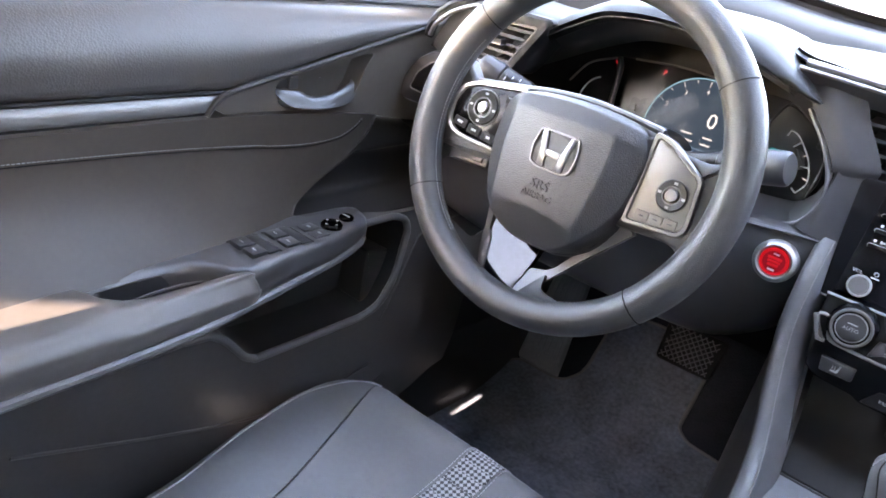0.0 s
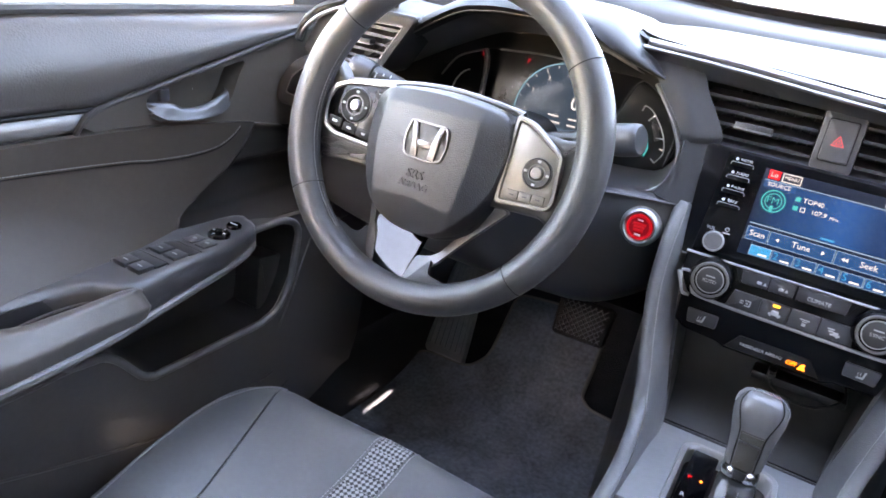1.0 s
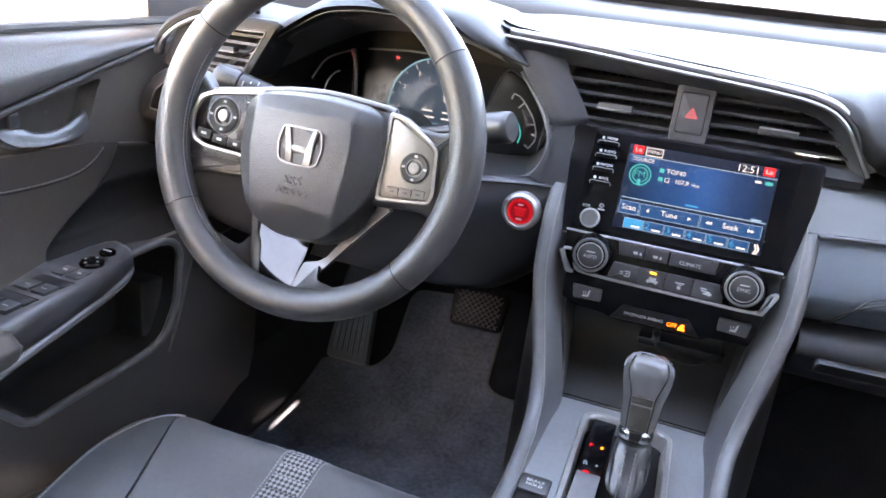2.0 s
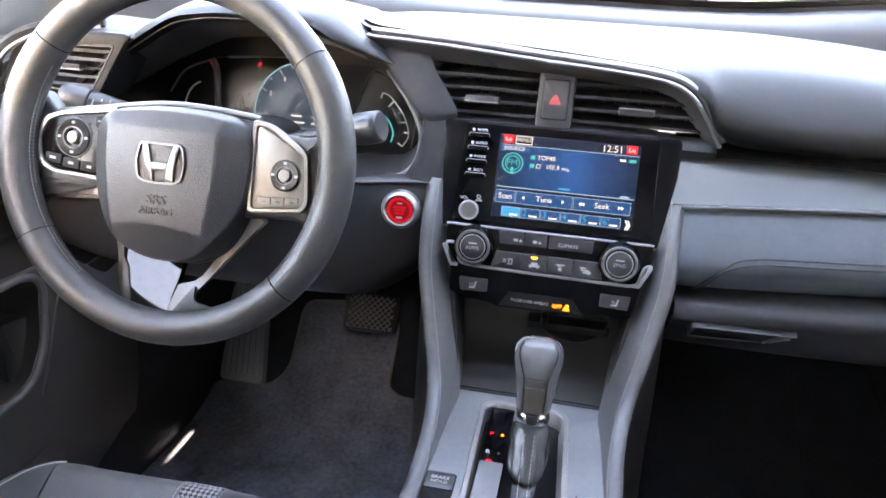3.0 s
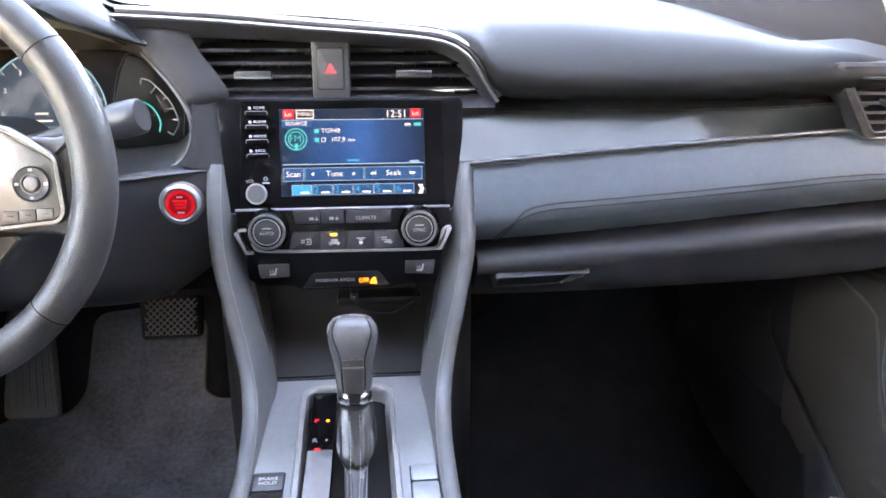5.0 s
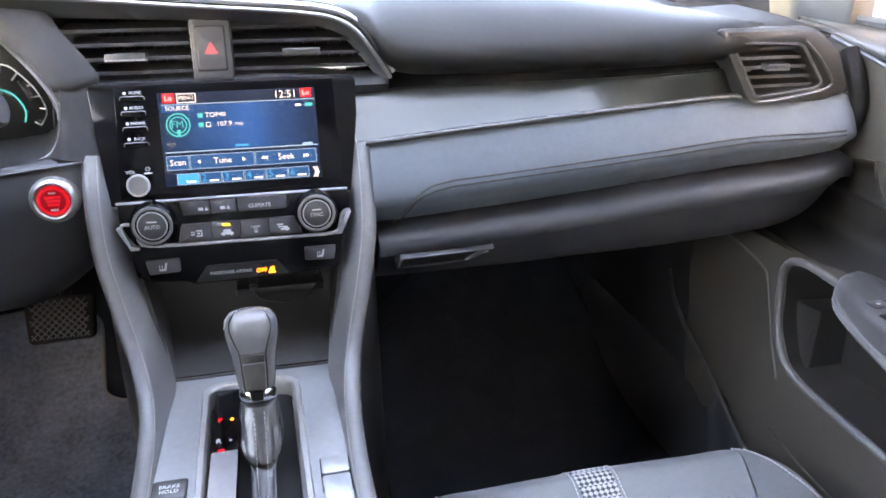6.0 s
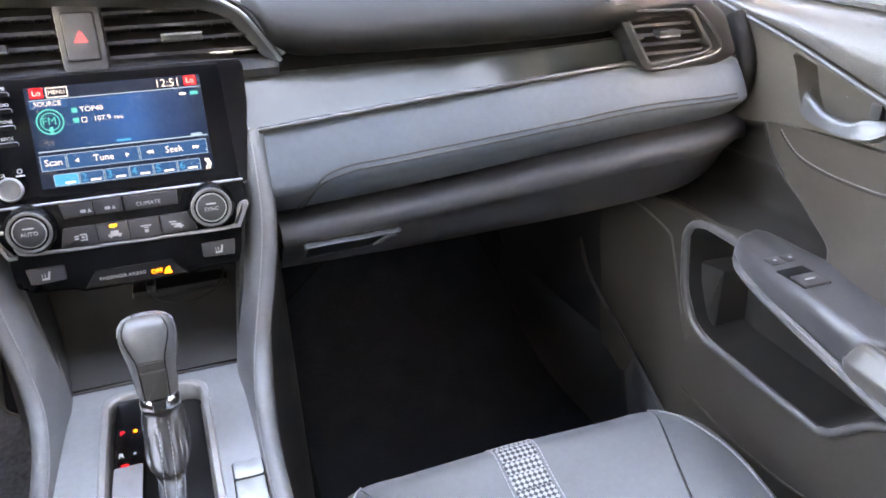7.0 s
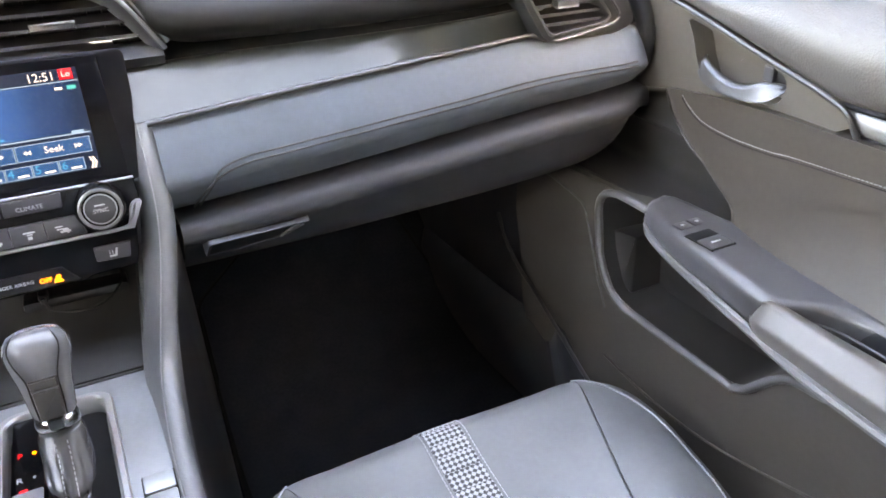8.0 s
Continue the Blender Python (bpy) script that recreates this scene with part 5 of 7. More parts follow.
# ---------------------------------------------------------------- driver's side of the dash
def cluster():
    t = thing("instrument_cluster", (-0.36, 0.08, 0.6), "instrument cluster under a dark hood with lit dials", "instruments")
    # visor: lip points (x, y, z), each with the point where its top skin ends
    lip = [(-0.580, 0.000, 0.672), (-0.553, -0.008, 0.690), (-0.497, -0.012, 0.729), (-0.435, -0.014, 0.7655), (-0.400, -0.014, 0.7745), (-0.360, -0.014, 0.7775), (-0.310, -0.012, 0.7755),
           (-0.275, -0.008, 0.7695), (-0.245, -0.002, 0.7580), (-0.222, 0.004, 0.7490), (-0.202, 0.010, 0.7405), (-0.186, 0.018, 0.7330)]
    end = [(-0.600, 0.250, 0.690), (-0.585, 0.280, 0.715), (-0.540, 0.310, 0.745), (-0.470, 0.330, 0.768), (-0.410, 0.340, 0.772), (-0.360, 0.340, 0.772), (-0.300, 0.330, 0.772),
           (-0.262, 0.260, 0.764), (-0.246, 0.150, 0.760), (-0.229, 0.090, 0.7540), (-0.206, 0.050, 0.7450), (-0.188, 0.026, 0.7345)]
    rows = []
    for a, b in zip(lip, end):
        a, b = Vector(a), Vector(b)
        d = b - a
        k = min(1.0, d.length / 0.2)
        up, e = Vector((0, 0, 0.016 * k)), min(1.0, 0.12 + 3 * k)
        rows.append([tuple(a + Vector((0, 0.022 * k, -0.012 * k))), tuple(a + Vector((0, 0.003, -0.0062)) * e), tuple(a + Vector((0, -0.0012, -0.003)) * e), tuple(a), tuple(a + d * 0.03 + up * 0.28),
                     tuple(a + d * 0.10 + up * 0.62), tuple(a + d * 0.3 + up), tuple(a + d * 0.6 + up * 0.8), tuple(b)])
    part("hood", loft(rows, 70, 30, 0.003), PAD_TOP, t, "dark hood over the dials", smooth=60)
    # panel between the hood's tip, the centre vents and the display
    fl = [[(-0.222, 0.054, 0.748), (-0.198, 0.047, 0.751), (-0.166, 0.050, 0.753)], [(-0.204, 0.046, 0.732), (-0.182, 0.040, 0.736), (-0.152, 0.048, 0.741)], [(-0.186, 0.036, 0.714), (-0.165, 0.035, 0.719), (-0.143, 0.046, 0.724)],
          [(-0.171, 0.030, 0.698), (-0.152, 0.030, 0.702), (-0.130, 0.044, 0.706)], [(-0.158, 0.025, 0.680), (-0.140, 0.027, 0.682), (-0.117, 0.041, 0.685)], [(-0.156, 0.026, 0.672), (-0.139, 0.029, 0.673), (-0.118, 0.043, 0.675)]]
    part("flank", loft(fl, 36, 16, 0.003), FLANK, t, "semi-gloss panel beside the dials", smooth=50)
    fl = [[(-0.152, 0.026, 0.674), (-0.146, 0.031, 0.674), (-0.118, 0.044, 0.674)], [(-0.152, 0.024, 0.655), (-0.145, 0.026, 0.656), (-0.120, 0.040, 0.660)], [(-0.155, 0.021, 0.632), (-0.147, 0.019, 0.634), (-0.122, 0.032, 0.640)], [(-0.166, 0.018, 0.611), (-0.152, 0.009, 0.610), (-0.126, 0.016, 0.605)]]
    part("flank_foot", loft(fl, 20, 12, 0.003), FLANK, t, "glossy block beside the display", smooth=50)
    ctr = Vector((-0.37, 0.108, 0.655))
    lining = []
    for a in lip[:-2]:
        a = Vector(a)
        b = Vector((ctr.x + (a.x - ctr.x) * 0.93, 0.108, ctr.z + (a.z - ctr.z) * 0.72))
        lining.append([tuple(a + Vector((0, 0.006, -0.0066))), tuple(a * 0.7 + b * 0.3 + Vector((0, 0, -0.002))), tuple(a * 0.35 + b * 0.65 + Vector((0, 0, -0.003))), tuple(b)])
    part("hood_lining", loft(lining, 60, 14, 0.001), RUBBER, t, "grey lining under the hood", smooth=60)
    m = plane_at((-0.36, 0.115, 0.655), 12)
    part("backing", slab(rounded([(-0.23, -0.10), (0.21, -0.10), (0.225, 0.03), (0.15, 0.112), (-0.10, 0.125), (-0.24, 0.03)], 0.02), -0.02, -0.004, 0, m), DARK, t)
    lens = [(-0.165, -0.055), (0.160, -0.060), (0.185, -0.02), (0.175, 0.03), (0.125, 0.060), (-0.02, 0.062), (-0.10, 0.055), (-0.16, 0.02)]
    part("face", slab(rounded(lens, 0.015), -0.01, 0.0, 0.001, m), DIALGLASS, t, "smoked black dial face")
    part("divider", tube([m @ Vector(p) for p in cr([(-0.092, 0.052, 0.006), (-0.084, 0.04, 0.010), (-0.080, 0.0, 0.010), (-0.078, -0.04, 0.006)], 20)], 0.004, 8), HARD, t)
    part("arch", tube([m @ Vector(p) for p in cr([(-0.150, 0.008, 0.004), (-0.130, 0.036, 0.006), (-0.10, 0.050, 0.006), (-0.09, 0.052, 0.006)], 24)], 0.0014, 6), BEZEL, t)
    part("arch", tube([m @ Vector(p) for p in cr([(-0.070, 0.057, 0.006), (0.0, 0.062, 0.008), (0.07, 0.058, 0.006)], 24)], 0.0014, 6), SILVER, t, "thin bright arch")
    # round middle dial
    c = (0.030, -0.006)
    part("dial_ring", ring(circle(0.0645, 48, *c), circle(0.0630, 48, *c), -0.001, 0.0012, 0.0002, m), glow("dial_rim", (0.12, 0.28, 0.38), 0.0440), t, "lit pale blue dial rim")
    part("dial", slab(circle(0.062, 48, *c), -0.001, 0.0006, 0.0002, m), glow("dial_face", (0.012, 0.022, 0.035), 0.0816), t, "dim blue dial face")
    for k in range(17):
        a = math.radians(215 - k * 250 / 16)
        r0 = 0.055 if k % 2 == 0 else 0.058
        p, q = (c[0] + r0 * math.cos(a), c[1] + r0 * math.sin(a), 0.0012), (c[0] + 0.0615 * math.cos(a), c[1] + 0.0615 * math.sin(a), 0.0012)
        part("tick", tube([m @ Vector(p), m @ Vector(q)], 0.0004, 4), DIM_LIT if k > 0 else RED_LIT, t)
        if k % 2 == 0 and k < 12:
            part("lettering", words(str(k // 2), 0.0075, at(m, c[0] + 0.0485 * math.cos(a), c[1] + 0.0485 * math.sin(a), 0.001), 0.0001), WHITE_LIT, t, smooth=0)
    part("lettering", words("0", 0.026, at(m, c[0] + 0.018, c[1] + 0.017, 0.001), 0.0001), WHITE_LIT, t, smooth=0)
    for v, u0, u1, h in ((-0.004, -0.014, 0.000, 0.0022), (-0.004, 0.014, 0.026, 0.0022), (-0.012, -0.026, 0.004, 0.0022), (-0.012, 0.014, 0.026, 0.0022), (-0.037, 0.0, 0.018, 0.0022)):
        part("text_bar", box(c[0] + u0, c[0] + u1, c[1] + v, c[1] + v + h, 0, 0.0010, 0.0001, m), DIM_LIT, t)
    part("bar_graph", box(c[0] - 0.034, c[0] + 0.034, c[1] - 0.027, c[1] - 0.0265 + 0.006, 0, 0.0009, 0.0001, m), BLUE_LIT, t)
    part("graph_line", box(c[0] - 0.034, c[0] + 0.034, c[1] - 0.0185, c[1] - 0.0178, 0, 0.0010, 0.0001, m), LINE_LIT, t)
    part("lettering", words("P", 0.0085, at(m, -0.029, 0.0505, 0.001), 0.0001), RED_LIT, t, "lit red letter", smooth=0)
    part("lamp", slab(circle(0.0024, 10, -0.095, 0.048), 0, 0.001, 0, m), RED_LIT, t, "lit red lamp")
    # small gauge on the outer side: pale arch, needle and scale
    arc = [(-0.105 - 0.026 * math.cos(a), 0.036 * math.sin(a) - 0.012, 0.001) for a in np.linspace(-0.7, 1.35, 16)]
    part("gauge_arc", tube([m @ Vector(p) for p in arc], 0.0011, 5), PRINT, t, "pale gauge scale")
    arc = [(-0.105 - 0.018 * math.cos(a), 0.028 * math.sin(a) - 0.014, 0.001) for a in np.linspace(-0.8, 0.3, 10)]
    part("gauge_arc", tube([m @ Vector(p) for p in arc], 0.0010, 5), CYAN_LIT, t, "cyan gauge needle")
    # raised black pod on the inner side, with its stepped scale
    pod = rounded([(0.122, 0.056), (0.137, 0.052), (0.166, 0.033), (0.182, 0.004), (0.178, -0.042), (0.130, -0.050), (0.100, -0.050), (0.106, 0.010)], 0.010, 3)
    part("gauge_pod", slab(pod, -0.004, 0.009, 0.003, m), DARK, t, "black gauge pod")
    part("gauge_pod_edge", tube([m @ Vector((*p, 0.0085)) for p in cr([(0.104, 0.000), (0.112, 0.034), (0.124, 0.056), (0.138, 0.052), (0.166, 0.033), (0.181, 0.004), (0.178, -0.040)], 40)], 0.0010, 6), HARD_GREY, t)
    arc = [(0.137, 0.029, 0.0100), (0.146, 0.026, 0.0100), (0.158, 0.014, 0.0100), (0.168, 0.000, 0.0100), (0.174, -0.020, 0.0100), (0.167, -0.034, 0.0100)]
    part("gauge_arc", tube([m @ Vector(p) for p in cr(arc, 24)], 0.0008, 5), PRINT, t, "pale gauge scale")
    for f, u in ((0.0, 0.007), (0.22, 0.010), (0.42, 0.006), (0.60, 0.009), (0.78, 0.006), (1.0, 0.007)):
        q = Vector(cr(arc, 41)[round(f * 40)])
        d = (Vector((0.128, -0.008, 0.010)) - q).normalized() * u
        part("tick", tube([m @ q, m @ (q + d)], 0.0009 if u > 0.006 else 0.0006, 4), PRINT if u > 0.006 else DIM_LIT, t)
    part("gauge_block", slab(rounded([(0.150, 0.012), (0.158, 0.010), (0.166, -0.006), (0.160, -0.009)], 0.001), 0.008, 0.0105, 0.0005, m), HARD, t)
    arc = [(0.124, 0.004, 0.0100), (0.136, 0.003, 0.0100), (0.147, -0.004, 0.0100), (0.154, -0.018, 0.0100), (0.152, -0.030, 0.0100)]
    part("gauge_arc", tube([m @ Vector(p) for p in cr(arc, 20)], 0.0009, 5), CYAN_LIT, t, "cyan gauge needle")
    # bezel that sweeps from the hood down and under the dials
    bz = [(-0.200, 0.046, 0.722), (-0.170, 0.030, 0.690), (-0.155, 0.024, 0.660), (-0.158, 0.022, 0.630), (-0.172, 0.020, 0.612), (-0.20, 0.020, 0.606), (-0.30, 0.018, 0.600), (-0.42, 0.020, 0.598), (-0.54, 0.030, 0.606)]
    part("bezel", tube(cr(bz, 60), 0.0019, 8), BEZEL, t, "thin satin bezel")
    a = cr(bz, 40)
    b = [(p[0] * 0.93 - 0.025, 0.105, 0.655 + (p[2] - 0.655) * 0.86) for p in a]
    part("well", thick(sheet([a, [(0.5 * (p[0] + q[0]), 0.5 * (p[1] + q[1]), 0.5 * (p[2] + q[2])) for p, q in zip(a, b)], b]), 0.003), DOOR_GREY, t)


cluster()


def driver_panels():
    t = thing("knee_panel", (-0.4, 0.05, 0.5), "dark lower dash panel below the instruments", "dash panel")
    secs = []
    for x, zt, zb, y in ((-0.690, 0.632, 0.46, 0.02), (-0.60, 0.625, 0.45, -0.005), (-0.50, 0.612, 0.44, -0.01), (-0.38, 0.604, 0.44, -0.015), (-0.27, 0.604, 0.44, -0.01), (-0.21, 0.608, 0.445, 0.0), (-0.160, 0.612, 0.475, 0.006), (-0.139, 0.612, 0.50, 0.012)):
        secs.append([(x, y + 0.06, zt + 0.002), (x, y + 0.012, zt), (x, y, zt - 0.008), (x, y - 0.004, zt - 0.04), (x, y + 0.002, 0.5 * (zt + zb)), (x, y + 0.03, zb + 0.01), (x, y + 0.12, zb - 0.01)])
    part("panel", loft(secs, 40, 24, 0.006), HARD_GREY, t)
    part("upper_edge", tube(cr([(q[2][0], q[2][1] - 0.001, q[2][2] + 0.003) for q in secs[4:]], 20), 0.0022, 6), HARD_GREY, t)
    b = thing("start_button", (-0.17, 0.0, 0.572), "red illuminated engine start button in a silver ring", "button")
    m = plane_at((-0.1675, -0.003, 0.5760), 4)
    part("ring", lathe([(0.0222, -0.01), (0.0222, 0.0010), (0.0205, 0.0045), (0.0175, 0.0062), (0.0158, 0.0050), (0.0150, 0.0015), (0.0150, -0.005)], 48, m), RING_SILVER, b, "wide satin silver ring")
    part("cap", lathe([(0.0148, -0.005), (0.0148, 0.0030), (0.0138, 0.0042), (0.0, 0.0044)], 48, m), RED_BTN, b, "dark red cap")
    part("halo", lathe([(0.0146, 0.003), (0.0143, 0.0046), (0.0128, 0.0050), (0.0112, 0.0048), (0.0110, 0.003)], 48, m), RED_HOT, b, "glowing red rim")
    for u0, v0, w0, h0 in ((0, 0.0035, 0.0072, 0.0030), (0, 0.0000, 0.0062, 0.0026), (0, -0.0036, 0.0054, 0.0030)):
        part("print", box(u0 - w0, u0 + w0, v0 - h0 / 2, v0 + h0 / 2, 0.004, 0.0052, 0.0002, m), RED_HOT, b, "glowing red print")
    part("print", box(-0.0035, 0.0035, -0.0098, -0.0078, 0.004, 0.0050, 0.0002, m), PRINT, b)
    part("print", box(-0.003, 0.003, 0.0072, 0.0086, 0.004, 0.0050, 0.0002, m), PRINT, b)
    c = thing("column_shroud", (-0.345, -0.03, 0.62), "dark plastic steering column cover", "column cover")
    secs = []
    for y, w, h, z in ((-0.120, 0.036, 0.030, 0.640), (-0.10, 0.046, 0.038, 0.638), (-0.04, 0.052, 0.045, 0.628), (0.03, 0.056, 0.05, 0.612)):
        secs.append([(-0.346 + w * math.copysign(abs(math.cos(a)) ** 0.6, math.cos(a)), y, z + h * math.copysign(abs(math.sin(a)) ** 0.6, math.sin(a))) for a in np.linspace(0, 2 * math.pi, 20, endpoint=False)])
    part("cover", loft(secs, 14, 40, 0, True, True), HARD, c)
    for s, nm, tip in ((1, "wiper_stalk", (-0.173, -0.070, 0.683)), (-1, "light_stalk", (-0.524, -0.075, 0.684))):
        k = thing(nm, (-0.346 + s * 0.06, -0.06, 0.66), "dark grey column stalk with a round end knob", "stalk", "column stalks")
        a, b2 = Vector((-0.346 + s * 0.045, -0.045, 0.648)), Vector(tip)
        d = (b2 - a).normalized()
        L = lambda f: tuple(a + (b2 - a) * f)
        part("arm", tube([L(f) for f in (0, 0.2, 0.4, 0.52)], [0.008, 0.0080, 0.0090, 0.0105], 16), HARD, k)
        part("barrel", tube([L(f) for f in (0.50, 0.515, 0.56, 0.74, 0.78, 0.79)], [0.0100, 0.0128, 0.0142, 0.0150, 0.0148, 0.0135], 24), HARD, k, "black printed barrel")
        part("knob", tube([L(f) for f in (0.785, 0.80, 0.84, 0.95, 0.985, 1.0)], [0.0130, 0.0160, 0.0166, 0.0164, 0.0158, 0.0138], 28), HARD_GREY, k, "grey end knob")
        side = Vector((0, -0.86, 0.5))
        side = (side - d * side.dot(d)).normalized()
        tang = d.cross(side).normalized()
        for f, g, n2 in ((0.57, -0.45, 0.0040), (0.57, 0.15, 0.0050), (0.63, -0.55, 0.0030), (0.63, -0.1, 0.0040), (0.63, 0.45, 0.0035), (0.69, -0.35, 0.0050), (0.69, 0.3, 0.0030), (0.745, 0.0, 0.0060)):
            p = a + (b2 - a) * f
            n3 = (side + tang * g).normalized()
            q = d.cross(n3).normalized() * n2 * 0.5
            p = p + n3 * 0.0151
            part("print", tube([tuple(p - q), tuple(p), tuple(p + q)], 0.0008, 4), PRINT, k)
    arc = thing("vent_trim", (-0.6, -0.03, 0.72), "satin silver trim that curves round the driver's side vent", "dash trim")
    part("strip", tube(cr([(-0.652, -0.020, 0.690), (-0.640, -0.024, 0.708), (-0.615, -0.022, 0.728), (-0.58, -0.012, 0.742), (-0.53, 0.01, 0.748)], 40), 0.0028, 8), SILVER, arc)
    part("backing", tube(cr([(-0.660, -0.012, 0.688), (-0.648, -0.016, 0.712), (-0.62, -0.014, 0.735), (-0.58, -0.004, 0.749), (-0.53, 0.018, 0.755)], 40), 0.0068, 8), DIM_BLACK, arc)
    # small switch panel by the driver's door
    p = thing("switch_panel", (-0.64, -0.02, 0.62), "dark grey switch pod with a glossy face beside the door", "switch panel")
    m = plane_at((-0.628, -0.035, 0.640), 4, 8)
    part("pod", slab(rounded([(-0.044, -0.036), (0.04, -0.040), (0.045, 0.040), (-0.004, 0.036), (-0.028, 0.020), (-0.044, -0.008)], 0.012, 6), -0.06, 0.0, 0.009, m), DIM_BLACK, p)
    part("face", slab(rounded([(-0.026, -0.018), (0.03, -0.024), (0.034, 0.026), (0.000, 0.020), (-0.018, 0.004)], 0.005, 4), -0.01, 0.0012, 0.0006, m), PIANO, p, "glossy switch face")
    part("edge", ring(rounded([(-0.0275, -0.0195), (0.032, -0.026), (0.036, 0.028), (-0.0008, 0.0216), (-0.0195, 0.0052)], 0.005, 4), rounded([(-0.026, -0.018), (0.03, -0.024), (0.034, 0.026), (0.000, 0.020), (-0.018, 0.004)], 0.005, 4), -0.005, 0.0016, 0.0004, m), SATIN, p)
    km = plane_at((-0.588, -0.020, 0.5610), 24, 6)
    part("key_panel", slab(rounded([(-0.040, -0.012), (0.062, -0.012), (0.062, 0.014), (-0.040, 0.014)], 0.004), -0.03, 0.0, 0.002, km), HARD_GREY, p, "grey panel for the key row")
    for k in range(3):
        part("key", box(-0.034 + 0.030 * k, -0.006 + 0.030 * k, -0.007, 0.009, -0.004, 0.0030, 0.001, km, 0.002), DOOR_GREY, p, "grey key")


driver_panels()


# ---------------------------------------------------------------- steering wheel
def steering_wheel():
    t = thing("steering_wheel", (-0.346, -0.168, 0.657), "leather steering wheel with airbag cover, control pods and bright lower spoke", "steering wheel")
    M = plane_at((-0.346, -0.168, 0.657), 16)
    R0, r0 = 0.1600, 0.0162
    HUB = at(M, 0.0, -0.004, -0.017)      # hub and spokes sit deeper than the rim
    rows = []
    for k in range(96):
        a = 2 * math.pi * k / 96
        # thicker grips beside the spokes
        g = 1 + 0.06 * math.exp(-((math.cos(a) ** 2 - 0.8) / 0.2) ** 2)
        rows.append([(((R0 + r0 * g * math.cos(b)) * math.cos(a)), ((R0 + r0 * g * math.cos(b)) * math.sin(a)), r0 * 1.08 * math.sin(b)) for b in (2 * math.pi * j / 18 for j in range(18))])
    rim = part("rim", put(sheet(rows, True, True), M), WHEEL_LEATHER, t, "dark grey leather rim", smooth=70)
    for deg in (37, 143, 213, 318):
        a = math.radians(deg)
        p = [((R0 + (r0 * 1.045) * math.cos(b)) * math.cos(a), (R0 + (r0 * 1.045) * math.cos(b)) * math.sin(a), r0 * 1.10 * math.sin(b)) for b in np.linspace(0, 2 * math.pi, 24, endpoint=False)]
        part("rim_seam", tube([M @ Vector(q) for q in p], 0.0005, 5, True), DARK, rim)
    inner = [((R0 - r0 * 1.02) * math.cos(a), (R0 - r0 * 1.02) * math.sin(a), 0.002) for a in np.linspace(math.radians(150), math.radians(235), 60)]
    for d in (-0.0022, 0.0022):
        part("rim_stitching", stitches([tuple(M @ Vector((q[0], q[1], q[2] + d))) for q in inner], 0.0036, 0.0024, 0.0006), THREAD_GREY, rim, "grey thread on the rim", kind="stuff")
    # hub shell behind the cover
    hub = [(-0.060, 0.036), (0.060, 0.036), (0.074, 0.0), (0.060, -0.070), (0.03, -0.095), (-0.03, -0.095), (-0.060, -0.070), (-0.074, 0.0)]
    part("hub", slab(rounded(hub, 0.012), -0.045, 0.006, 0.006, HUB), HARD, t)
    # bright band that joins the two pods over the top of the cover
    band = cr([(-0.125, 0.0365, 0.004), (-0.07, 0.0445, 0.004), (-0.035, 0.0500, 0.002), (0.0, 0.0525, 0.001), (0.035, 0.0510, 0.002), (0.066, 0.0480, 0.004), (0.080, 0.0460, 0.006)], 50)
    part("top_band", tube([HUB @ Vector(p) for p in band], 0.0034, 8), SILVER, t, "satin silver band over the hub")
    # spokes and control pods
    for s in (-1, 1):
        sp = [(s * 0.058, 0.036), (s * 0.098, 0.036), (s * 0.128, 0.034), (s * 0.150, 0.046), (s * 0.150, -0.066), (s * 0.136, -0.050), (s * 0.120, -0.042), (s * 0.060, -0.046)]
        if s < 0:
            sp = [(-0.058, 0.036), (-0.098, 0.036), (-0.128, 0.036), (-0.150, 0.058), (-0.150, -0.058), (-0.138, -0.034), (-0.120, -0.030), (-0.060, -0.034)]
        part("spoke", slab(rounded(sp, 0.006), -0.014, 0.006, 0.006, HUB, 3), WHEEL_LEATHER, t)
        if s < 0:
            pod = [(-0.062, 0.0450), (-0.120, 0.0370), (-0.137, 0.0300), (-0.1455, 0.0120), (-0.1450, -0.0040), (-0.1385, -0.0165), (-0.1240, -0.0225), (-0.062, -0.0260)]
            inn = [(-0.062, 0.0400), (-0.1185, 0.0322), (-0.1325, 0.0262), (-0.1395, 0.0110), (-0.1390, -0.0030), (-0.1345, -0.0130), (-0.1225, -0.0190), (-0.062, -0.0225)]
        else:
            pod = [(0.0750, 0.0460), (0.0915, 0.0435), (0.1305, 0.0190), (0.1345, -0.0255), (0.1290, -0.0340), (0.0755, -0.0395)]
            inn = [(0.0800, 0.0405), (0.0905, 0.0385), (0.1262, 0.0162), (0.1298, -0.0245), (0.1260, -0.0300), (0.0795, -0.0345)]
        part("pod_frame", ring(rounded(pod, 0.005), rounded(inn, 0.004), 0.0, 0.0125, 0.0016, HUB), SILVER, t, "satin silver pod frame")
        pd = part("control_pod", slab(rounded(inn, 0.004), 0.0, 0.0105, 0.0008, HUB), PIANO if s < 0 else POD_SHEEN, t, "gloss black control pod" if s < 0 else "control pod with its warm reflection put into the colour")
        ORIGIN[pd] = ORIGIN[t]
        k0 = 1.28 if s < 0 else 1.0
        cm = at(HUB, -0.1045, 0.0125) if s < 0 else at(HUB, 0.1100, -0.0020)
        part("ring_key", lathe([(0.0140 * k0, 0.010), (0.0140 * k0, 0.0122), (0.0130 * k0, 0.0136), (0.0080 * k0, 0.0130), (0.0076 * k0, 0.0120)], 36, cm), DARK if s < 0 else HARD, pd)
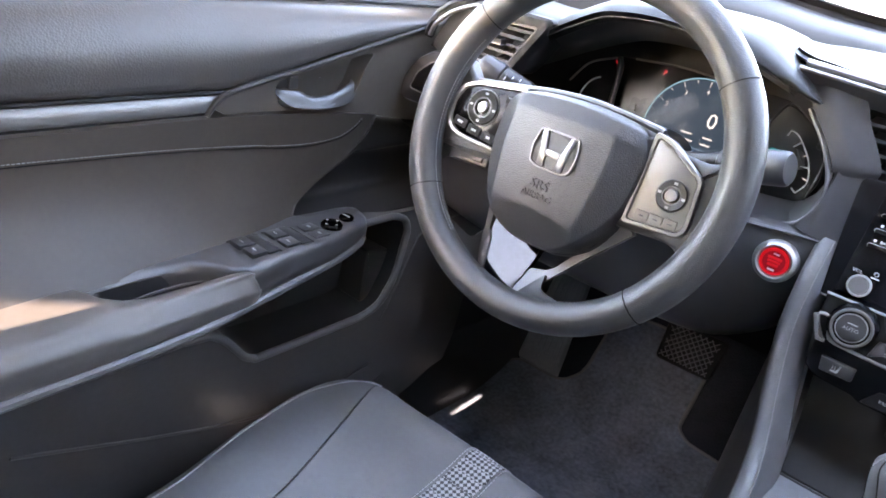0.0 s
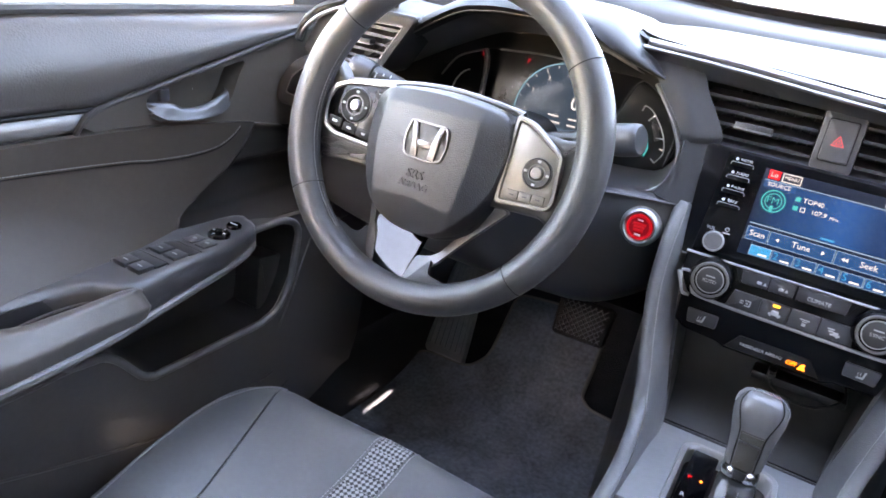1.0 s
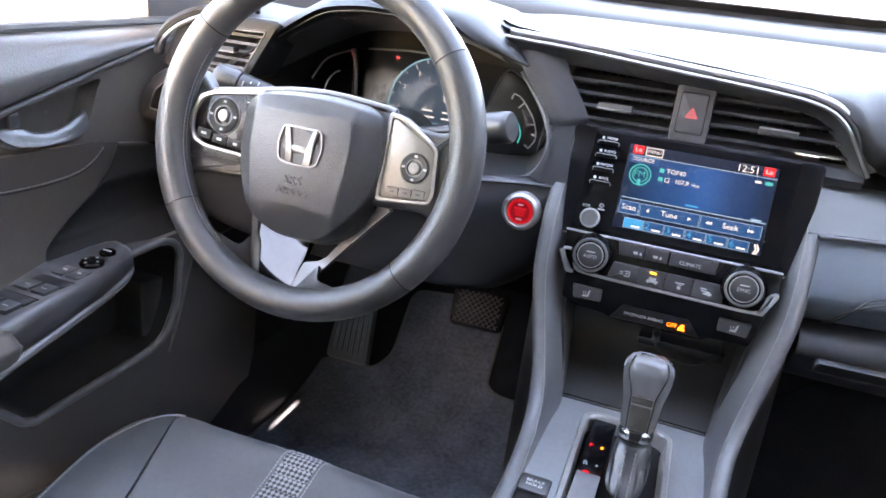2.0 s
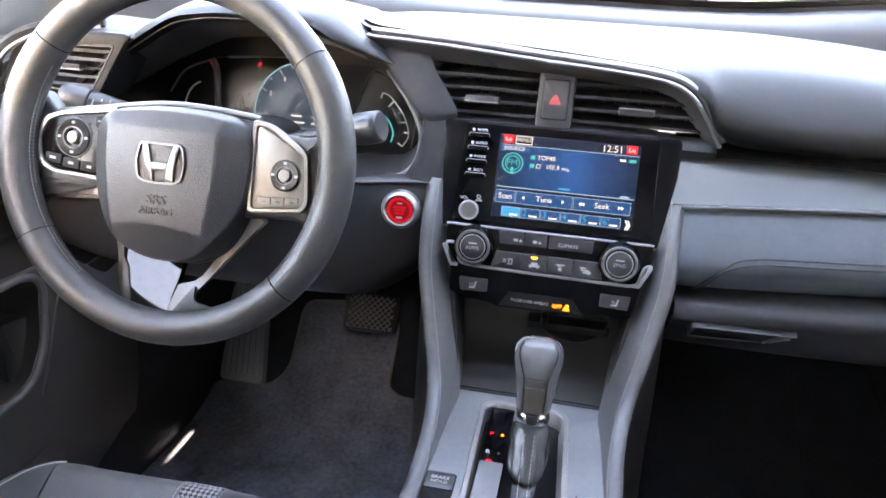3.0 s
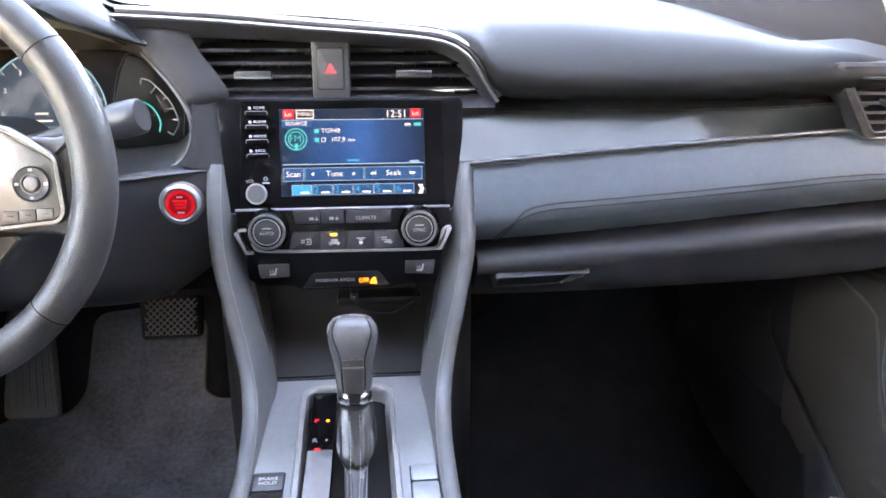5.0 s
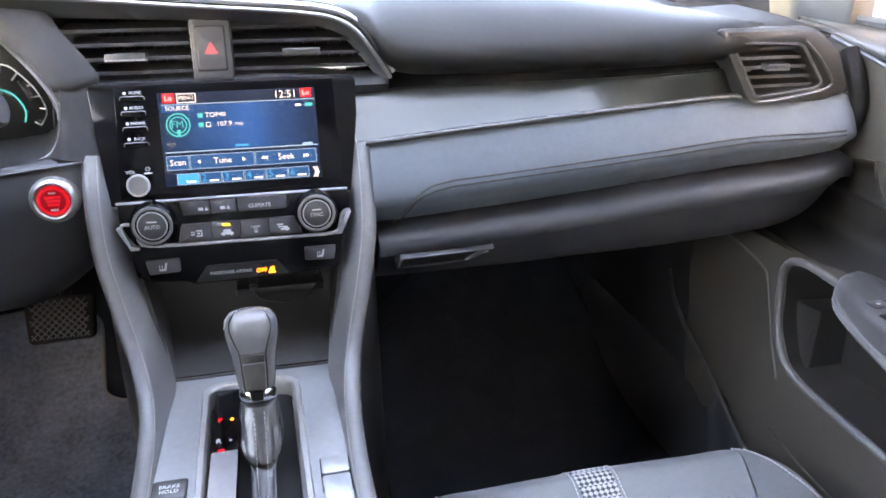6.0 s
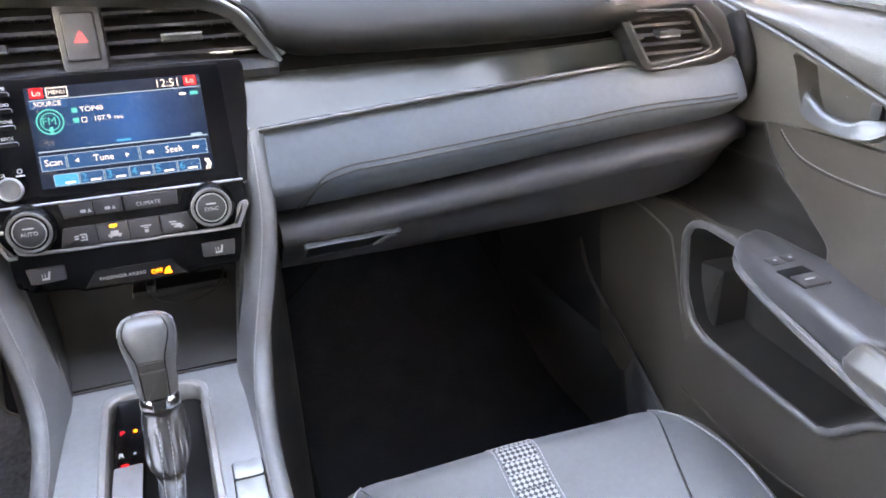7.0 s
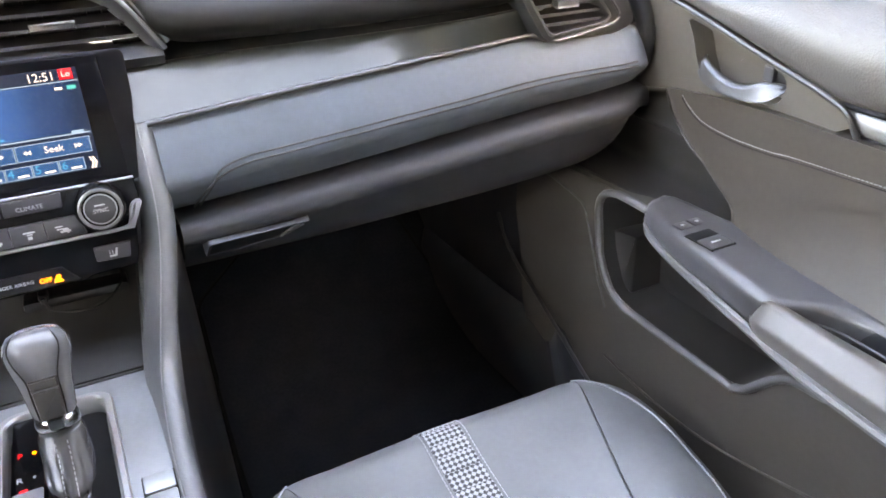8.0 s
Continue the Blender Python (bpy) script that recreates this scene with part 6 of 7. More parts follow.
        part("ring_edge", lathe([(0.0147 * k0, 0.010), (0.0146 * k0, 0.0120), (0.0141 * k0, 0.0122), (0.0139 * k0, 0.011)], 36, cm), BEZEL, pd)
        part("centre_key", lathe([(0.0062, 0.010), (0.0062, 0.0135), (0.0050, 0.0148), (0, 0.0152)], 28, cm), SILVER if s > 0 else BEZEL, pd, "small centre key")
        part("centre_ring", lathe([(0.0085 * k0, 0.0105), (0.0084 * k0, 0.0137), (0.0074 * k0, 0.0137), (0.0072 * k0, 0.0105)], 32, cm), HARD_GREY if s < 0 else BEZEL, pd)
        for k in range(4):
            a = math.pi / 2 * k
            part("mark", box(-0.0016, 0.0016, -0.0011, 0.0011, 0.0128, 0.0138, 0.0001, at(cm, 0.0110 * k0 * math.cos(a), 0.0110 * k0 * math.sin(a))), PRINT, pd)
        if s < 0:
            for k, (u0, v0) in enumerate(((-0.1255, -0.0085), (-0.1065, -0.0120), (-0.0875, -0.0140))):
                km = at(HUB, u0, v0, 0, -6)
                part("key", box(-0.0085, 0.0085, -0.0048, 0.0045, 0.009, 0.0117, 0.0006, km, 0.0015), DIM_BLACK, pd, "black pod key")
                part("mark", box(-0.0035 + 0.001 * k, 0.0030, -0.0012, 0.0012, 0.0112, 0.0120, 0.0001, km), PRINT, pd)
            part("key", box(-0.0830, -0.0680, 0.0245, 0.0330, 0.009, 0.0115, 0.0006, HUB, 0.0015), DIM_BLACK, pd, "black pod key")
            part("mark", box(-0.0800, -0.0715, 0.0295, 0.0306, 0.0110, 0.0119, 0.0001, HUB), PRINT, pd)
            part("key", box(-0.0800, -0.0680, 0.0020, 0.0110, 0.009, 0.0115, 0.0006, HUB, 0.0015), DIM_BLACK, pd, "black pod key")
            part("mark", box(-0.0770, -0.0725, 0.0055, 0.0075, 0.0110, 0.0119, 0.0001, HUB), PRINT, pd)
        else:
            for k in range(3):
                u0 = 0.0915 + k * 0.0132
                part("key", box(u0 - 0.0062, u0 + 0.0062, -0.0312 + 0.0008 * k, -0.0230 + 0.0008 * k, 0.009, 0.0118, 0.0006, HUB, 0.001), POD_SHEEN, pd)
                part("mark", box(u0 - 0.0022, u0 + 0.0022, -0.0280 + 0.0008 * k, -0.0268 + 0.0008 * k, 0.0112, 0.0121, 0.0001, HUB), HARD_GREY, pd)
    # lower spoke: set back under the cover, coming forward to the rim

    def plate(name, pts, m, label, depth=0.008):
        """A thin plate over points (u, v, w) of the hub, rounded at its edge."""
        n2 = len(pts)
        c = Vector((sum(p[0] for p in pts) / n2, sum(p[1] for p in pts) / n2, sum(p[2] for p in pts) / n2))
        rows = [[tuple(Vector(p) + Vector((0, 0, -depth))) for p in pts], [tuple(Vector(p) + Vector((0, 0, -0.0012))) for p in pts],
                [tuple(Vector(p) + (c - Vector(p)).normalized() * 0.0009) for p in pts]]
        bm = sheet(rows, wrap_v=True, cap=True)
        bmesh.ops.triangulate(bm, faces=[f for f in bm.faces if len(f.verts) > 4])
        part(name, put(bm, HUB), m, t, label, smooth=30)
    plate("lower_inlay", [(-0.0740, -0.0780, -0.0360), (-0.0030, -0.0780, -0.0360), (-0.0065, -0.1165, -0.0248), (-0.0140, -0.1560, -0.0134), (-0.0490, -0.1600, -0.0122), (-0.0610, -0.1264, -0.0220)], GLOSS_BLACK_MIRROR, "mirror-black lower inlay")
    plate("lower_arm", [(-0.0820, -0.0700, -0.0280), (-0.0740, -0.0700, -0.0300), (-0.0690, -0.1020, -0.0270), (-0.0620, -0.1096, -0.0255), (-0.0480, -0.1596, -0.0105), (-0.0545, -0.1566, -0.0100), (-0.0690, -0.1266, -0.0180), (-0.0740, -0.1000, -0.0240)], SPOKE, "satin silver lower spoke arm")
    plate("lower_arm", [(0.0766, -0.0387, -0.0080), (0.0850, -0.0480, -0.0100), (0.0450, -0.0915, -0.0170), (0.0205, -0.1220, -0.0165), (0.0070, -0.1370, -0.0110), (-0.0045, -0.1574, -0.0070), (-0.0140, -0.1570, -0.0090), (-0.0055, -0.1208, -0.0215), (0.0122, -0.1155, -0.0195), (0.0207, -0.1090, -0.0195), (0.0670, -0.0490, -0.0100)], SPOKE, "satin silver lower spoke arm")
    roots = ([[(0.0185, -0.1200, -0.0160), (0.0240, -0.1340, -0.0070), (0.0500, -0.1350, 0.0100)], [(0.0100, -0.1320, -0.0135), (0.0160, -0.1400, -0.0040), (0.0280, -0.1430, 0.0120)], [(-0.0020, -0.1520, -0.0080), (0.0020, -0.1500, 0.0010), (0.0040, -0.1470, 0.0120)]],
             [[(-0.0740, -0.1080, -0.0215), (-0.0790, -0.1180, -0.0080), (-0.0960, -0.1080, 0.0100)], [(-0.0660, -0.1330, -0.0145), (-0.0720, -0.1300, -0.0020), (-0.0780, -0.1240, 0.0120)], [(-0.0560, -0.1510, -0.0100), (-0.0580, -0.1430, 0.0010), (-0.0600, -0.1340, 0.0120)]])
    for secs in roots:
        part("spoke_root", put(loft(secs, 16, 12, 0.004), HUB), WHEEL_LEATHER, t, "leather root of the lower spoke", smooth=60)
    # airbag cover, domed, with creased flanks
    o = [(-0.045, 0.0480), (0.0, 0.0515), (0.045, 0.0490), (0.068, 0.0430), (0.0775, 0.0310), (0.0800, 0.0060), (0.0765, -0.0280), (0.0650, -0.0580), (0.0480, -0.0810), (0.0250, -0.0930), (0.0, -0.0955), (-0.0250, -0.0930), (-0.0480, -0.0810), (-0.0650, -0.0580), (-0.0765, -0.0280), (-0.0795, 0.0060), (-0.0770, 0.0290), (-0.067, 0.0415)]
    o = cr(o, 96, True)
    rows = []
    fs = [1.0] + list(np.linspace(1.0, 0.9, 8)) + list(np.linspace(0.88, 0.02, 36))
    for n2, f in enumerate(fs):
        lip = float(np.interp(f, (0.86, 0.90, 0.94, 0.97, 0.988, 1.0), (0.046, 0.032, 0.023, 0.015, 0.007, -0.004))) if n2 else -0.022
        row = []
        for x, y in o:
            px_, py_ = x * f, -0.020 + (y + 0.020) * f
            side = abs(px_) - 0.053 - 0.14 * min(0, py_ + 0.01)
            low = -py_ - 0.058 - 0.10 * abs(px_)
            w = 0.0388 - 0.9 * (px_ * px_ + (py_ + 0.01) ** 2) - 0.70 * max(0, side) - 0.36 * max(0, low) - 0.35 * max(0, py_ - 0.028)
            row.append((px_, py_, min(w, lip)))
        rows.append(row)
    cover = part("airbag_cover", put(sheet(rows, wrap_v=True, cap=True), HUB), AIRBAG_SKIN, t, "grained dark airbag cover", smooth=30)
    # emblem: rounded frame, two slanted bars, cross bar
    em = at(HUB, 0.0032, -0.0022, 0.0375)
    fo = [(-0.0210, 0.0180), (0.0210, 0.0180), (0.0245, 0.0), (0.0215, -0.0160), (0.0130, -0.0190), (-0.0130, -0.0190), (-0.0215, -0.0160), (-0.0245, 0.0)]
    fi = [(-0.0190, 0.0160), (0.0190, 0.0160), (0.0224, 0.0), (0.0197, -0.0142), (0.0122, -0.0168), (-0.0122, -0.0168), (-0.0197, -0.0142), (-0.0224, 0.0)]
    e = part("emblem", ring(rounded(fo, 0.005), rounded(fi, 0.004), -0.002, 0.0032, 0.0008, em), EMBLEM, t, "chrome emblem")
    ORIGIN[e] = ORIGIN[t]
    part("emblem_ground", slab(rounded(fi, 0.004), -0.002, 0.0008, 0.0002, em), HARD, e)
    for s in (-1, 1):
        part("emblem_bar", slab([(s * 0.0122, 0.0158), (s * 0.0182, 0.0158), (s * 0.0146, 0.0), (s * 0.0136, -0.0166), (s * 0.0056, -0.0166), (s * 0.0070, -0.0066), (s * 0.0078, -0.0004)], 0.0, 0.0030, 0.0005, em), EMBLEM, e)
    part("emblem_bar", slab([(-0.0084, -0.0002), (0.0084, -0.0002), (0.0074, -0.0066), (-0.0074, -0.0066)], 0.0, 0.0029, 0.0004, em), EMBLEM, e)
    for k, (txt, sz) in enumerate((("SRS", 0.0130), ("AIRBAG", 0.0095))):
        part("lettering", words(txt, sz, at(HUB, 0.001, -0.0355 - 0.0105 * k, 0.0384 - 0.0008 * k), 0.0013), AIRBAG_SKIN, cover, "embossed lettering", smooth=0)


steering_wheel()


# ---------------------------------------------------------------- pedals, foot rest, mats
def pedals():
    t = thing("brake_pedal", (-0.287, 0.34, 0.25), "black rubber brake pedal with a diamond tread", "pedal")
    m = plane_at((-0.2865, 0.30, 0.288), 28)
    o = rounded([(-0.049, 0.031), (0.049, 0.034), (0.046, -0.033), (-0.044, -0.036)], 0.009, 5)
    pad = part("pad", slab(o, -0.012, 0.0, 0.004, m), DARK, t, "black rubber pad")
    # tread paler than the black pad, to paint in its crosshatched highlights
    for k in range(-8, 9):
        for s in (-1, 1):
            pts = []
            for v in np.linspace(-0.029, 0.027, 9):
                u = k * 0.0102 + s * v
                if abs(u) < 0.041:
                    pts.append(tuple(m @ Vector((u, v, 0.0006))))
            if len(pts) > 1:
                part("tread", tube(pts, 0.0009, 5), TREAD, pad)
    part("arm", tube([tuple(m @ Vector(p)) for p in ((0.0, 0.0, -0.012), (0.0, 0.04, -0.04), (0.0, 0.12, -0.10), (0.0, 0.25, -0.12))], 0.008, 8), HARD, t)
    f = thing("foot_rest", (-0.59, 0.5, 0.1), "ribbed black rubber foot rest on the toe board", "foot rest")
    a = [(-0.620, 0.390, 0.048), (-0.528, 0.390, 0.048), (-0.598, 0.590, 0.192), (-0.676, 0.590, 0.192)]
    v = [Vector(p) for p in a]
    n = (v[1] - v[0]).cross(v[3] - v[0]).normalized()
    fm = Matrix.Translation(v[0]) @ Matrix(((*(v[1] - v[0]).normalized(), 0), (*(n.cross((v[1] - v[0]).normalized())), 0), (*n, 0), (0, 0, 0, 1))).transposed()
    q = [(fm.inverted() @ p).xy for p in v]
    pad = part("pad", slab(rounded([tuple(p) for p in q], 0.012, 4), -0.02, 0.010, 0.004, fm), GREY_RUBBER, f)
    for k in range(7):
        t0 = 0.10 + 0.8 * k / 6
        p0, p1 = v[0] + (v[1] - v[0]) * t0 + n * 0.0105, v[3] + (v[2] - v[3]) * t0 + n * 0.0105
        part("rib", tube([tuple(p0 + (p1 - p0) * g) for g in (0.06, 0.5, 0.94)], 0.0016, 5), GREY_RUBBER, pad)


pedals()


def floor_mat(name, outline, label, pile, edge):
    t = thing(name, (sum(p[0] for p in outline) / len(outline), 0.2, 0.0), label, "floor mat", "floor mats")
    o = rounded(outline, 0.025, 5)
    bm = bmesh.new()
    bm.faces.new([bm.verts.new((x, y, 0)) for x, y in o])
    for y in (0.22, 0.26, 0.30, 0.34, 0.38, 0.42, 0.46, 0.50, 0.55):
        g = bm.verts[:] + bm.edges[:] + bm.faces[:]
        bmesh.ops.bisect_plane(bm, geom=g, plane_co=(0, y, 0), plane_no=(0, 1, 0))
    bmesh.ops.triangulate(bm, faces=bm.faces)
    for v in bm.verts:
        v.co.z = floor_z(v.co.y) + 0.004
    part("mat_body", thick(bm, 0.008), pile, t, smooth=30)
    m = len(o)
    dense = []
    for i in range(m):
        a, b = o[i], o[(i + 1) % m]
        k = max(1, int(math.dist(a, b) / 0.03))
        dense += [(a[0] + (b[0] - a[0]) * j / k, a[1] + (b[1] - a[1]) * j / k) for j in range(k)]
    part("binding", tube([(x, y, floor_z(y) + 0.0095) for x, y in dense], 0.0045, 6, True), edge, t, "woven edge binding")


floor_mat("floor_mat", [(-0.640, -0.30), (-0.643, 0.10), (-0.652, 0.22), (-0.648, 0.32), (-0.622, 0.388), (-0.515, 0.390), (-0.490, 0.43), (-0.503, 0.56), (-0.40, 0.57), (-0.297, 0.55), (-0.287, 0.425), (-0.262, 0.409), (-0.165, 0.404), (-0.155, -0.30)], "dark grey carpet mat with a bound edge on the driver's floor", MAT_PILE, BINDING)
# pile and binding darkened to give the footwell's shade
floor_mat("floor_mat", [(0.170, -0.30), (0.166, 0.15), (0.178, 0.50), (0.3, 0.58), (0.60, 0.58), (0.650, 0.40), (0.655, -0.30)], "carpet mat with a bound edge, darkened for the passenger footwell's shade", SHADED_PILE, DARK)


# ---------------------------------------------------------------- doors
def door(s, nm, driver):
    t = thing(nm, (s * 0.70, -0.3, 0.0), "closed dark grey door lining with armrest, pocket and silver strip", "car door", "front doors")
    D = lambda x, y, z: (s * x, y, z)
    o = 0.010 * s          # the linings stand a little off the middle of the console
    lean = lambda y: o * min(1.0, max(0.0, (y + 0.32) / 0.2))
    E = lambda x, y, z: (s * (x + lean(y)), y, z)
    # upper pad under the window
    secs = []
    for y in (0.10, 0.03, -0.03, -0.09, -0.2, -0.292, -0.34, -0.5, -0.85):
        zl = float(np.interp(y, (-0.32, -0.292, -0.2, -0.09, 0.03, 0.10), (0.621, 0.622, 0.646, 0.674, 0.700, 0.706)))
        zt = 0.712 if y > -0.4 else 0.706
        zt = max(zt, zl + 0.006)
        h = zt - zl
        secs.append([E(0.700, y, zl - 0.002), E(0.688, y, zl + 0.002), E(0.682, y, zl + 0.14 * h), E(0.683, y, zl + 0.45 * h), E(0.694, y, zl + 0.75 * h), E(0.711, y, zl + 0.97 * h), E(0.735, y, zl + h + 0.003)])
    part("upper_pad", loft(secs, 60, 22, 0.006), PAD, t, "soft dark upper pad", smooth=60)
    part("belt_seal", tube(cr([E(0.722, 0.2, 0.716), E(0.722, -0.3, 0.718), E(0.722, -0.85, 0.712)], 30), 0.006, 8), RUBBER, t)
    # silver strip
    rows = []
    for f, x in ((0.0, 0.690), (0.12, 0.685), (0.3, 0.6825), (0.55, 0.682), (0.8, 0.685), (0.93, 0.688), (1.0, 0.693)):
        y0 = -0.320 + 0.026 * f
        rows.append([E(x + 0.004 * (k == 0), y0 + (-0.85 - y0) * k / 20, 0.5965 + (0.0235 if k else 0.0225) * f) for k in range(21)])
    part("silver_strip", thick(sheet(rows), 0.003), STRIP, t, "satin silver trim strip")
    for dz, y1 in ((-0.0005, -0.322), (0.0238, -0.292)):
        part("strip_gap", tube([E(0.688, y1 + (-0.85 - y1) * k / 12, 0.5965 + dz) for k in range(13)], 0.0026, 6), DARK, t)
    # bezel round the inner handle
    outer = [(-0.325, 0.5965), (-0.300, 0.6200), (-0.2, 0.645), (-0.09, 0.673), (0.03, 0.699), (0.09, 0.705), (0.09, 0.560), (-0.01, 0.569), (-0.1, 0.585), (-0.2, 0.595), (-0.25, 0.5975)]
    hole = rounded([(-0.094, 0.664), (-0.106, 0.645), (-0.114, 0.624), (-0.127, 0.6040), (-0.150, 0.5985), (-0.222, 0.5985), (-0.235, 0.606), (-0.240, 0.621), (-0.236, 0.6310), (-0.200, 0.641)], 0.005, 4)
    xf = lambda y, z: 0.683 - 0.02 * max(0, y + 0.1) + lean(y)
    part("handle_bezel", holed(outer, hole, xf, s, 0.026, (-0.155, 0.626), 96), DOOR_HARD, t, "dark grey handle surround", smooth=35)
    part("bezel_edge", tube(cr([E(0.6815, y, z) for y, z in ((-0.325, 0.5965), (-0.300, 0.6205), (-0.2, 0.646), (-0.09, 0.674), (0.03, 0.700))], 40), 0.0032, 8), DOOR_DARK, t)
    rows = []
    for y, z0, z1, x in ((-0.1145, 0.6225, 0.6260, 0.690), (-0.120, 0.6100, 0.6245, 0.684), (-0.132, 0.6030, 0.6210, 0.679), (-0.149, 0.5998, 0.6160, 0.675), (-0.165, 0.5990, 0.6130, 0.673), (-0.181, 0.5990, 0.6122, 0.672), (-0.195, 0.5995, 0.6142, 0.672), (-0.208, 0.6005, 0.6200, 0.673), (-0.222, 0.6035, 0.6220, 0.676), (-0.233, 0.6110, 0.6222, 0.682), (-0.2385, 0.6185, 0.6215, 0.690)):
        h, c = 0.5 * (z1 - z0), 0.5 * (z0 + z1)
        rows.append([E(x + 0.004 + 0.0022 * math.cos(a) + 0.0055 * math.sin(a), y, c + h * math.copysign(abs(math.sin(a)) ** 0.7, math.sin(a))) for a in np.linspace(0, 2 * math.pi, 20, endpoint=False)])
    part("handle", loft(rows, 40, 24, 0, True, True), LEVER, t, "satin silver door lever", smooth=60)
    lx = lambda x: s * (x + lean(-0.21))
    part("lock", block(*sorted((lx(0.681), lx(0.700))), -0.2225, -0.2095, 0.6215, 0.6375, 0.002), HARD_GREY, t, "lock lever")
    part("lock_base", block(*sorted((lx(0.686), lx(0.705))), -0.236, -0.220, 0.6215, 0.6345, 0.002), HARD, t)
    part("lock_edge", block(*sorted((lx(0.6805), lx(0.684))), -0.2215, -0.2105, 0.6350, 0.6372, 0.0005), SATIN, t)
    # stitched insert: its front edge runs down in a curve to the armrest
    edge_z, edge_y = (0.452, 0.459, 0.482, 0.498, 0.514, 0.525, 0.552, 0.578, 0.60), (-0.226, -0.221, -0.206, -0.176, -0.146, -0.120, -0.090, -0.078, -0.074)

    def skin(y, z):
        f = min(1.0, max(0.0, (0.592 - z) / 0.14))
        low = float(np.interp(y, (-0.85, -0.56, -0.49, -0.41, -0.31, -0.25, -0.2, 0), (0.606, 0.614, 0.622, 0.631, 0.638, 0.645, 0.660, 0.674)))
        return 0.676 + 0.008 * math.sin(math.pi * f) + (low - 0.676 + o - lean(y)) * f ** 1.8
    rows = []
    for k in range(27):
        f = max(0.0, (k - 1) / 25)
        row = []
        for g in (0.0, 0.004, 0.015, 0.04, 0.08, 0.13, 0.2, 0.3, 0.42, 0.56, 0.72, 0.86, 1.0):
            yf = -0.08
            for _ in range(4):
                top = float(np.interp(yf, (-0.85, -0.325, -0.2, -0.1, 0), (0.594, 0.597, 0.595, 0.586, 0.57)))
                yf = float(np.interp(top - (top - 0.461) * f, edge_z, edge_y))
            y = yf + (-0.85 - yf) * g
            top = float(np.interp(y, (-0.85, -0.325, -0.2, -0.1, 0), (0.594, 0.597, 0.595, 0.586, 0.57)))
            z = top - (top - 0.461) * f
            row.append(E(skin(y, z) + 0.005 * (g == 0) + 0.001 * (g == 0.004) + 0.03 * (k == 0), y, z))
        rows.append(row)
    part("insert", thick(sheet(rows), 0.004), DOOR_INSERT, t, "stitched dark leatherette insert", smooth=60)
    ins = lambda y, z: E(skin(y, z) - 0.0006, y, z)
    line = [ins(y, z) for y, z in ((-0.107, 0.581), (-0.117, 0.571), (-0.140, 0.559), (-0.182, 0.5545), (-0.236, 0.5565), (-0.27, 0.5605), (-0.37, 0.5665), (-0.484, 0.571), (-0.65, 0.575), (-0.85, 0.578))]
    part("insert_lip", tube(cr([E(skin(y, z) + 0.0035, y + 0.0008, z) for z, y in zip(edge_z[1:-1], edge_y[1:-1])], 40), 0.0011, 6), DOOR_DARK, t)
    part("stitching", stitches(line, r=0.0006), THREAD_GREY, t, "pale thread seam", kind="stuff")
    part("seam", tube(cr([tuple(Vector(p) + Vector((0, 0, -0.0030))) for p in line], 60), 0.0006, 5), DARK, t)
    # hard panel ahead of the insert, running down to a ledge over the pocket
    secs = []
    for y in (0.16, 0.08, 0.0, -0.06, -0.12, -0.18, -0.25):
        zt = float(np.interp(y, (-0.25, -0.1, 0.0, 0.16), (0.59, 0.583, 0.568, 0.55)))
        secs.append([E(0.712, y, zt - 0.006), E(0.702, y, zt - 0.006), E(0.6955, y, zt - 0.012), E(0.695, y, zt - 0.03), E(0.695, y, 0.531), E(0.698, y, 0.5255), E(0.706, y, 0.5225), E(0.712, y, 0.510), E(0.712, y, 0.488), E(0.704, y, 0.472), E(0.680, y, 0.4655), D(0.640 + o, y, 0.460)])
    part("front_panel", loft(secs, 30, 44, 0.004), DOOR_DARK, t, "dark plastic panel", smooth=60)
    # lower panel with the pocket
    outer = rounded([(0.16, 0.03), (0.16, 0.44), (0.0, 0.456), (-0.12, 0.462), (-0.85, 0.43), (-0.85, 0.03)], 0.01, 2)
    hole = rounded([(-0.070, 0.4570), (-0.046, 0.4480), (-0.037, 0.430), (-0.050, 0.365), (-0.075, 0.318), (-0.105, 0.309), (-0.282, 0.309), (-0.300, 0.318), (-0.332, 0.356), (-0.350, 0.369), (-0.40, 0.373), (-0.41, 0.425), (-0.16, 0.4570)], 0.016, 4)
    xl = lambda y, z: 0.630 + o + 0.012 * max(0, (0.40 - z) / 0.2) + 0.02 * max(0, (0.18 - z) / 0.15) + 0.02 * max(0, y + 0.03) - 0.006 * math.exp(-((z - 0.34) / 0.05) ** 2)
    low = LOWER_DOOR if driver else DOOR_HARD
    part("lower_panel", holed(outer, hole, xl, s, 0.075, (-0.19, 0.40), 120, cup=False), low, t, "dark plastic lower panel with open pocket", smooth=35)
    c = np.array((-0.19, 0.40))
    # lining and step take the darker plastic to paint in the pocket's shade
    liner = [[D(xl(*p) + dx, *(c + (np.array(p) - c) * k)) for p in hole] for k, dx in ((0.984, 0.004), (0.972, 0.025), (0.958, 0.056), (0.925, 0.066), (0.6, 0.067), (0.02, 0.067))]
    part("pocket_liner", sheet(liner, wrap_v=True), DOOR_DARK, t, "pocket lining, darkened for the shade inside", smooth=35)
    hr = cr([(p[0], p[1]) for p in hole[::2]], 110, True)
    part("pocket_rim", tube([D(xl(y, z) - 0.0012, y, z) for y, z in hr], 0.0050, 10, True), RIM, t, "raised satin pocket rim")
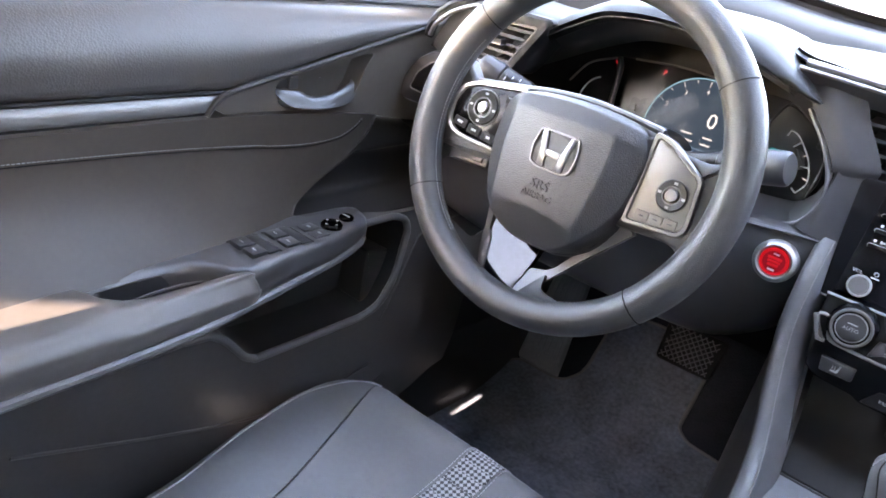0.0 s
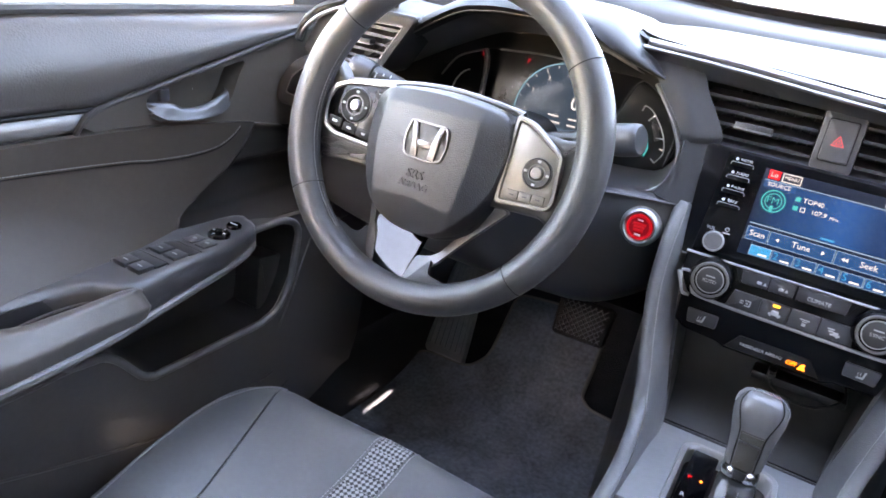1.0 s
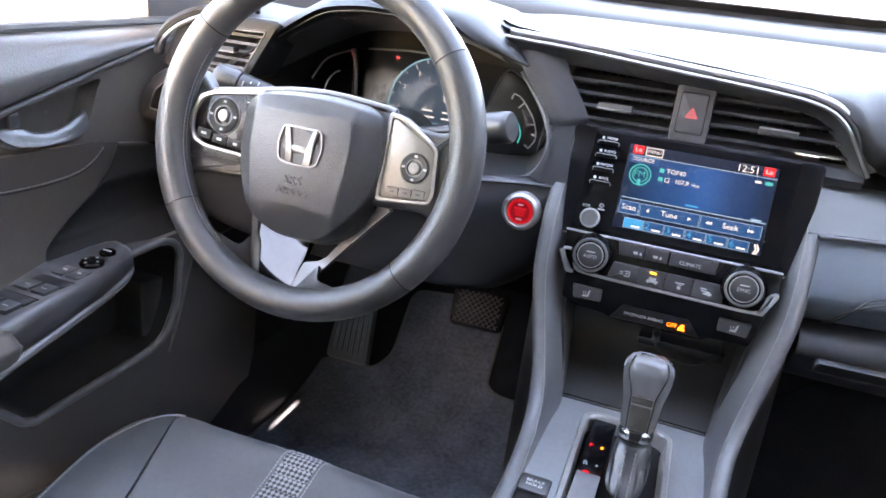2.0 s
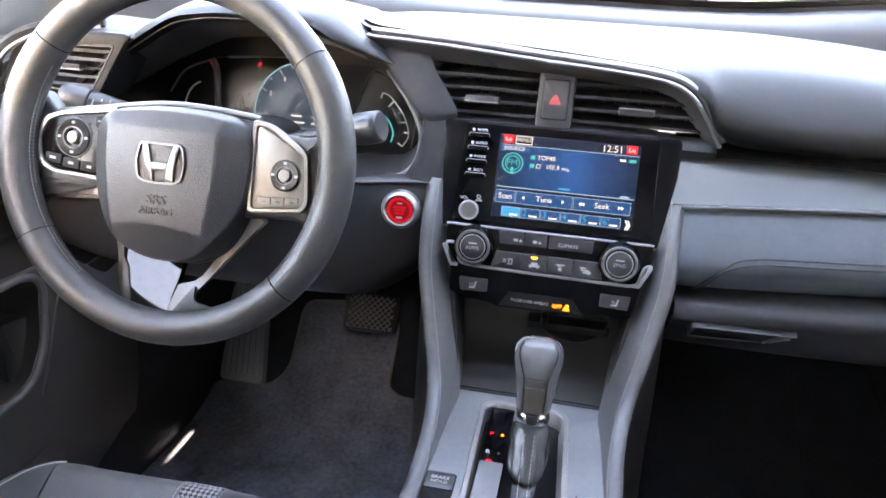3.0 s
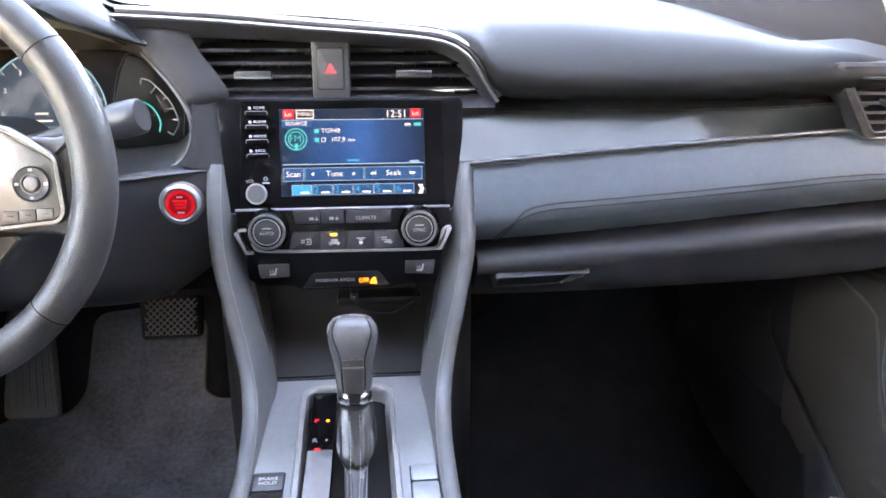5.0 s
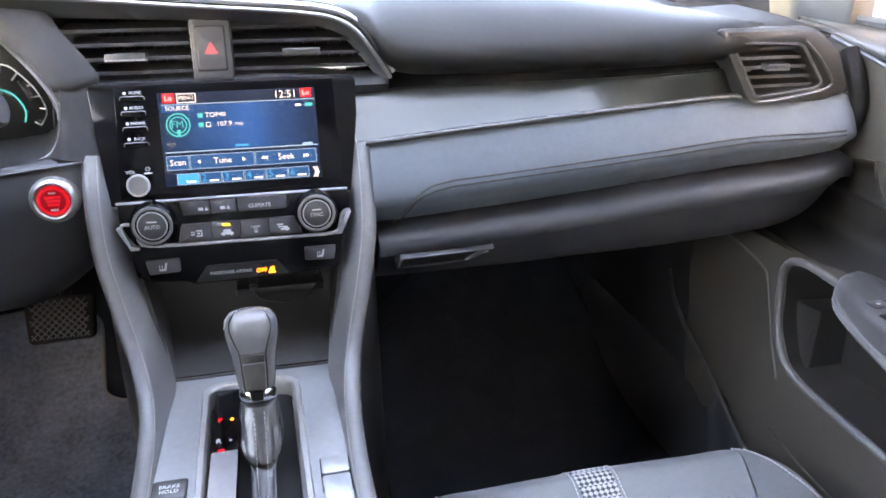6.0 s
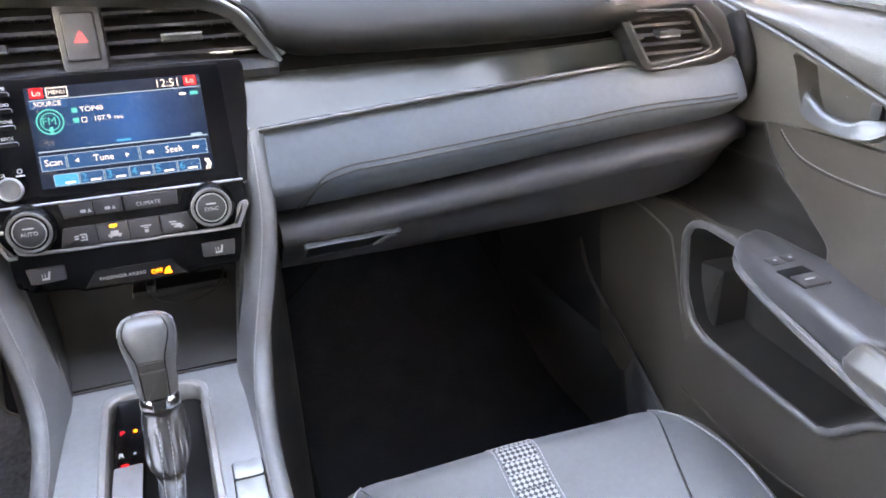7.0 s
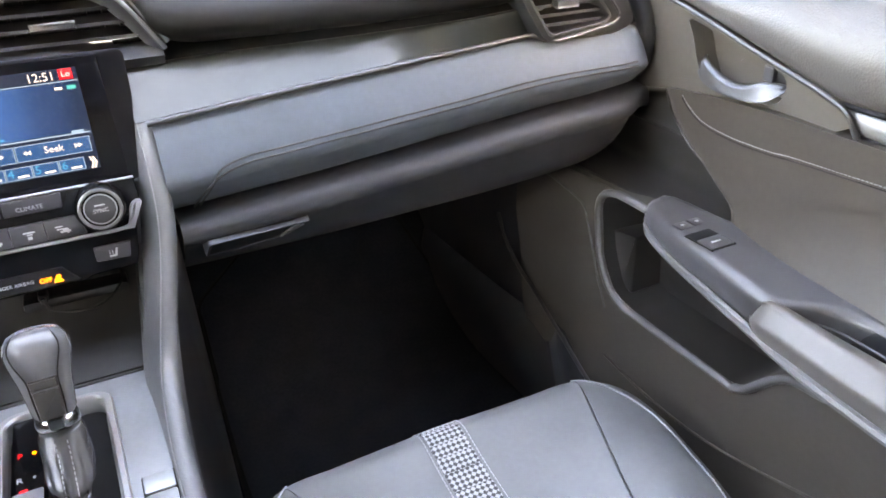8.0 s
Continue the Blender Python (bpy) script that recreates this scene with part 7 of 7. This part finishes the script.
    step = slab(rounded([(-0.092, 0.318), (-0.066, 0.318), (-0.048, 0.362), (-0.045, 0.392), (-0.090, 0.399)], 0.004), 0.0, 0.050, 0.003, Matrix(((0, 0, -s, s * (0.700 + o)), (1, 0, 0, 0), (0, 1, 0, 0), (0, 0, 0, 1))))
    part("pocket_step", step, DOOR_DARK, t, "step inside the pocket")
    # paler tube draws the highlight along the panel's crease
    for pts in (((0.10, 0.430), (0.04, 0.425), (-0.004, 0.417), (-0.016, 0.403), (-0.034, 0.367), (-0.046, 0.335), (-0.056, 0.303), (-0.060, 0.285)),):
        part("crease", tube(cr([D(xl(y, z) - 0.0006, y, z) for y, z in pts], 40), 0.0015, 6), RIM, t)
    part("crease", tube(cr([D(xl(y, z) - 0.0005, y, z) for y, z in ((-0.385, 0.371), (-0.46, 0.3685), (-0.56, 0.374), (-0.70, 0.381), (-0.85, 0.387))], 30), 0.0042, 8), low, t)
    part("crease", tube(cr([D(xl(y, z) - 0.0005, y, z) for y, z in ((-0.06, 0.205), (-0.153, 0.196), (-0.261, 0.204), (-0.40, 0.245), (-0.56, 0.305))], 30), 0.0022, 6), low, t)
    # armrest: switch panel that narrows into a rail round the pull cup
    secs = []
    for y, xi, xo, zt, zb in ((-0.116, 0.644, 0.655, 0.462, 0.452), (-0.121, 0.630, 0.659, 0.466, 0.449), (-0.132, 0.620, 0.662, 0.468, 0.446), (-0.155, 0.610, 0.664, 0.469, 0.444), (-0.178, 0.603, 0.665, 0.469, 0.443), (-0.21, 0.594, 0.668, 0.469, 0.441), (-0.24, 0.590, 0.684, 0.469, 0.440), (-0.277, 0.587, 0.700, 0.468, 0.438), (-0.332, 0.581, 0.700, 0.466, 0.436),
                             (-0.347, 0.587, 0.690, 0.466, 0.436), (-0.356, 0.599, 0.690, 0.466, 0.436), (-0.366, 0.614, 0.690, 0.466, 0.436), (-0.382, 0.625, 0.690, 0.466, 0.436), (-0.402, 0.630, 0.690, 0.466, 0.436), (-0.430, 0.632, 0.690, 0.466, 0.436), (-0.463, 0.632, 0.690, 0.465, 0.434), (-0.485, 0.628, 0.690, 0.463, 0.432), (-0.515, 0.626, 0.690, 0.457, 0.430)):
        secs.append([D(xo + o, y, zt), D(0.45 * xo + 0.55 * xi + o, y, zt), D(xi + o + 0.009, y, zt - 0.0006), D(xi + o + 0.002, y, zt - 0.005), D(xi + o, y, zt - 0.012), D(xi + o + 0.001, y, zb), D(xi + o + 0.02, y, zb - 0.010), D(xo + o, y, zb - 0.012)])
    body = [cr(q, 48, True) for q in secs]
    part("armrest_front", sheet(body, wrap_v=True, cap=True), DOOR_GREY, t, "grey switch panel and rail of the armrest", smooth=50)
    under = [(0.640, -0.118, 0.446), (0.616, -0.145, 0.441), (0.600, -0.195, 0.438), (0.589, -0.255, 0.435), (0.577, -0.325, 0.432), (0.566, -0.385, 0.430), (0.561, -0.437, 0.429), (0.558, -0.52, 0.427), (0.556, -0.70, 0.425), (0.555, -0.80, 0.424)]
    # highlight on the rounded lower edge, put in as a paler grey tube
    part("armrest_edge", tube(cr([D(x + o - 0.001, y, z) for x, y, z in under], 60), 0.0048, 8), RIM, t, "edge under the armrest, paler for its highlight")
    secs = []
    for y, xi, xo, zt, zb in ((-0.325, 0.581, 0.587, 0.4505, 0.440), (-0.3265, 0.577, 0.591, 0.454, 0.438), (-0.330, 0.572, 0.594, 0.4585, 0.4365), (-0.337, 0.5675, 0.595, 0.4625, 0.4345), (-0.348, 0.565, 0.594, 0.4642, 0.433), (-0.364, 0.5635, 0.593, 0.4650, 0.4325), (-0.40, 0.561, 0.592, 0.465, 0.432), (-0.45, 0.558, 0.593, 0.465, 0.431), (-0.468, 0.557, 0.600, 0.465, 0.430), (-0.482, 0.556, 0.614, 0.465, 0.430), (-0.495, 0.556, 0.645, 0.465, 0.430), (-0.52, 0.555, 0.680, 0.465, 0.429), (-0.65, 0.554, 0.688, 0.465, 0.428), (-0.80, 0.552, 0.690, 0.465, 0.427)):
        secs.append([D(xo + o, y, zt - 0.006), D(xo + o - 0.005, y, zt), D(0.5 * (xo + xi) + o, y, zt + 0.002), D(xi + o + 0.012, y, zt - 0.002), D(xi + o + 0.002, y, zt - 0.012), D(xi + o, y, 0.5 * (zt + zb)), D(xi + o + 0.004, y, zb), D(xi + o + 0.012, y, zb - 0.004), D(xo + o, y, zb - 0.006)])
    part("armrest_pad", sheet([cr(q, 48, True) for q in secs], wrap_v=True, cap=True), ARM_PAD, t, "padded leatherette armrest", smooth=60)
    cup = [[D(x + o, y, z) for x, z in ((0.586, 0.452), (0.594, 0.412), (0.612, 0.402), (0.626, 0.412), (0.634, 0.458))] for y in (-0.335, -0.42, -0.52)]
    part("pull_cup", loft(cup, 10, 16, 0.003), HARD, t, "dark pull cup")
    part("cup_line", tube(cr([D(x + o, y, z) for x, y, z in ((0.600, -0.360, 0.451), (0.614, -0.378, 0.450), (0.621, -0.405, 0.448), (0.621, -0.440, 0.446), (0.612, -0.482, 0.444))], 24), 0.0013, 6), SATIN, t)
    # switches
    def pb(x0, x1, y0, y1, z0, z1, m, n2, lab="", b=0.001, under=None):
        return part(n2, block(*sorted((s * x0, s * x1)), y0, y1, z0, z1, b), m, under or t, lab)
    if driver:
        for y0 in (-0.322, -0.276):
            pb(0.593, 0.637, y0 + 0.0225, y0 + 0.038, 0.4600, 0.4698, HARD, "switch_well")
            pb(0.637, 0.6385, y0, y0 + 0.0395, 0.4600, 0.4702, SATIN, "switch_edge", "", 0.0003)
            pb(0.591, 0.639, y0 + 0.038, y0 + 0.0395, 0.4600, 0.4702, SATIN, "switch_edge", "", 0.0003)
            for x0 in (0.594, 0.617):
                sw = pb(x0, x0 + 0.019, y0 + 0.002, y0 + 0.022, 0.462, 0.4716, HARD_GREY, "window_switch", "window switch")
                pb(x0 + 0.006, x0 + 0.013, y0 + 0.010, y0 + 0.0115, 0.4710, 0.4720, PRINT, "mark", "", 0.0002, sw)
        for x0 in (0.596, 0.616):
            sw = pb(x0, x0 + 0.016, -0.230, -0.208, 0.462, 0.4710, DOOR_GREY, "lock_switch", "lock switch")
            pb(x0 + 0.005, x0 + 0.010, -0.220, -0.217, 0.470, 0.4716, PRINT, "mark", "", 0.0002, sw)
        k = part("mirror_dial", lathe([(0.0135, -0.004), (0.0135, 0.004), (0.0115, 0.0062), (0.006, 0.0062), (0.005, 0.005), (0, 0.005)], 28, Matrix.Translation((s * 0.614, -0.190, 0.468))), PIANO, t, "black mirror dial")
        for j in range(4):
            a = math.pi / 2 * j
            part("mark", slab([(0.0020 * math.cos(a + q), 0.0020 * math.sin(a + q)) for q in (0, 2.1, 4.2)], 0, 0.0008, 0, Matrix.Translation((s * 0.614 + 0.0088 * math.cos(a), -0.190 + 0.0088 * math.sin(a), 0.4740))), PRINT, t)
        part("fold_switch", lathe([(0.0095, -0.004), (0.0095, 0.004), (0.008, 0.0055), (0, 0.0055)], 24, Matrix.Translation((s * 0.622, -0.158, 0.468))), PIANO, t, "black mirror switch")
        pb(0.616, 0.628, -0.1595, -0.1575, 0.4732, 0.4740, PRINT, "mark", "", 0.0002)
    else:
        pb(0.612, 0.646, -0.250, -0.211, 0.4600, 0.4698, DARK, "switch_well")
        sw = pb(0.613, 0.643, -0.250, -0.228, 0.462, 0.4715, DOOR_GREY, "window_switch", "window switch")
        pb(0.622, 0.634, -0.240, -0.238, 0.4710, 0.4722, PRINT, "mark", "", 0.0002, sw)
        for x0 in (0.618, 0.638):
            sw = pb(x0, x0 + 0.017, -0.200, -0.186, 0.462, 0.4705, DOOR_GREY, "lock_switch", "lock switch")
            pb(x0 + 0.006, x0 + 0.010, -0.195, -0.192, 0.470, 0.4711, PRINT, "mark", "", 0.0002, sw)
    # outer skin closes the door
    part("outer_skin", loft([[D(0.735, y, 0.715), D(0.775, y, 0.60), D(0.785, y, 0.35), D(0.76, y, 0.0)] for y in (0.25, -0.3, -0.86)], 12, 14, 0.004), PAINT, t, "white painted outer skin")


door(-1, "driver_door", True)
door(1, "passenger_door", False)


# ---------------------------------------------------------------- seats
def seat(s, nm):
    cx = s * 0.358
    t = thing(nm, (cx, -0.4, 0.0), "grey leatherette front seat with a checked cloth stripe and pale seams", "seat", "front seats")

    def z_at(dx, y):
        a = abs(dx)
        top = 0.260 + 0.006 * math.exp(-((a - 0.185) / 0.04) ** 2) + 0.004 * math.exp(-(a / 0.1) ** 2)
        top -= 0.05 * max(0, -y - 0.25) + 0.030 * (1 - math.exp(-max(0, -y - 0.15) / 0.08)) * math.exp(-(a / 0.12) ** 4)
        yf = front(dx)
        d = max(0.0, yf - y)
        r = 0.050
        if d < r:
            top -= r * 0.9 * (1 - math.sqrt(max(0, 1 - ((r - d) / r) ** 2)))
        e = edge(y) - a
        r2 = 0.042
        if e < r2:
            top -= r2 * 1.3 * (1 - math.sqrt(max(0, 1 - ((r2 - max(0, e)) / r2) ** 2)))
        return top

    def edge(y):
        return float(np.interp(y, (-0.60, -0.42, -0.32, -0.24, -0.12), (0.205, 0.220, 0.242, 0.252, 0.250)))

    def front(dx):
        a = abs(dx)
        return -0.114 - 0.20 * max(0, a - 0.10) ** 1.5 - (0.0 if a < 0.15 else 0.085 * (1 - math.sqrt(max(0, 1 - ((a - 0.15) / 0.1) ** 2))))

    def patch(g0, g1, n, name, m, lift=0.0, label=""):
        rows = []
        for k in range(n + 1):
            g = g0(0) + (g1(0) - g0(0)) * k / n
            yf = front(g)
            row = [(cx + g, yf + 0.006, 0.10), (cx + g, yf + 0.003, z_at(g, yf) - 0.03)]
            for q in list(np.linspace(0, 0.06, 12)) + list(np.linspace(0.075, 0.60 + yf, 14)):
                dx = g0(q) + (g1(q) - g0(q)) * k / n
                y = yf - q
                row.append((cx + dx, y, z_at(dx, y) + lift))
            rows.append(row)
        return part(name, thick(sheet(rows), 0.004), m, t, label, smooth=60)
    seam = lambda d: (lambda q: d * (0.184 - 0.085 * (1 - math.exp(-(q / 0.20) ** 1.4)) - 0.02 * q))
    rim = lambda d: (lambda q: d * min(0.2495, edge(-0.13 - q)))
    for d in (-1, 1):
        patch(seam(d), rim(d), 16, "bolster", SEAT_SIDE, 0, "grey side bolster")
    patch(lambda q: seam(-1)(q) + 0.0012, lambda q: seam(1)(q) - 0.0012, 28, "centre_panel", SEAT, 0, "grey leatherette centre panel")
    c0 = -s * 0.004
    patch(lambda q: c0 - 0.0215, lambda q: c0 + 0.0215, 6, "stripe", CHECKS, 0.0016, "light and dark checked cloth stripe")

    def on(dx, q, lift=0.0016):
        y = front(dx) - q
        return (cx + dx, y, z_at(dx, y) + lift)
    for dx in (c0 - 0.0255, c0 + 0.0255):
        part("stitching", stitches([on(dx, q) for q in np.linspace(0.004, 0.5, 40)], 0.0046, 0.0032, 0.0006), THREAD, t, "pale thread seam", kind="stuff")
    for d in (-1, 1):
        part("stitching", stitches([on(d * (edge(front(0.15) - q) - 0.033 - 0.052 * max(0, 1 - q / 0.09) ** 1.6), q) for q in np.linspace(0.015, 0.5, 60)], 0.0046, 0.0034, 0.0012), THREAD, t, "pale thread seam", kind="stuff")
        part("seam", tube([on(seam(d)(q), q, 0.0003) for q in np.linspace(0.0, 0.5, 40)], 0.0005, 5), HARD_GREY, t)
    part("base", block(*sorted((cx - 0.215, cx + 0.215)), -0.68, -0.15, 0.03, 0.235, 0.02), HARD, t, "black plastic seat base")
    part("backrest", loft([[(cx + a * w, y + 0.03 * a * a, z) for a in (-1, -0.8, -0.4, 0, 0.4, 0.8, 1)] for w, y, z in ((0.215, -0.80, 0.20), (0.222, -0.84, 0.40), (0.215, -0.90, 0.62), (0.18, -0.94, 0.80))], 20, 24, -0.07), SEAT_SIDE, t, "grey leatherette backrest")


seat(-1, "driver_seat")
seat(1, "passenger_seat")
